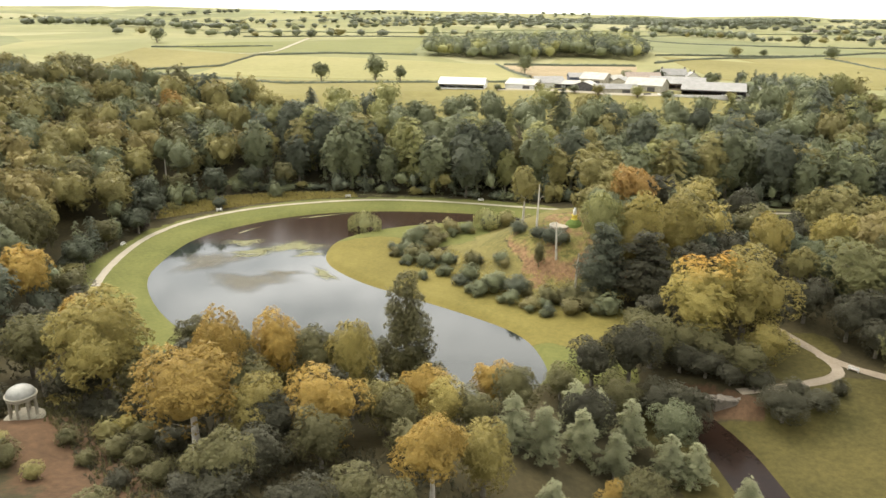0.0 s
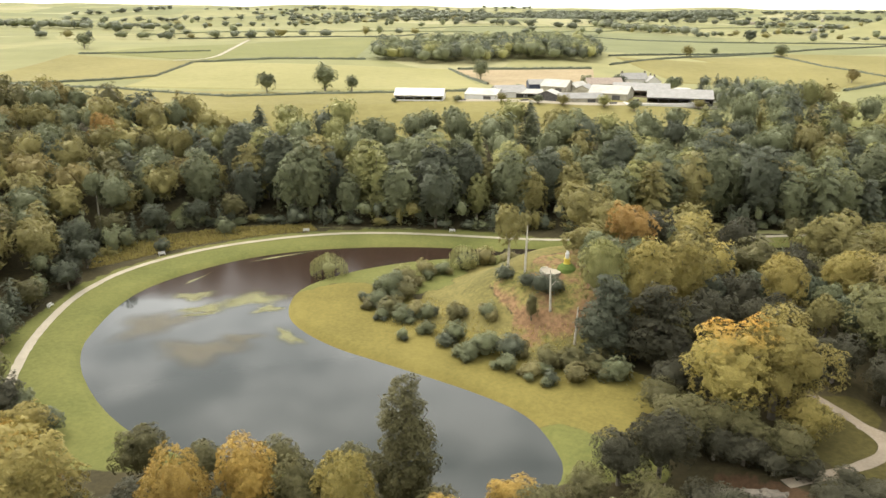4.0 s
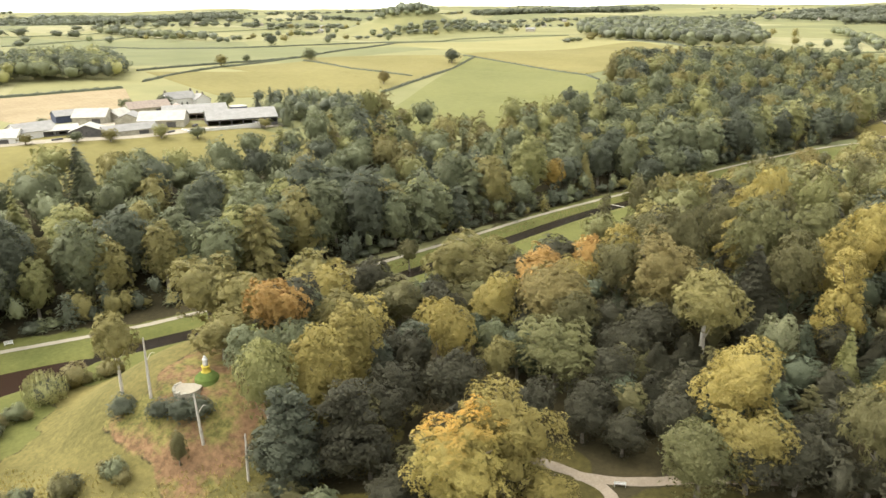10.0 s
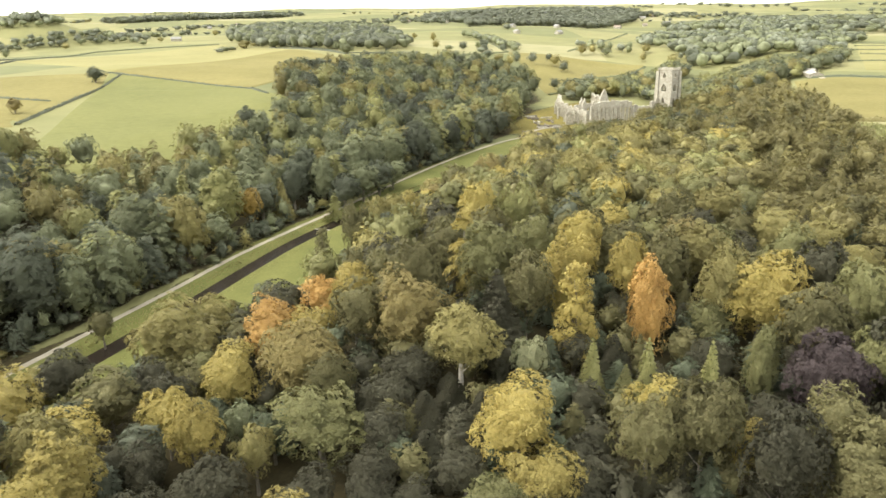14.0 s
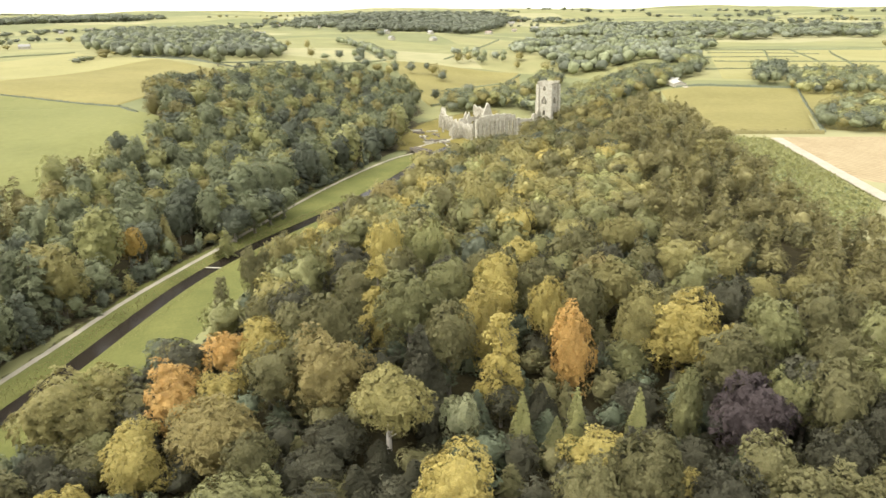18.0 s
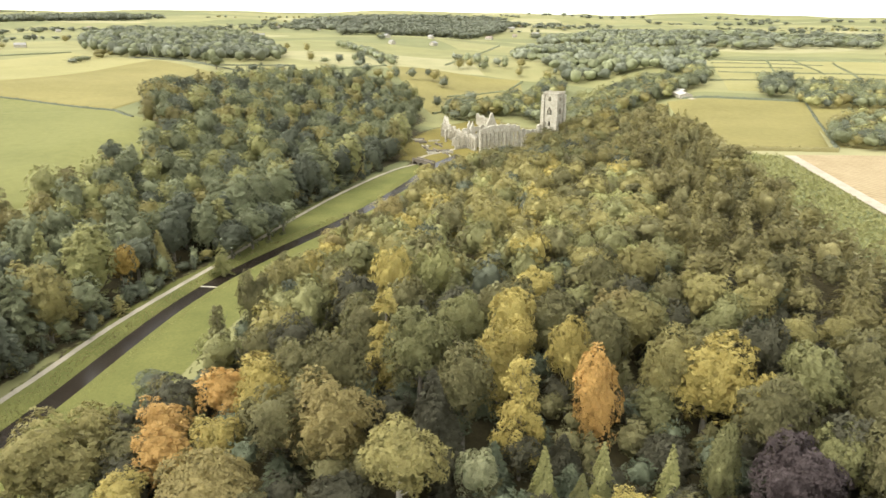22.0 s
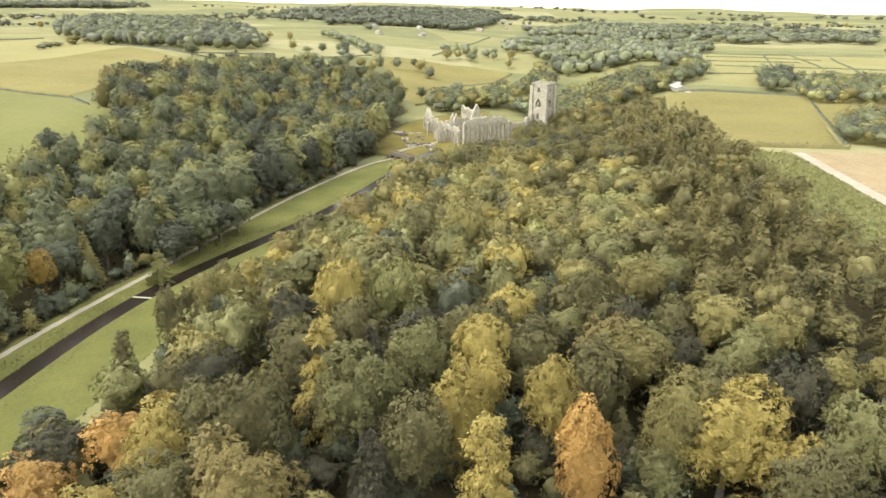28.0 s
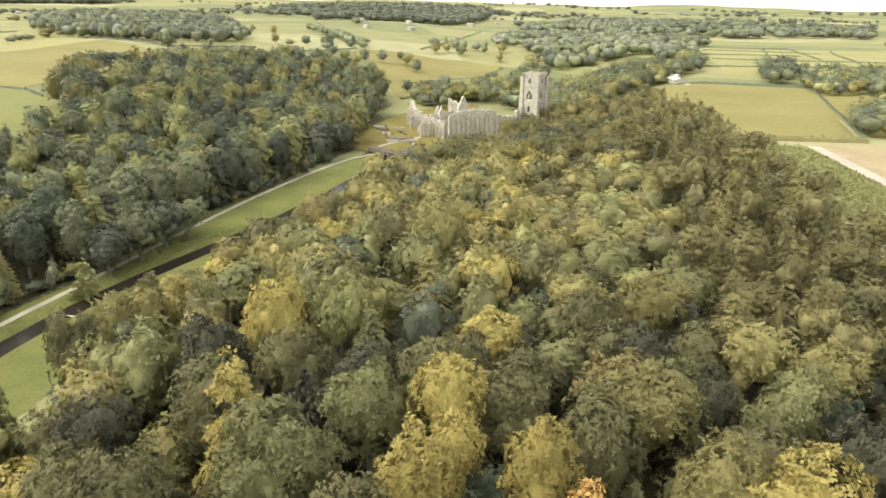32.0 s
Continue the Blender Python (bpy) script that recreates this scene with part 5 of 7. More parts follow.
def hedge(pts, tall=1.7, wide=1.4, tone="dark", label="dark green clipped field hedge"):
    rng = np.random.default_rng(len(pts) * 7 + int(abs(pts[0][0])))
    line = np.array(along(pts, 2.2))
    k = len(line)
    way = np.gradient(line, axis=0)
    side = unit(np.stack([-way[:, 1], way[:, 0]], 1))
    line = line + side * rng.normal(size=(k, 1)) * 0.25
    base = np.stack([line[:, 0], line[:, 1], land(line[:, 0], line[:, 1])], 1)
    out = np.stack([side[:, 0], side[:, 1], np.zeros(k)], 1)
    half, top = wide * 0.5 * rng.uniform(0.75, 1.25, k), tall * rng.uniform(0.72, 1.12, k)
    core = np.stack([base + out * (half * u)[:, None] + np.array([0, 0, 1.0]) * (top * v)[:, None] for u, v in ((-1.1, -0.2), (-0.95, 0.62), (0.0, 0.9), (0.95, 0.62), (1.1, -0.2))], 1).reshape(-1, 3)
    faces = np.array([t for i in range(k - 1) for q in range(4) for t in ((5 * i + q, 5 * i + 5 + q, 5 * i + 6 + q), (5 * i + q, 5 * i + 6 + q, 5 * i + 1 + q))])
    n = min(5200, k * 15)
    i, u, turn = rng.integers(0, k - 1, n), rng.random(n)[:, None], rng.uniform(-1.5, 1.5, n)
    foot, dir_out = base[i] * (1 - u) + base[i + 1] * u, out[i]
    arch = dir_out * np.sin(turn)[:, None] + np.array([0, 0, 1.0]) * np.cos(turn)[:, None]
    p = foot + dir_out * (np.sin(turn) * half[i])[:, None] + np.array([0, 0, 1.0]) * (top[i] * np.sqrt(np.cos(turn)) * rng.uniform(0.85, 1.1, n))[:, None]
    leaves = leaf_sprays(rng, p, unit(arch + rng.normal(size=(n, 3)) * 0.4), 0.5)
    return tagged(new("hedge", fast_mesh("hedge", leaves, core, faces, None, [tone])), label, "hedge", "field hedges", "stuff")


field("field_bank", [(-300, 340), (140, 352), (60, 440), (-300, 462)], "yellow", "yellow-green pasture between wood and hedge")
field("field_tree", [(-216, 470), (4, 455), (-22, 575), (-218, 596)], "pale", "pale yellow-green pasture with three lone trees")
field("field_west", [(-330, 470), (-216, 512), (-218, 600), (-345, 655)], "yellow", "yellow-green pasture")
field("field_gorse", [(-330, 668), (-225, 618), (-100, 632), (-120, 980)], "green", "green pasture beyond the hedge")
field("field_barley", [(12, 470), (70, 500), (84, 585), (-16, 572)], "straw", "pale straw-coloured field behind the farm")
field("field_grazing", [(130, 520), (225, 500), (280, 620), (118, 670)], "yellow", "yellow-green pasture beside the farm")
field("field_upper", [(226, 510), (292, 566), (272, 720), (185, 690)], "yellow", "yellow-green upper pasture")
field("field_middle", [(236, 508), (350, 595), (424, 680), (285, 760)], "yellow", "dry yellow-green pasture")
field("field_green", [(140, 378), (345, 356), (425, 510), (352, 596)], "green", "large green pasture above the wood")
field("field_green_top", [(352, 596), (425, 508), (430, 600), (424, 676)], "green", "green pasture by the hedge")
field("field_wide", [(432, 515), (700, 612), (800, 790), (436, 690)], "yellow", "broad yellow pasture above the wood")
field("field_wide_top", [(436, 692), (800, 792), (880, 1010), (500, 950)], "pale", "pale dry pasture")
field("field_meadow", [(640, 345), (760, 290), (970, 345), (930, 520)], "yellow", "yellow meadow beyond the abbey ruin")
field("field_south", [(436, 104), (454, 41), (690, 34), (694, 142)], "yellow", "mown yellow-green field")
field("field_crop", [(250, 52), (296, 36), (421, 69), (424, 98)], "crop", "leafy dark green crop in rows")
field("field_stubble", [(336, 36), (300, -60), (470, -40), (428, 60)], "straw", "pale stubble field beside the crop")
field("field_south_east", [(468, 36), (470, -30), (700, -30), (686, 38)], "yellow", "yellow-green field behind a hedge")
field("field_far_south", [(760, 90), (780, -160), (1300, -180), (1250, 110)], "pale", "pale far pasture")
for line in ([(-300, 462), (-216, 517), (-218, 595)], [(-340, 660), (-290, 665), (-236, 690)], [(-218, 595), (-161, 622), (-90, 626)], [(-300, 470), (-216, 458), (-140, 428), (-100, 438), (-51, 442), (0, 450)],
             [(-22, 575), (4, 488)], [(-358, 935), (-277, 957), (-116, 998), (-64, 1135)], [(113, 678), (211, 746), (288, 763), (506, 953)], [(164, 1126), (280, 971), (548, 987)]):
    hedge(line)
for line in ([(102, 614), (185, 697), (285, 768)],
             [(272, 724), (272, 629), (292, 565)], [(229, 502), (290, 548), (354, 598), (426, 664)], [(424, 679), (428, 597), (420, 504), (400, 470)], [(915, 930), (774, 683), (851, 613)], [(848, 874), (752, 635)],
             [(456, 37), (686, 31)], [(697, 35), (702, 130)], [(-16, 577), (84, 590)]):
    hedge(line)
hedge([(428, 104), (450, 38)], 2.6, 2.6, "larch", "tall brownish field hedge")
ribbon("track_hill", [(-240, 612), (-212, 617), (-222, 700), (-259, 893)], 3.5, 0.5, GRAVEL, "pale farm track up the hill", "track", gap=6)
ribbon("track_stubble", [(300, 32), (330, 40), (370, 51), (423, 64)], 6.0, 0.75, GRAVEL, "pale earth track between crop and stubble", "track", gap=3)
ribbon("track_valley", [(690, 120), (750, 135), (900, 150)], 4, 0.5, GRAVEL, "pale road to the barn", "track", gap=6)

for line in ([(1241, 115), (1302, -8), (1086, -17), (986, -18)], [(1065, 113), (1101, -5)], [(858, 108), (935, -71)], [(1302, -8), (1276, -134)], [(1150, 110), (1190, -40)]):
    hedge(line, 1.8, 1.8, "mid", "far hedge between dry fields")
# lone trees in the pastures
for x, y, tall, wide, tone in ((-124, 449, 12, 5.5, "mid"), (-92, 458, 17, 7.0, "mid"), (-75, 450, 10, 4.5, "mid"), (0, 518, 13, 5.5, "mid"), (273, 712, 13, 7.0, "mid"), (186, 700, 11, 5.5, "olive"), (221, 735, 8, 4, "mid"),
                               (250, 536, 10, 4.6, "rust"), (378, 634, 14, 8.0, "dark"), (342, 980, 16, 8, "dark"), (748, 657, 16, 9, "mid"), (786, 700, 14, 7, "mid"), (-356, 703, 14, 8, "mid")):
    plant(x, y, tall, wide, "broad", tone, "mid", label=f"{TONES[tone]} lone broadleaf tree in open pasture", group="lone field trees")


def copse(name, poly, gap, seed, mixture, shapes, label, n=220, size=1.45, tall=(12, 18), wide=(5.5, 8.5), glades=False):
    rng = random.Random(seed)
    rows = [(x, y, rng.uniform(*tall), rng.uniform(*wide), tone_of(rng, shapes), tone_of(rng, mixture)) for x, y in scatter(poly, gap, seed, 3) if not glades or math.sin(x / 52) + math.sin(y / 31 + x / 90) > -0.35]
    return joined_wood(name, rows, n, size * 0.62, label)


BROAD = [("broad", 8), ("tall", 1)]
copse("copse_hill", [(-87, 630), (-82, 690), (-24, 725), (103, 760), (108, 690), (90, 630), (40, 640), (0, 605), (-48, 610)], 9.5, 21, [("dark", 3), ("mid", 5), ("light", 1.5)], BROAD, "dense green copse among pastures", 420, 1.2, (10, 18), (4.5, 9.0))
copse("copse_farm", [(112, 398), (118, 430), (124, 460), (160, 478), (178, 440), (172, 395), (160, 405), (140, 395)], 9, 22, [("dark", 5), ("mid", 3)], [("spruce", 3), ("broad", 4)], "dark mixed plantation beside the farm", 300, 1.2, (9, 13), (3.6, 5.4))
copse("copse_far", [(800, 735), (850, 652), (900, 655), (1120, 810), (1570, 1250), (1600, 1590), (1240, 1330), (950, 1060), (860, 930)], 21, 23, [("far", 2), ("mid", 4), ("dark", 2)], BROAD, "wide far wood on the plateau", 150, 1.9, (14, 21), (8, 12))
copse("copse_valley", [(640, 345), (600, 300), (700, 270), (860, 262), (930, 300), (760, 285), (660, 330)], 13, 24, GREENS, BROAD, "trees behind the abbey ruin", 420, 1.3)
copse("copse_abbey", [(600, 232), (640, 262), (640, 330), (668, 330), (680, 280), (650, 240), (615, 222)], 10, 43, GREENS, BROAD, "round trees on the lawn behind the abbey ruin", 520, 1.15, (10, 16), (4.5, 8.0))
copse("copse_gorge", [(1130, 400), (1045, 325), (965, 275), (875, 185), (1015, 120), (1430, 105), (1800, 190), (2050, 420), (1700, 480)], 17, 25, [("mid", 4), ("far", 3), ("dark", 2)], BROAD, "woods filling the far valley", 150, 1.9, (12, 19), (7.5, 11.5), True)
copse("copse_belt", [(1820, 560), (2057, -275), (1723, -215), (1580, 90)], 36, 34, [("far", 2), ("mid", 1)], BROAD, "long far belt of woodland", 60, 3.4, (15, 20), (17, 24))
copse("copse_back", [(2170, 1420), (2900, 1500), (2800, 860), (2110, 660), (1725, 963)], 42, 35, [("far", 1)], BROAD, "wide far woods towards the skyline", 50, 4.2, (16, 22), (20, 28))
copse("copse_lane", [(1167, 716), (1112, 648), (932, 512), (925, 500), (1110, 626), (1175, 700)], 11, 36, [("far", 2), ("mid", 3)], BROAD, "line of trees along a far lane", 70, 2.6, (10, 15), (6, 9))
copse("copse_slope", [(1094, 498), (1025, 382), (1015, 366), (1100, 480)], 12, 37, [("far", 2), ("mid", 3)], BROAD, "line of trees down to the valley", 70, 2.6, (10, 15), (6, 9))
copse("copse_barn", [(840, 144), (1014, 130), (1000, 112), (783, 110), (712, 146)], 13, 38, GREENS, BROAD, "trees behind the pale barn", 380, 1.35, (10, 15), (6, 9))
copse("copse_clump", [(835, 59), (880, 30), (720, 40), (705, 64)], 11, 39, [("dark", 4), ("mid", 2)], BROAD, "dark clump of trees behind the mown field", 400, 1.3, (12, 16), (6, 9))
copse("copse_plain", [(-800, 1130), (-600, 1130), (-430, 1120), (-420, 1150), (-640, 1180), (-820, 1180)], 22, 40, [("far", 3), ("mid", 2)], BROAD, "scattered far trees along a lane", 50, 3.4, (10, 15), (9, 13))
copse("copse_north_plain", [(-470, 2140), (-270, 2430), (130, 2800), (360, 3060), (500, 3000), (250, 2600), (-120, 2250)], 48, 41, [("far", 1)], BROAD, "far wooded rise to the north", 26, 6.5, (14, 20), (20, 30))
copse("copse_plough", [(255, 1640), (270, 1480), (345, 1215), (360, 1225), (300, 1480), (280, 1650)], 20, 42, [("far", 2), ("mid", 2)], BROAD, "big hedgerow trees beside a pale field", 70, 3.0, (12, 17), (9, 13))
copse("copse_ridge", [(1600, 640), (2500, 700), (2500, 1000), (1600, 960)], 34, 26, [("far", 5)], BROAD, "far wooded ridge", 36, 6, (16, 22), (17, 24))
copse("copse_south_valley", [(560, 205), (640, 180), (720, 140), (860, 150), (900, 190), (760, 230), (620, 240)], 11, 27, GREENS, BROAD, "trees along the valley rim", 420, 1.3)
copse("copse_south_field", [(705, 40), (800, 30), (875, -60), (653, -30), (653, 30)], 11, 28, GREENS, BROAD, "trees behind the mown field", 400, 1.3, (9, 13), (4.5, 7))
copse("copse_south_edge", [(510, 36), (592, 14), (597, -14), (470, -20), (455, 20), (464, 36)], 10, 29, GREENS, BROAD, "trees behind a hedge", 400, 1.3, (8, 12), (4.5, 7))
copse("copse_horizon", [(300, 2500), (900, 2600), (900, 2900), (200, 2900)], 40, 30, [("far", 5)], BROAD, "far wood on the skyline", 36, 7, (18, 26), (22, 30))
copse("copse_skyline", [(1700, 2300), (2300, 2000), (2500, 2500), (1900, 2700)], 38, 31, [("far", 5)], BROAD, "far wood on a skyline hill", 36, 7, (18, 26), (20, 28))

copse("copse_knoll", [(720, 1350), (790, 1320), (860, 1360), (870, 1420), (800, 1440), (740, 1420)], 15, 32, [("far", 3), ("mid", 2)], BROAD, "trees crowning a far knoll", 60, 3.2, (11, 16), (8, 11))
copse("copse_knoll_foot", [(640, 1250), (900, 1210), (1010, 1290), (960, 1320), (800, 1290), (660, 1300)], 22, 33, [("far", 3), ("mid", 2)], BROAD, "scattered trees below a far knoll", 60, 3.2, (9, 14), (8, 11))

# the leafy crop: clumps of leaves set in rows
r = np.random.default_rng(61)
u, v = r.random(9000), np.floor(r.random(9000) * 40) / 40 + r.normal(size=9000) * 0.012
x = (1 - v) * ((1 - u) * 250 + u * 296) + v * ((1 - u) * 424 + u * 421)
y = (1 - v) * ((1 - u) * 52 + u * 36) + v * ((1 - u) * 98 + u * 69)
ok = (np.sin(u * 90 + v * 33) + r.normal(size=9000) * 0.8) > -0.6
x, y = x[ok], y[ok]
p = np.stack([x, y, land(x, y) + 0.4 + r.uniform(0.3, 1.3, len(x))], 1)
leaves = leaf_sprays(r, p, unit(r.normal(size=p.shape) * 0.6 + np.array([0, 0, 0.8])), 0.85)
core = np.array([[300, 60, -3.0], [300.1, 60, -3.0], [300, 60.1, -3.0]])
tagged(new("crop_leaves", fast_mesh("crop_leaves", leaves, core, np.array([[0, 1, 2]]), None, ["light"])), "leafy grey-green crop plants in rows", "crop", kind="stuff")
# ---- things round the pond ----
def part(name, bm, mat, parent, label=""):
    me = bpy.data.meshes.new(name)
    bm.to_mesh(me)
    bm.free()
    me.materials.append(mat)
    ob = new(name, me)
    ob.parent = parent
    return tagged(ob, label) if label else ob


def box(bm, x, y, z, sx, sy, sz, turn=0.0, bevel=0.0):
    """A box centred at x, y, standing on z."""
    r = bmesh.ops.create_cube(bm, size=1.0, matrix=Matrix.Translation((x, y, z + sz / 2)) @ Matrix.Rotation(turn, 4, "Z") @ Matrix.Diagonal((sx, sy, sz, 1)))
    if bevel:
        edges = list({e for v in r["verts"] for e in v.link_edges})
        bmesh.ops.bevel(bm, geom=edges, offset=bevel, segments=1, affect="EDGES")
    return r["verts"]


def lathe(bm, profile, sides=24, x=0.0, y=0.0):
    """Turns (radius, z) points round the upright axis."""
    rings = []
    for r, z in profile:
        rings.append([bm.verts.new((x + r * math.cos(6.28319 * k / sides), y + r * math.sin(6.28319 * k / sides), z)) for k in range(sides)])
    for a, b in zip(rings[:-1], rings[1:]):
        for k in range(sides):
            bm.faces.new((a[k], a[(k + 1) % sides], b[(k + 1) % sides], b[k]))
    bm.faces.new(rings[-1])
    bm.faces.new(rings[0][::-1])


def thing(name, x, y, z=None, turn=0.0):
    ob = new(name)
    ob.empty_display_size = 0.3
    ob.location = (x, y, ground_z(x, y) if z is None else z)
    ob.rotation_euler = (0, 0, turn)
    return ob


def bench(x, y, turn):
    b = thing("bench", x, y, None, turn)
    for k, (dy, z) in enumerate(((-0.18, 0.44), (0.0, 0.44), (0.18, 0.44))):
        bm = bmesh.new()
        box(bm, 0, dy, z, 2.0, 0.15, 0.05, 0, 0.01)
        part("seat_slat", bm, WHITE_PAINT, b)
    for z in (0.58, 0.76, 0.94):
        bm = bmesh.new()
        box(bm, 0, 0.30, z, 2.0, 0.04, 0.12, 0, 0.01)
        part("back_slat", bm, WHITE_PAINT, b)
    for sx in (-0.9, 0.9):
        bm = bmesh.new()
        box(bm, sx, -0.2, -0.1, 0.08, 0.08, 0.74)
        box(bm, sx, 0.30, -0.1, 0.08, 0.08, 1.14)
        box(bm, sx, 0.05, 0.62, 0.09, 0.56, 0.05)
        part("end_frame", bm, WHITE_PAINT, b)
    return tagged(b, "white painted wooden garden bench beside the gravel path", "bench", "benches round the pond")


bench(-63.5, 260.8, 0.25)
bench(-102.5, 234.5, 0.75)
bench(-14, 262.3, -0.05)
bench(-114.5, 193, 1.5)
bench(66.8, 137.6, 2.4)

# the round temple on the hillside
temple = thing("round_temple", -69.6, 86.2)
temple.scale = (0.76, 0.76, 0.80)
for k, (r, z) in enumerate(((3.55, -0.6), (3.25, 0.25), (2.95, 0.5))):
    bm = bmesh.new()
    lathe(bm, [(r, z), (r, z + (0.85 if k == 0 else 0.25) - 0.04), (r - 0.04, z + (0.85 if k == 0 else 0.25))], 40)
    part("step", bm, TEMPLE_STONE, temple)
for k in range(8):
    a = 6.28319 * k / 8 + 0.2
    bm = bmesh.new()
    lathe(bm, [(0.33, 0.75), (0.33, 0.86), (0.26, 0.92), (0.255, 1.6), (0.215, 3.9), (0.24, 3.95), (0.31, 4.05), (0.31, 4.15)], 14, math.cos(a) * 2.35, math.sin(a) * 2.35)
    column = part("column", bm, TEMPLE_STONE, temple)
    bm = bmesh.new()
    box(bm, math.cos(a) * 2.35, math.sin(a) * 2.35, 4.05, 0.7, 0.7, 0.12, a, 0.02)
    part("capital", bm, TEMPLE_STONE, column)
bm = bmesh.new()
lathe(bm, [(2.05, 4.15), (2.65, 4.15), (2.65, 4.6), (2.85, 4.68), (2.85, 4.85), (2.55, 4.9), (2.0, 4.9)], 40)
part("entablature", bm, TEMPLE_STONE, temple)
bm = bmesh.new()
lathe(bm, [(2.62, 4.9)] + [(2.55 * math.cos(a), 4.95 + 1.55 * math.sin(a)) for a in np.linspace(0.08, 1.5, 9)], 40)
part("dome", bm, LEAD, temple, "smooth pale lead dome")
tagged(temple, "small round stone temple with columns and a pale dome", "temple")

# the painted figure on the mound and the stone ring beside it
GREEN_TURF = ground_material("bright_turf", (0.085, 0.125, 0.028), (0.15, 0.19, 0.05), 1.4, 0.2)
YELLOW_PAINT = plain_material("yellow_limewash", (0.48, 0.36, 0.04), (0.66, 0.52, 0.08), 1.0, 0.8)
knoll = thing("turf_knoll", 15.2, 194.6)
knoll.scale = (1.0, 1.0, 0.72)
bm = bmesh.new()
lathe(bm, [(2.5, -1.0), (2.2, 0.3), (1.6, 1.2), (1.1, 1.7), (0.0, 1.8)], 24)
part("turf", bm, GREEN_TURF, knoll)
bm = bmesh.new()
lathe(bm, [(0.95, 1.2), (0.9, 1.9), (0.75, 2.1), (0.7, 3.2), (0.85, 3.3), (0.85, 3.45), (0.0, 3.5)], 16)
part("plinth", bm, YELLOW_PAINT, knoll, "yellow limewashed plinth")
tagged(knoll, "steep little turf knoll with a yellow plinth", "mound")
bm = bmesh.new()
lathe(bm, [(0.42, 0.0), (0.45, 0.5), (0.36, 0.9), (0.46, 1.25), (0.40, 1.5), (0.17, 1.66), (0.23, 1.85), (0.20, 2.05), (0.0, 2.14)], 14)
me = bpy.data.meshes.new("statue")
bm.to_mesh(me)
bm.free()
me.materials.append(WHITE_PAINT)
statue = new("statue", soft(me))
statue.scale = (1.15, 1.15, 0.95)
statue.location = (15.2, 194.6, ground_z(15.2, 194.6) + 3.49 * 0.72)
tagged(statue, "white weathered statue on a yellow plinth", "statue")
ring = thing("stone_ring", 11.2, 193.6)
bm = bmesh.new()
lathe(bm, [(2.6, -1.6), (2.6, 0.42), (2.5, 0.48)], 28)
part("gravel_disc", bm, GRAVEL, ring)
rng = random.Random(3)
for k in range(14):
    a = 1.1 + 3.4 * k / 14
    bm = bmesh.new()
    box(bm, math.cos(a) * 2.45, math.sin(a) * 2.45, 0.2, rng.uniform(0.4, 0.7), rng.uniform(0.3, 0.5), rng.uniform(0.2, 0.6), a, 0.06)
    part("stone", bm, STONE, ring)
tagged(ring, "round pale gravel stand edged with rough stones", "platform")
# a slim bare pole of a dead tree on the mound
for x, y, tall, lean in ((5.2, 196.5, 12.0, 0.1), (10.3, 183.4, 10.0, -0.2), (15.0, 174.7, 9.0, 0.15)):
    dead = thing("dead_trunk", x, y)
    verts, faces = [], []
    tube(verts, faces, [(0, 0, -0.6, 0.34), (0, 0, 0.4, 0.29), (lean, 0.1, tall * 0.5, 0.24), (lean * 2.2, 0.2, tall, 0.13)], 8)
    bole = new("bole", soft(mesh_from("bole", verts, faces, [PALE_BARK])))
    bole.parent = dead
    verts, faces = [], []
    tube(verts, faces, [(lean, 0.1, tall * 0.6, 0.1), (lean + 1.1, 0.4, tall * 0.72, 0.07), (lean + 1.9, 0.5, tall * 0.7, 0.03)], 5)
    snag = new("snag", mesh_from("snag", verts, faces, [PALE_BARK]))
    snag.parent = dead
    tagged(dead, "pale slim bare tree trunk on the grassy mound", "tree trunk")

# shrubs on the mound and along the water
SHRUBS = [(-32, 198, 2.4), (-28, 192, 2.6), (-25, 188, 2.2), (-22, 191, 2.0), (-12, 188, 2.3), (-19, 190, 2.0), (-4, 187, 1.9), (-14, 175, 2.0), (-12, 177, 2.2), (-9, 169, 2.2), (-5, 171, 2.6), (0, 170, 2.8), (-1, 164, 1.9),
          (4, 161, 1.8), (8, 165, 2.6), (13, 165, 2.8), (13, 159, 2.2), (8, 158, 1.5), (-24, 178, 1.3), (-18, 181, 1.6), (-29, 205, 3.2), (-32, 207, 1.8)]
SHRUBS += [(-26, 211, 3.2), (-25, 202, 2.6), (-21, 219, 2.4), (-16, 222, 2.0), (-10, 226, 2.2), (-4, 230, 2.4), (3, 231, 2.2), (18, 163, 3.0), (22, 160, 2.4), (-36, 201, 1.3), (-34, 195, 1.3), (-30, 189, 1.4)]
plant(5.8, 182.2, 7.0, 1.7, "tall", "moss", "mid", "dark olive columnar shrub on the mound")
for x, y, r in ((0.2, 197.6, 2.2), (8.6, 189.0, 2.4), (5.2, 191.8, 1.9), (11.5, 187.8, 2.2)):
    plant(x, y, r * 1.9, r * 1.25, "shrub", "dark", "mid", group="shrubs on the mound")
rng = random.Random(8)
for x, y, r in SHRUBS:
    TAKEN.append((x, y, r))
    tone = rng.choice(["scrub", "mid", "dark", "moss", "mid"])
    plant(x, y, r * rng.uniform(1.7, 2.5), r * 1.25, "shrub", tone, "mid", group="shrubs on the mound")
    for _ in range(2):
        a, small = rng.uniform(0, 6.283), r * rng.uniform(0.5, 0.75)
        plant(x + r * 1.1 * math.cos(a), y + r * 1.1 * math.sin(a), small * rng.uniform(1.5, 2.4), small * 1.2, "shrub", rng.choice([tone, "scrub", "mid", "dark"]), "mid", group="shrubs on the mound")
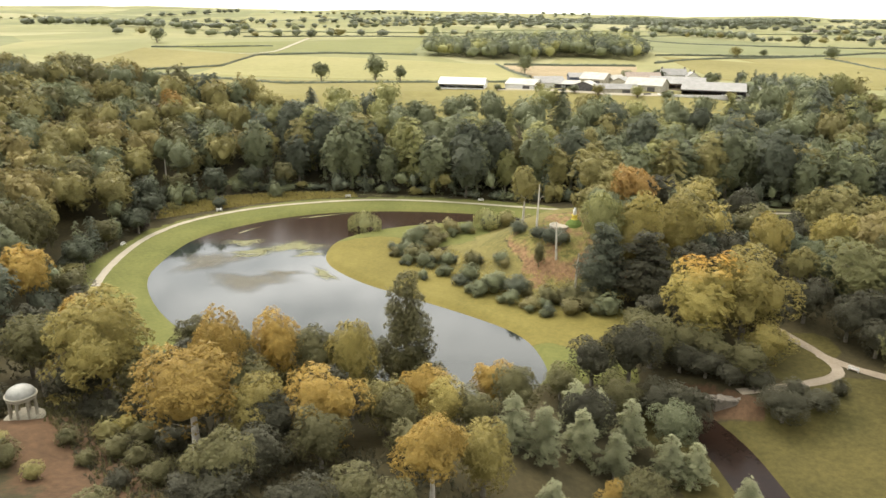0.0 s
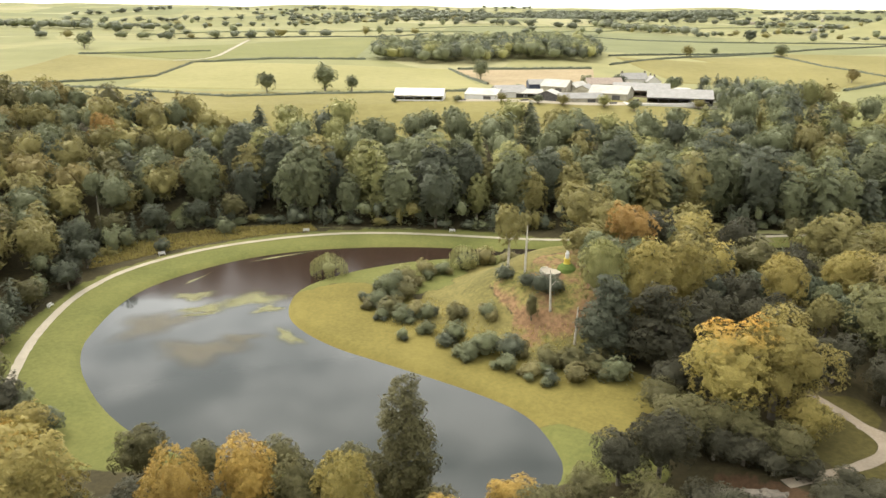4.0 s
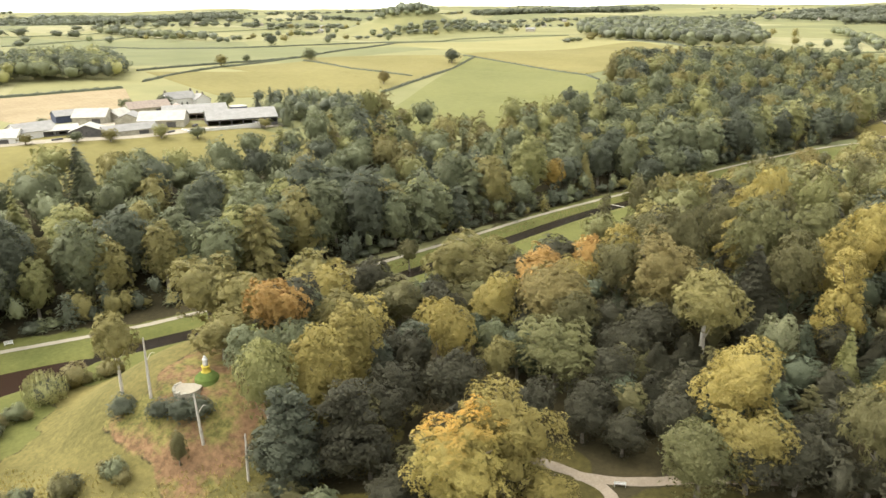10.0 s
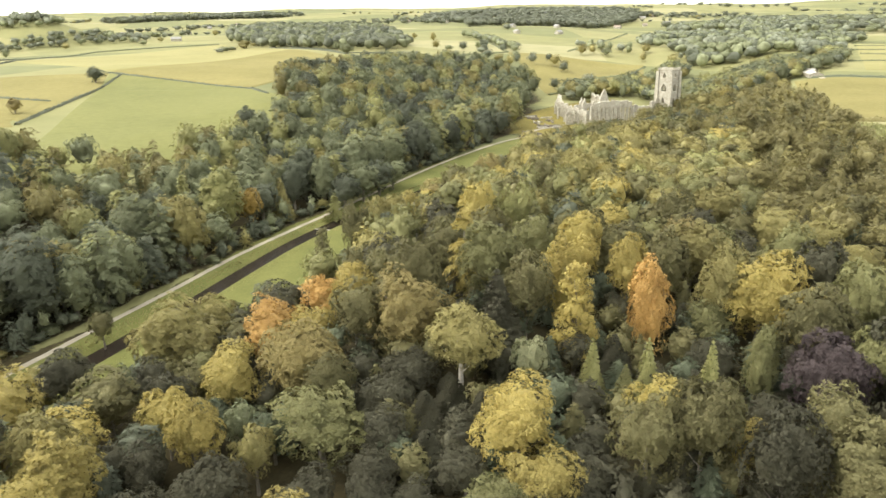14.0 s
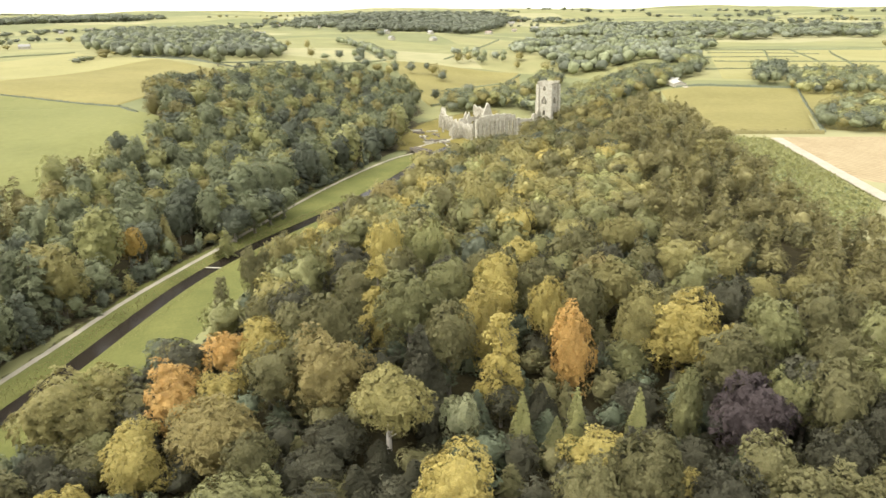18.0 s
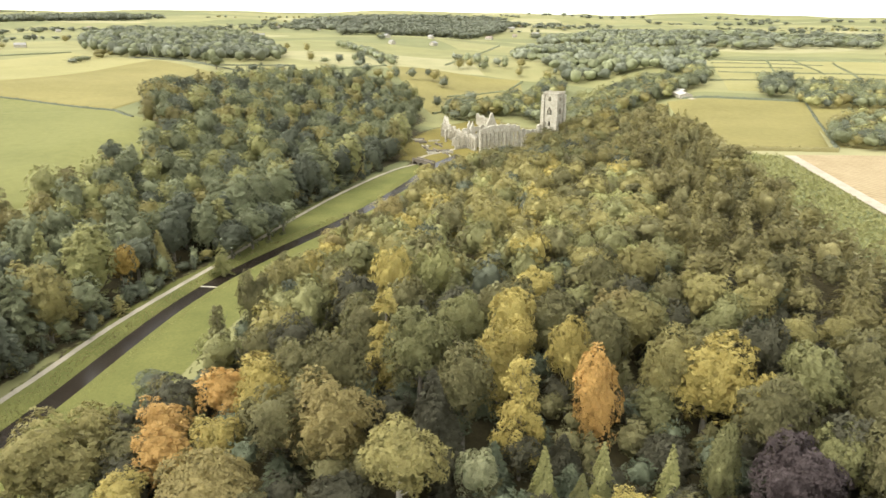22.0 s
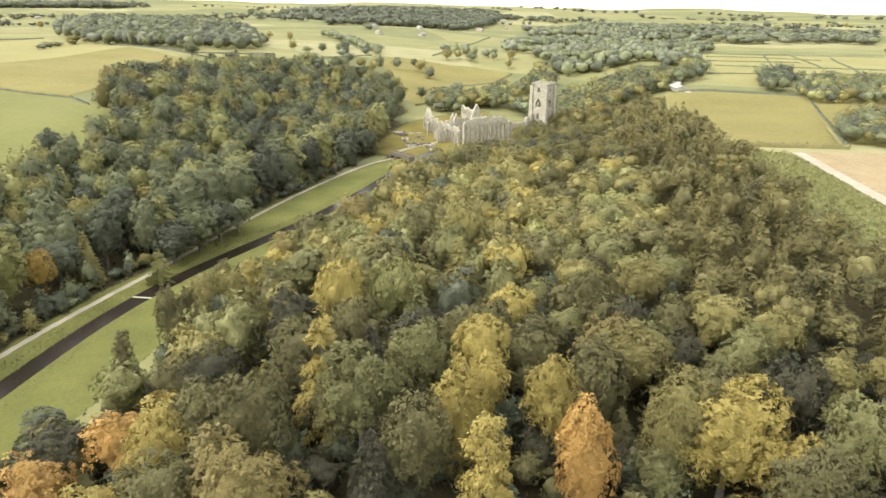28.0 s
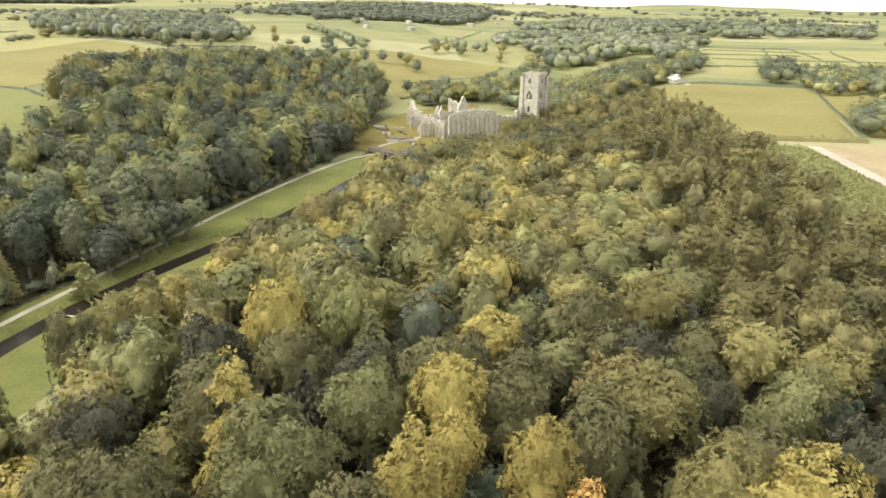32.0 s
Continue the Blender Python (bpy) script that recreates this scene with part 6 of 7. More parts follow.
for x, y, r, tone in ((-117, 208, 3.2, "purple"), (-133, 235, 3.5, "dark"), (-104, 238, 2.6, "dark"), (-124, 240, 3.6, "dark"), (-121, 218, 3.0, "dark"), (-84, 136, 3.0, "dark"), (-92, 142, 3.2, "mid"), (-90, 258, 3.4, "mid"), (-58, 272, 3.0, "dark"),
                      (-56, 89, 1.8, "tan"), (-46, 84, 2.4, "yew"), (-52, 80, 2.0, "moss"), (-60, 92, 2.6, "yew"), (-44, 62, 2.2, "moss"), (-62, 72, 2.0, "moss"), (-70, 74, 2.6, "olive"), (-76, 88, 3.0, "yew"), (-38, 80, 2.6, "yew"),
                      (46, 128, 2.6, "yew"), (52, 126, 2.2, "yew"), (60, 127, 1.8, "yew"), (68, 106, 1.0, "moss"), (-59, 80, 1.6, "moss"), (-56, 84, 2.0, "olive"), (-63, 92, 2.2, "yew"), (-51, 86, 2.4, "moss"), (-54, 76, 1.4, "moss"), (-48, 78, 1.8, "moss"), (-66, 76, 1.6, "olive"), (-46, 70, 1.6, "yew"), (-42, 72, 2.0, "moss"), (-57, 70, 1.4, "olive")):
    plant(x, y, r * 1.8, r * 1.05, "shrub", tone, "mid", group="shrubs by the water and on the slope")
# rough grass behind the path, on the slopes and by the canal
def tufts(name, poly, count, size, tone, label):
    """Rough grass: many upright blades in tussocks."""
    r = np.random.default_rng(count)
    xs, ys = [p[0] for p in poly], [p[1] for p in poly]
    x, y = r.uniform(min(xs), max(xs), count * 3), r.uniform(min(ys), max(ys), count * 3)
    ok = np.where(inside(x, y, poly))[0][:count]
    x, y = x[ok], y[ok]
    p = np.stack([x, y, height(x, y) + size * 0.35], 1)
    n = unit(r.normal(size=p.shape) * np.array([1, 1, 0.35]))
    leaves = leaf_sprays(r, p, n, size, 0.4, np.array([0, 0, 1.0]) + r.normal(size=p.shape) * 0.45)
    core = np.array([[x[0], y[0], -3.0], [x[0] + 0.1, y[0], -3.0], [x[0], y[0] + 0.1, -3.0]])
    return tagged(new(name, fast_mesh(name, leaves, core, np.array([[0, 1, 2]]), None, [tone])), label, "grass", kind="stuff")


tufts("rough_grass_bank", [(-118, 220), (-106, 234), (-92, 247), (-76, 256), (-60, 262), (-64, 270), (-90, 264), (-112, 250), (-122, 232)], 11000, 0.5, "tan", "rough tussocky grass and weeds behind the path")
tufts("rough_grass_mound", [(-30, 186), (-6, 172), (16, 160), (30, 170), (14, 180), (-2, 182), (-10, 195), (-20, 205)], 3000, 0.32, "tan", "rough dry grass on the slope of the mound")
tufts("hillside_ferns", [(-80, 96), (-52, 74), (-34, 54), (-20, 58), (-34, 74), (-52, 92), (-70, 108)], 3800, 0.5, "moss", "ferns and brambles over the bare slope")
tufts("hillside_brambles", [(-70, 92), (-46, 66), (-30, 52), (6, 60), (0, 80), (-40, 96)], 3600, 0.6, "yew", "dark brambles beneath the hillside trees")
tufts("canal_verge", [(60, 248), (110, 255), (150, 262.5), (190, 269), (230, 271), (300, 264), (300, 268), (230, 276), (190, 274), (150, 268), (110, 261), (60, 254)], 6500, 0.34, "scrub", "rough grass along the canal edge")
tufts("canal_bank", [(40, 237), (80, 240), (110, 246), (150, 254.5), (190, 261.5), (230, 264), (230, 261.5), (190, 259), (150, 252), (110, 243.5), (80, 237.5), (40, 234.5)], 3200, 0.30, "scrub", "tufts of sedge on the canal bank")


# floating weed: flakes gathered in drifts
def weed(name, drifts, label, mat):
    """Thin films of weed, whole in the middle and thinning out to their edge."""
    verts, faces, cover = [], [], []
    for x, y, rx, ry, turn in drifts:
        b, ca, sa = len(verts), math.cos(turn), math.sin(turn)
        for ring in range(7):
            for k in range(28):
                a, q = 6.283 * k / 28, ring / 6
                q *= 1 + 0.22 * math.sin(3 * a + x) + 0.14 * math.sin(5 * a + y)
                u, v = rx * q * math.cos(a), ry * q * math.sin(a)
                verts.append((x + u * ca - v * sa, y + u * sa + v * ca, 0.012 + 0.003 * (len(cover) // 196)))
                cover.append(1 - ring / 6)
        faces += [(b + r * 28 + k, b + r * 28 + (k + 1) % 28, b + r * 28 + 28 + (k + 1) % 28, b + r * 28 + 28 + k) for r in range(6) for k in range(28)]
    me = mesh_from(name, verts, faces, [mat])
    me.attributes.new("cover", "FLOAT", "POINT").data.foreach_set("value", cover)
    return tagged(new(name, me), label, "pond weed", kind="stuff")


weed("pond_weed", [(-66, 202, 11, 6, 0.35), (-76, 196, 8, 4, 0.5), (-82, 204, 7, 4, 0.2), (-51, 180, 7, 2.6, -0.9), (-60, 196, 5, 3, 0.3), (-86, 216, 6, 0.9, 1.1), (-67, 237, 12, 0.9, 0.55), (-76, 192, 6, 1.2, 0.3)],
     "yellow-green floating weed in soft drifts on the pond", weed_film("floating_pond_weed", (0.120, 0.115, 0.050), (0.215, 0.205, 0.080), 0.80))
weed("pond_weed_bed", [(-69, 172, 13, 8, 0.1), (-62, 179, 7, 3, 0.2), (-85, 186, 12, 9, 0.8)], "brownish bed of weed just at the pond's surface", weed_film("brown_pond_weed", (0.085, 0.074, 0.046), (0.150, 0.130, 0.082), 0.62))

# the outfall: rough stones over a dark arch, and the small weir on the canal
fall = thing("cascade", 35, 124.5, -1.0)
rng = random.Random(12)
for k in range(46):
    bm = bmesh.new()
    r = rng.uniform(0.3, 0.8)
    bmesh.ops.create_icosphere(bm, subdivisions=1, radius=r)
    for v in bm.verts:
        v.co = Vector((v.co.x * 1.3, v.co.y, v.co.z * 0.8)) * rng.uniform(0.8, 1.2)
    bmesh.ops.translate(bm, verts=bm.verts[:], vec=(rng.uniform(-7, 8), rng.uniform(-0.8, 1.4) - 0.02 * k, rng.uniform(-0.6, 1.5)))
    part("rock", bm, STONE_DARK, fall)
bm = bmesh.new()
box(bm, -3.6, 0, -1.6, 3.2, 2.0, 3.0, 0, 0.2)
part("pier", bm, STONE_DARK, fall)
bm = bmesh.new()
box(bm, 4.4, 0, -1.6, 4.2, 2.0, 3.0, 0, 0.2)
part("pier", bm, STONE_DARK, fall)
bm = bmesh.new()
box(bm, 0.2, 0.2, 0.5, 5.6, 1.8, 0.9, 0, 0.25)
part("lintel", bm, STONE_DARK, fall)
tagged(fall, "rough stone outfall with a dark opening over the stream", "cascade")
weir = thing("weir", 206, 267.5, 0.0, 0.2)
for k in range(4):
    bm = bmesh.new()
    box(bm, -0.3 + 0.5 * k, 0, -0.3, 0.5, 6.6, 0.42 - 0.06 * k, 0, 0.04)
    part("sill", bm, WHITE_PAINT if k == 2 else STONE, weir)
tagged(weir, "low pale stone weir across the canal", "weir")

# ---- the farm on the plateau ----
def barn(x, y, long, deep, eaves, ridge, turn, roof, wall, label, open_side=False, category="barn"):
    """A shed with gable ends: ridge along its own x axis; the long front faces its own -y."""
    b = thing(category, x, y, None, turn)
    b.location.z -= 0.2
    l, d = long / 2, deep / 2
    t = 0.25
    for sy in (-1, 1):
        bm = bmesh.new()
        if open_side and sy < 0:
            n = max(3, int(long / 5))
            for k in range(n + 1):
                box(bm, -l + 0.2 + (long - 0.4) * k / n, -d + t / 2, 0, 0.35, t, eaves)
            box(bm, 0, -d + t / 2, eaves - 0.7, long - 0.02, t - 0.02, 0.6)
            box(bm, 0, -d + t / 2, 0, long - 0.02, t - 0.02, 1.1)
        else:
            box(bm, 0, sy * (d - t / 2), 0, long, t, eaves)
        long_wall = part("long_wall", bm, wall, b)
        if sy < 0:
            front = long_wall
    for sx in (-1, 1):
        bm = bmesh.new()
        x0, x1 = sx * l, sx * (l - t)
        pts = [(-d, 0), (d, 0), (d, eaves), (0, ridge - 0.12), (-d, eaves)]
        a = [bm.verts.new((x0, py, pz)) for py, pz in pts]
        c = [bm.verts.new((x1, py, pz)) for py, pz in pts]
        bm.faces.new(a)
        bm.faces.new(c[::-1])
        for k in range(5):
            bm.faces.new((a[k], a[(k + 1) % 5], c[(k + 1) % 5], c[k]))
        bmesh.ops.recalc_face_normals(bm, faces=bm.faces[:])
        part("gable_wall", bm, wall, b)
    rise = ridge - eaves
    for sy in (-1, 1):
        bm = bmesh.new()
        lo, hi = [], []
        for zt in (0.0, 0.14):
            lo.append([bm.verts.new((sx * (l + 0.4), sy * (d + 0.5), eaves - rise * 0.5 / d + zt)) for sx in (-1, 1)])
            hi.append([bm.verts.new((sx * (l + 0.4), 0, ridge + zt)) for sx in (-1, 1)])
        for q in (0, 1):
            bm.faces.new((lo[q][0], lo[q][1], hi[q][1], hi[q][0]))
        bm.faces.new((lo[0][0], lo[0][1], lo[1][1], lo[1][0]))
        for k in (0, 1):
            bm.faces.new((lo[0][k], hi[0][k], hi[1][k], lo[1][k]))
        bmesh.ops.recalc_face_normals(bm, faces=bm.faces[:])
        part("roof_slope", bm, roof, b)
    if category in ("farmhouse", "house"):
        for k in range(max(2, int(long / 3.5))):
            for z in (0.9, 3.4)[:2 if eaves > 5 else 1]:
                bm = bmesh.new()
                box(bm, -l + 1.4 + k * 3.1, -d - 0.02, z + 0.2, 1.0, 0.1, 1.3)
                part("window", bm, SHADE_BOARD, front, "dark sash window")
        for sx in (-1, 1):
            bm = bmesh.new()
            box(bm, sx * (l - 0.6), 0, ridge - 0.6, 0.9, 0.7, 1.9, 0, 0.04)
            part("chimney", bm, STONE_DARK, b)
    elif not open_side:
        bm = bmesh.new()
        box(bm, long * 0.22, -d - 0.03, 0.2, min(4.0, long * 0.25), 0.12, eaves * 0.7)
        part("door", bm, SHADE_BOARD, front, "dark sliding door")
    return tagged(b, label, category, "farm buildings")


barn(-33.5, 411, 25, 13.4, 3.4, 6.1, -0.08, WHITE_PAINT, WHITE_PAINT, "long white farm shed with an open dark front", True, "farm_shed")
barn(0, 415, 17, 14.6, 2.9, 5.3, -0.35, TIN, WHITE_PAINT, "low pale-roofed cattle shed with cream walls", False, "farm_shed")
barn(13, 421, 16, 14.6, 3.5, 6.3, 0.28, SLATE, WHITE_PAINT, "stone barn with a grey roof and cream walls")
barn(24, 419, 13, 11, 2.9, 4.6, -0.1, TIN, SHADE_BOARD, "low shed with a pale roof and dark open front", True, "farm_shed")
barn(33, 408, 10, 13.4, 3, 5.5, 1.2, TIN, SHADE_BOARD, "small dark shed with a pale roof seen from its gable", False, "farm_shed")
barn(34, 464, 15, 9.8, 3.6, 5.7, 0.1, SLATE, BLUE_SHEET, "dark blue clad farm shed", False, "farm_shed")
barn(42, 449, 15, 13.4, 3.8, 7, -0.5, TIN, STONE, "big pale-roofed barn in the yard")
barn(53, 452, 11, 9.8, 3.2, 5.7, 0.7, TIN, STONE, "stone barn with a pale sheet roof")
barn(55, 432, 12, 11, 3.4, 5.9, 1.15, SLATE, STONE, "small stone barn with a grey roof")
barn(48, 403, 22, 8.5, 2.7, 4.8, 0.12, SLATE, STONE, "long low stone byre with a grey roof")
barn(67, 420, 20, 15.9, 3.7, 7, -0.42, TIN, STONE, "wide cream-roofed barn in the yard")
barn(72, 473, 21, 11, 3.7, 6.6, 0.1, RED_ROOF, STONE, "old stone barn with a brown tiled roof")
barn(84, 460, 10, 8.5, 3.2, 5.5, 1.4, RED_ROOF, STONE, "old brown-roofed stone outhouse", False, "outhouse")
barn(95, 498, 16, 9.8, 4.6, 7.9, 0.15, SLATE, WHITE_PAINT, "white farmhouse with a grey roof and chimneys", False, "farmhouse")
barn(106, 494, 9, 8.5, 4, 6.8, 1.65, SLATE, WHITE_PAINT, "white gabled farmhouse wing with chimneys", False, "farmhouse")
barn(87, 440, 30, 18.3, 4, 7, -0.22, SLATE, RED_ROOF, "wide cattle barn with a grey roof and brown sides", True)
barn(101, 414, 32, 20.7, 3.7, 7, -0.22, SLATE, SHADE_BOARD, "wide grey-roofed cattle barn with an open front", True)
barn(122, 428, 14, 9, 3.8, 5.6, 0.5, TIN, WHITE_PAINT, "small pale shed at the end of the yard", False, "farm_shed")
clamp = thing("silage_wall", 88, 397, None, 0.1)
for dx, dy, sx, sy in ((0, 0, 34, 0.4), (-17, 4, 0.4, 8), (17, 4, 0.4, 8)):
    bm = bmesh.new()
    box(bm, dx, dy, -1.0, sx, sy, 2.8, 0, 0.05)
    part("wall_panel", bm, WHITE_PAINT, clamp)
tagged(clamp, "low pale concrete yard wall before the barn", "wall")
silo = thing("slurry_tank", 112, 448)
bm = bmesh.new()
lathe(bm, [(4.5, -0.3), (4.5, 4.2), (4.4, 4.3), (4.3, 3.6)], 28)
part("tank_wall", bm, BLUE_SHEET, silo)
bm = bmesh.new()
lathe(bm, [(4.62, 4.1), (4.62, 4.35)], 28)
part("rim", bm, TIN, silo)
tagged(silo, "round dark blue steel slurry tank behind the barn", "tank")
for k, (x, y) in enumerate(((-12, 404), (20, 403), (64, 398), (78, 410))):
    stack = thing("bale_stack", x, y, None, 0.3 * k)
    for i in range(3):
        bm = bmesh.new()
        box(bm, 1.5 * (i - 1), 0, -0.1, 1.4, 1.3, 1.3, 0, 0.15)
        part("bale", bm, SHADE_BOARD, stack)
    tagged(stack, "row of dark wrapped bales in the farmyard", "bales", "bale stacks")
ribbon("farm_yard", [(-14, 405), (10, 404), (30, 399), (55, 396), (80, 402), (118, 402)], 9, 0.5, GRAVEL, "pale concrete farmyard", "yard", gap=3)

ribbon("farm_yard_upper", [(20, 432), (45, 434), (70, 440), (95, 462), (100, 486)], 12, 0.5, GRAVEL, "pale concrete yard between the barns", "yard", gap=3)
# bushes and young trees about the yard
for x, y, tall, wide, tone in ((-14, 398, 4, 2.6, "mid"), (8, 399, 5, 3, "olive"), (26, 394, 5, 3.2, "mid"), (38, 391, 6, 3.6, "olive"), (58, 390, 7, 4, "light"), (72, 386, 6, 3.4, "mid"), (112, 470, 9, 4.5, "mid"), (84, 486, 8, 4.5, "dark"),
                               (64, 486, 7, 4, "mid"), (118, 484, 8, 4.5, "dark"), (20, 446, 5, 3, "mid"), (130, 410, 7, 4, "mid"), (106, 396, 5, 3, "olive"), (-46, 400, 3, 2, "mid")):
    plant(x, y, tall, wide, "broad", tone, "mid", label=f"{TONES[tone]} bushy tree beside the farmyard", group="trees round the farm")

# ---- the abbey ruin ----
def lancet_wall(parent, p0, p1, base, tall, thick, bays, sill, spring, share, name="wall", ragged=1.5, seed=1, crest=None):
    """A ruined wall between two points with a pointed window in each bay; its top is broken."""
    rng = random.Random(seed)
    ax, ay = p0
    bx, by = p1
    ln = math.hypot(bx - ax, by - ay)
    turn = math.atan2(by - ay, bx - ax)
    m = Matrix.Translation((ax, ay, base)) @ Matrix.Rotation(turn, 4, "Z")
    w = ln / bays
    for k in range(bays):
        top = tall * (crest[k] if crest else 1.0) + rng.uniform(-ragged, ragged * 0.3)
        x0, x1 = k * w, (k + 1) * w
        o0, o1 = x0 + w * (1 - share) / 2, x1 - w * (1 - share) / 2
        cxm, half = (o0 + o1) / 2, (o1 - o0) / 2
        head = min(spring + half * 1.7, top - 0.4)
        arch = [(o0, spring), (cxm - half * 0.72, spring + (head - spring) * 0.55), (cxm, head), (cxm + half * 0.72, spring + (head - spring) * 0.55), (o1, spring)]
        outlines = [[(x0, -1.5), (o0, -1.5), (o0, spring), (o0, top - rng.uniform(0, ragged)), (x0, top - rng.uniform(0, ragged))],
                    [(o1, -1.5), (x1, -1.5), (x1, top - rng.uniform(0, ragged)), (o1, top - rng.uniform(0, ragged * 0.6))],
                    [(o0, -1.5), (o1, -1.5), (o1, sill), (o0, sill)]]
        if top > head + 0.3:
            outlines.append([arch[0], arch[1], arch[2], (cxm, top), (o0, top - 0.2)])
            outlines.append([arch[2], arch[3], arch[4], (o1, top - 0.3), (cxm, top)])
        bm = bmesh.new()
        for line in outlines:
            f = [bm.verts.new(m @ Vector((px, -thick / 2, pz))) for px, pz in line]
            g = [bm.verts.new(m @ Vector((px, thick / 2, pz))) for px, pz in line]
            bm.faces.new(f)
            bm.faces.new(g[::-1])
            for i in range(len(line)):
                j = (i + 1) % len(line)
                bm.faces.new((f[j], f[i], g[i], g[j]))
        # a stepped buttress between bays
        for zb, out, ht in ((-1.5, 1.1, top * 0.55 + 1.5), (top * 0.55, 0.7, top * 0.3)):
            vs = box(bm, 0, 0, 0, min(0.9, w * 0.22), out, ht)
            bmesh.ops.transform(bm, matrix=m @ Matrix.Translation((x0, -thick / 2 - out / 2 + 0.02, zb)), verts=vs)
        bmesh.ops.recalc_face_normals(bm, faces=bm.faces[:])
        part(name, bm, STONE, parent)


ruin = new("abbey_ruin")
g0 = 1.0
lancet_wall(ruin, (480, 251), (503, 229), g0, 17.5, 1.5, 10, 2.0, 11.5, 0.40, "east_bay", 0.9, 1, [0.90, 0.96, 0.98, 1, 1.03, 1.04, 1.02, 1, 0.96, 0.92])
lancet_wall(ruin, (533, 296), (482, 254), g0, 10.5, 1.4, 17, 1.6, 5.8, 0.34, "range_bay", 1.5, 2)
lancet_wall(ruin, (503, 228), (531, 217), g0, 14.5, 1.5, 6, 4.0, 8.0, 0.36, "transept_bay", 1.2, 3, [1, 0.92, 0.8, 0.86, 1.0, 1.2])
lancet_wall(ruin, (500, 270), (533, 243), g0, 13, 1.4, 9, 3.5, 8.0, 0.40, "nave_bay", 1.6, 4)
lancet_wall(ruin, (528, 250), (600, 290), g0, 10, 1.4, 12, 3.0, 6.4, 0.5, "nave_arcade", 2.0, 5)
lancet_wall(ruin, (484, 270), (514, 246), g0, 9, 1.2, 8, 2.5, 5.6, 0.6, "choir_bay", 2.6, 6)


def gable(x, y, turn, wide, eaves, peak):
    bm = bmesh.new()
    pts = [(-wide / 2, -1), (wide / 2, -1), (wide / 2, eaves), (wide * 0.12, peak - 1.2), (0, peak), (-wide * 0.12, peak - 1.4), (-wide / 2, eaves + 0.6)]
    m = Matrix.Translation((x, y, g0)) @ Matrix.Rotation(turn, 4, "Z")
    f = [bm.verts.new(m @ Vector((px, -0.8, pz))) for px, pz in pts]
    g = [bm.verts.new(m @ Vector((px, 0.8, pz))) for px, pz in pts]
    bm.faces.new(f)
    bm.faces.new(g[::-1])
    for i in range(len(pts)):
        j = (i + 1) % len(pts)
        bm.faces.new((f[j], f[i], g[i], g[j]))
    bmesh.ops.recalc_face_normals(bm, faces=bm.faces[:])
    part("gable", bm, STONE, ruin)


gable(512, 252, -0.7, 8, 14, 22.5)
gable(505, 264, -0.7, 3, 12, 16.5)
gable(510, 268, -0.7, 3, 12, 16)
gable(530, 292, 0.57, 9, 9, 15)
gable(548, 300, 0.57, 8, 8, 13)
rng = random.Random(20)
for k in range(16):
    bm = bmesh.new()
    x, y = 494 + rng.uniform(0, 36), 268 + rng.uniform(-14, 18)
    box(bm, x, y, g0 - 1, rng.uniform(1.2, 2.2), rng.uniform(1.2, 2.4), rng.uniform(4, 10), rng.uniform(0, 1.5), 0.15)
    part("broken_pier", bm, STONE, ruin)
for k in range(26):
    u = rng.random()
    x, y, z = (480 + 23 * u, 251 - 22 * u, 16.0) if k < 18 else (533 - 51 * u, 296 - 42 * u, 10.2)
    bm = bmesh.new()
    w = rng.uniform(0.5, 1.1)
    box(bm, x, y, g0 + z - 2.0, w, w, rng.uniform(2.0, 3.2), rng.uniform(0, 1.5), 0.06)
    part("pinnacle", bm, STONE, ruin)
tagged(ruin, "roofless pale stone abbey ruin with tall lancet windows", "ruin")

# the great tower
tower = thing("abbey_tower", 534, 212, 1.0, -0.36)
TW, TH = 10.8, 35.5
storeys = [(-1.5, 11.0, 2.4, 6.5), (11.0, 18.5, 12.5, 16.0), (18.5, 28.5, 20.5, 25.0), (28.5, TH, 30.2, 33.0)]
for side in range(4):
    for k, (z0, z1, s0, s1) in enumerate(storeys):
        half = (1.4, 1.0, 2.1, 1.2)[k]
        bm = bmesh.new()
        h = TW / 2
        for line in ([(-h, z0), (-half, z0), (-half, z1), (-h, z1)], [(half, z0), (h, z0), (h, z1), (half, z1)], [(-half, z0), (half, z0), (half, s0), (-half, s0)],
                     [(-half, s1 - half), (0, s1 + half * 0.6), (0, z1), (-half, z1)], [(0, s1 + half * 0.6), (half, s1 - half), (half, z1), (0, z1)]):
            f = [bm.verts.new((px, -h, pz)) for px, pz in line]
            g = [bm.verts.new((px, -h + 1.6, pz)) for px, pz in line]
            bm.faces.new(f)
            bm.faces.new(g[::-1])
            for i in range(len(line)):
                j = (i + 1) % len(line)
                bm.faces.new((f[j], f[i], g[i], g[j]))
        bmesh.ops.recalc_face_normals(bm, faces=bm.faces[:])
        bmesh.ops.rotate(bm, verts=bm.verts[:], cent=(0, 0, 0), matrix=Matrix.Rotation(side * math.pi / 2, 3, "Z"))
        face = part("storey_face", bm, STONE, tower)
        bm = bmesh.new()
        box(bm, 0, -h - 0.12, z1 - 0.3, TW + 0.5, 0.5, 0.4)
        bmesh.ops.rotate(bm, verts=bm.verts[:], cent=(0, 0, 0), matrix=Matrix.Rotation(side * math.pi / 2, 3, "Z"))
        part("string_course", bm, STONE, face)
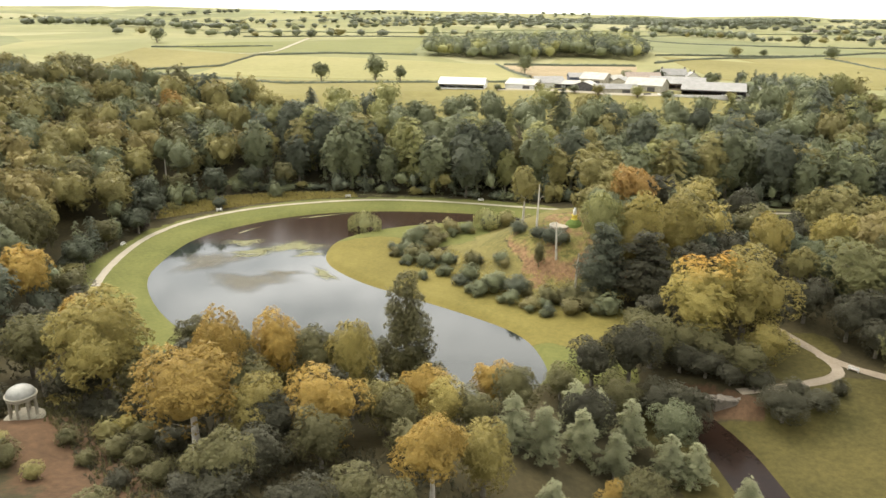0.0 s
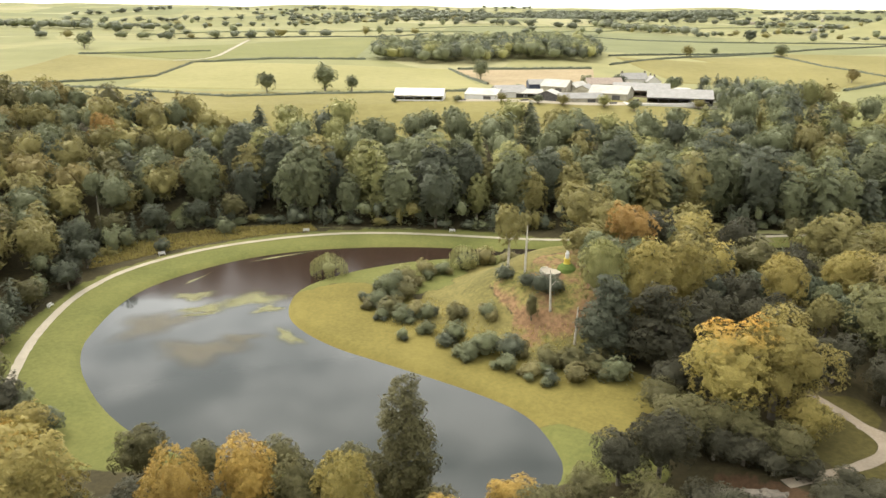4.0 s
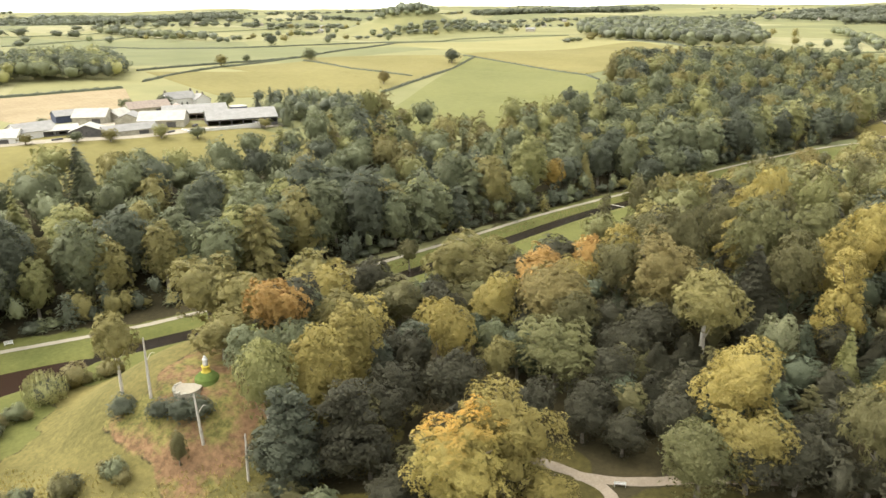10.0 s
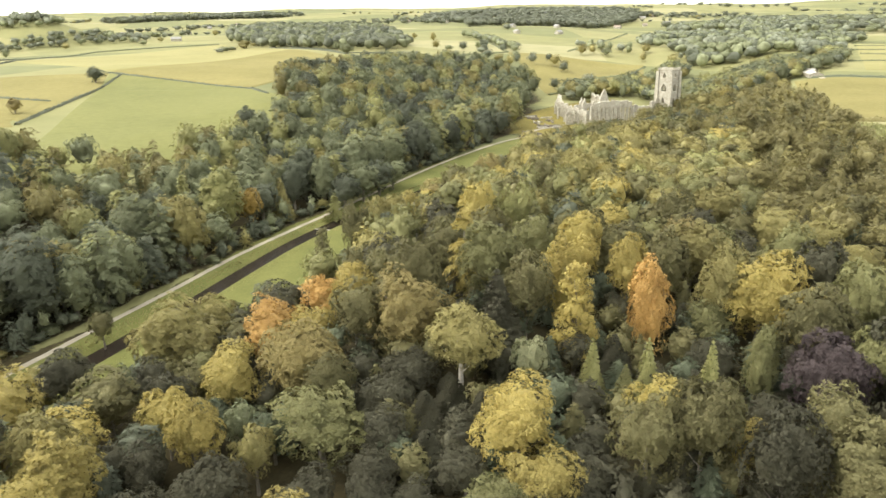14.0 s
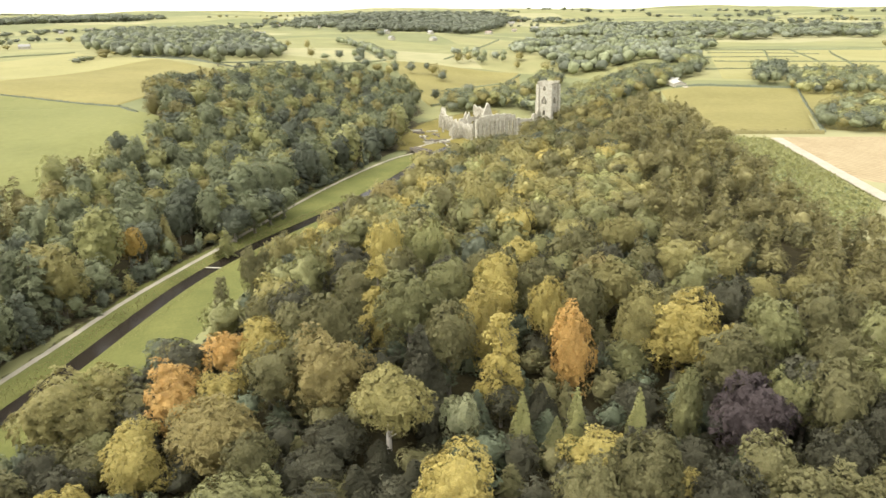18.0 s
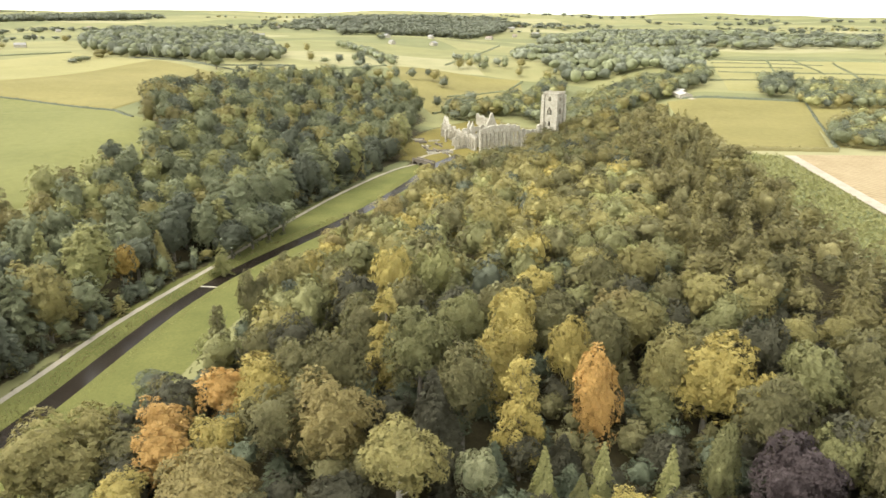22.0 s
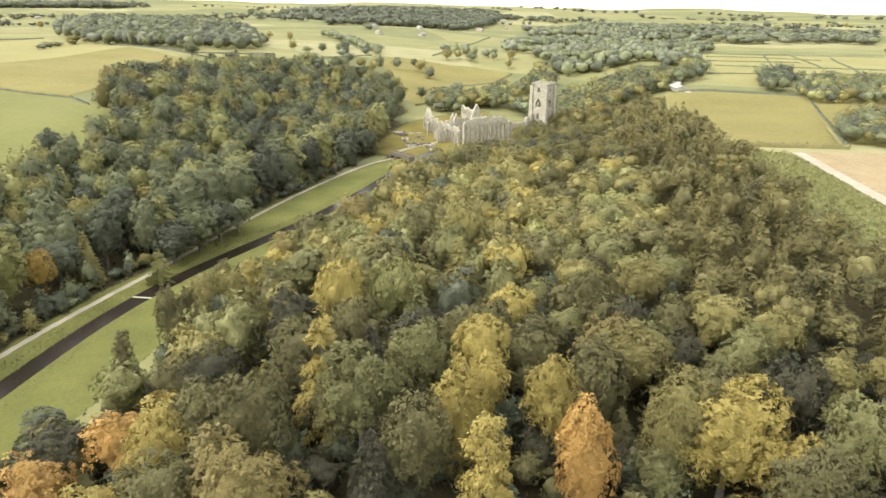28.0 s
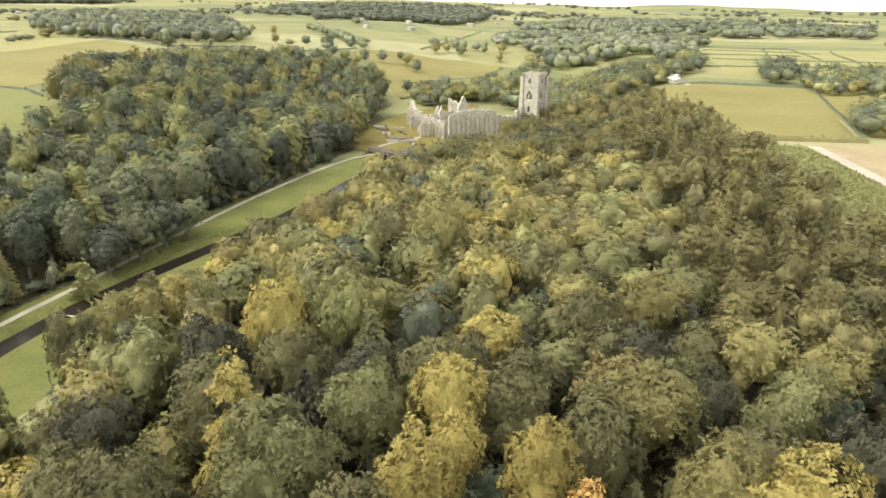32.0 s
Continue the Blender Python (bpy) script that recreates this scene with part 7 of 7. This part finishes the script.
for sx in (-1, 1):
    for sy in (-1, 1):
        for z0, z1, out in ((-1.5, 12, 2.6), (12, 24, 2.2), (24, TH - 1, 1.8)):
            bm = bmesh.new()
            box(bm, sx * (TW / 2 - 0.2), sy * (TW / 2 + 0.1), z0, out, out + 0.6, z1 - z0, 0, 0.1)
            part("buttress", bm, STONE, tower)
rng = random.Random(4)
for side in range(4):
    for k in range(7):
        bm = bmesh.new()
        box(bm, -TW / 2 + 0.9 + k * 1.78, -TW / 2 + 0.5, TH, 1.0, 0.8, rng.uniform(0.8, 1.5))
        bmesh.ops.rotate(bm, verts=bm.verts[:], cent=(0, 0, 0), matrix=Matrix.Rotation(side * math.pi / 2, 3, "Z"))
        part("merlon", bm, STONE, tower)
tagged(tower, "tall square pale stone tower with pointed windows", "tower")

# low foundations on the abbey lawn, and the bridge over the river
rng = random.Random(31)
found = new("foundation_walls")
for k in range(26):
    bm = bmesh.new()
    x, y = rng.uniform(462, 512), 0
    y = 262 + (x - 462) * 0.55 + rng.uniform(2, 20)
    box(bm, x, y, ground_z(x, y) - 0.4, rng.uniform(3, 9), rng.uniform(0.9, 1.3), rng.uniform(0.9, 2.0), rng.choice([0.57, 0.57 + 1.57]), 0.12)
    part("low_wall", bm, STONE if k % 3 == 0 else STONE_DARK, found)
tagged(found, "low grey stone foundation walls in the abbey lawn", "ruin")
bridge = thing("stone_bridge", 424, 270, 0.0, 1.05)
for k, x0 in enumerate((-9, -3, 3)):
    bm = bmesh.new()
    arch = [(x0 + 0.7, -1.5), (x0 + 0.7, 1.2)] + [(x0 + 3 - 2.3 * math.cos(a), 1.2 + 1.7 * math.sin(a)) for a in np.linspace(0.3, 2.84, 7)] + [(x0 + 5.3, 1.2), (x0 + 5.3, -1.5)]
    line = [(x0, -1.5)] + arch + [(x0 + 6, -1.5), (x0 + 6, 4.2), (x0, 4.2)]
    f = [bm.verts.new((px, -2, pz)) for px, pz in line]
    g = [bm.verts.new((px, 2, pz)) for px, pz in line]
    bm.faces.new(f)
    bm.faces.new(g[::-1])
    for i in range(len(line)):
        j = (i + 1) % len(line)
        bm.faces.new((f[j], f[i], g[i], g[j]))
    bmesh.ops.recalc_face_normals(bm, faces=bm.faces[:])
    bmesh.ops.triangulate(bm, faces=bm.faces[:])
    part("arch", bm, STONE_DARK, bridge)
for sy in (-1.85, 1.85):
    bm = bmesh.new()
    box(bm, 0, sy, 4.2, 18, 0.35, 0.8, 0, 0.06)
    part("parapet", bm, STONE_DARK, bridge)
tagged(bridge, "old grey stone bridge with dark arches below the abbey", "bridge")
ribbon("path_abbey", [(428, 276), (445, 283), (470, 276), (488, 268)], 3.0, 0.09, GRAVEL, "pale path towards the abbey", "path")
barn(716, 130, 24, 11, 3.2, 5.0, 0.3, TIN, STONE, "pale-roofed barn beside a field")
barn(738, 138, 18, 10, 4.0, 6.5, 1.2, TIN, STONE, "pale-roofed farm shed beyond the field", False, "farm_shed")
barn(742, 302, 16, 8, 4.0, 6.4, 0.2, TIN, STONE, "stone house among trees behind the abbey", False, "house")

# ---- the hazy distance: hedgerow trees, houses and woods ----
rng = random.Random(77)
rows = []
for _ in range(75):
    x, y = rng.uniform(-1500, 3000), rng.uniform(-700, 3200)
    if math.hypot(x - 100, y - 250) < 820 or (x < 0 and y < 500) or (x < 900 and y < -100):
        continue
    a, ln = rng.choice([0.35, 1.9, 0.6, 2.2]) + rng.uniform(-0.2, 0.2), rng.uniform(120, 420)
    k = int(ln / 26)
    for i in range(k):
        u = ln * i / k
        rows.append((x + math.cos(a) * u + rng.uniform(-5, 5), y + math.sin(a) * u + rng.uniform(-5, 5), rng.uniform(5, 13), rng.uniform(6, 13), "broad", rng.choice(["far", "mid", "far", "olive"])))
joined_wood("hedgerow_trees", rows, 50, 2.2, "scattered hedgerow trees in the far fields")
rows = []
for x, y, n, r in ((300, 1260, 4, 30), (340, 1130, 3, 20), (840, 1240, 9, 70), (960, 1230, 8, 60), (-380, 985, 3, 20), (-260, 900, 3, 12), (-420, 1050, 6, 80), (-120, 1050, 5, 50), (180, 1250, 6, 70), (500, 1080, 5, 60), (847, 423, 2, 8), (818, 453, 3, 12),
                   (787, 466, 4, 16), (901, 583, 6, 30), (1037, 714, 3, 20), (970, 569, 4, 20), (-600, 1300, 8, 90), (-200, 1500, 8, 110), (620, 1400, 8, 100)) + ((760, 560, 7, 30), (700, 500, 7, 26), (660, 440, 6, 26), (1000, 430, 5, 26), (1010, 330, 5, 24),
                   (820, 395, 2, 8), (690, 318, 5, 16), (650, 305, 4, 12), (620, 300, 3, 8)):
    for _ in range(n):
        rows.append((x + rng.gauss(0, r), y + rng.gauss(0, r), rng.uniform(9, 16), rng.uniform(5, 9), "broad", rng.choice(["mid", "far", "olive", "dark"])))
joined_wood("field_tree_clumps", rows, 380, 0.9, "clumps of trees among the far fields")
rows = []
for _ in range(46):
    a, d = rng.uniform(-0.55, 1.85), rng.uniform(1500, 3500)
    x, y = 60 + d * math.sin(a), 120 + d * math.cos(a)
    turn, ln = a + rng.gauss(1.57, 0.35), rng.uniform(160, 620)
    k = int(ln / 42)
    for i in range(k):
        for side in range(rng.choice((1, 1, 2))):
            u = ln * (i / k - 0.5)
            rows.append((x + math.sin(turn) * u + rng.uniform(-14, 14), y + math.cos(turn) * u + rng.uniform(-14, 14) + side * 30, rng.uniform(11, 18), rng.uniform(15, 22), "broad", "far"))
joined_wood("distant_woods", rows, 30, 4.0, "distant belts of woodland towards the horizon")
for k in range(44):
    a = 0.25 + 1.2 * rng.random()
    d = rng.uniform(1350, 2400)
    x, y = 60 + d * math.sin(a), 120 + d * math.cos(a)
    barn(x, y, rng.uniform(10, 20), rng.uniform(7, 10), 4.5, 7.5, rng.uniform(0, 3), rng.choice([SLATE, SLATE, RED_ROOF]), STONE, "small pale stone house in the far countryside", False, "house")
for line in ([(500, 950), (700, 1080), (880, 1010)], [(-420, 1000), (-300, 1180), (0, 1250)], [(60, 1150), (300, 1500), (700, 1600)], [(-100, 1400), (400, 1750)], [(640, 345), (700, 330), (860, 285)], [(760, 372), (850, 330), (960, 340)], [(930, 520), (1190, 700)],
             [(1000, 460), (1200, 480), (1500, 520)], [(780, -40), (1250, -60)], [(770, 40), (1260, 30)], [(1000, 100), (1000, -170)], [(700, 612), (930, 520)]):
    hedge(line, 2.0, 2.0, "mid", "long far field hedge")
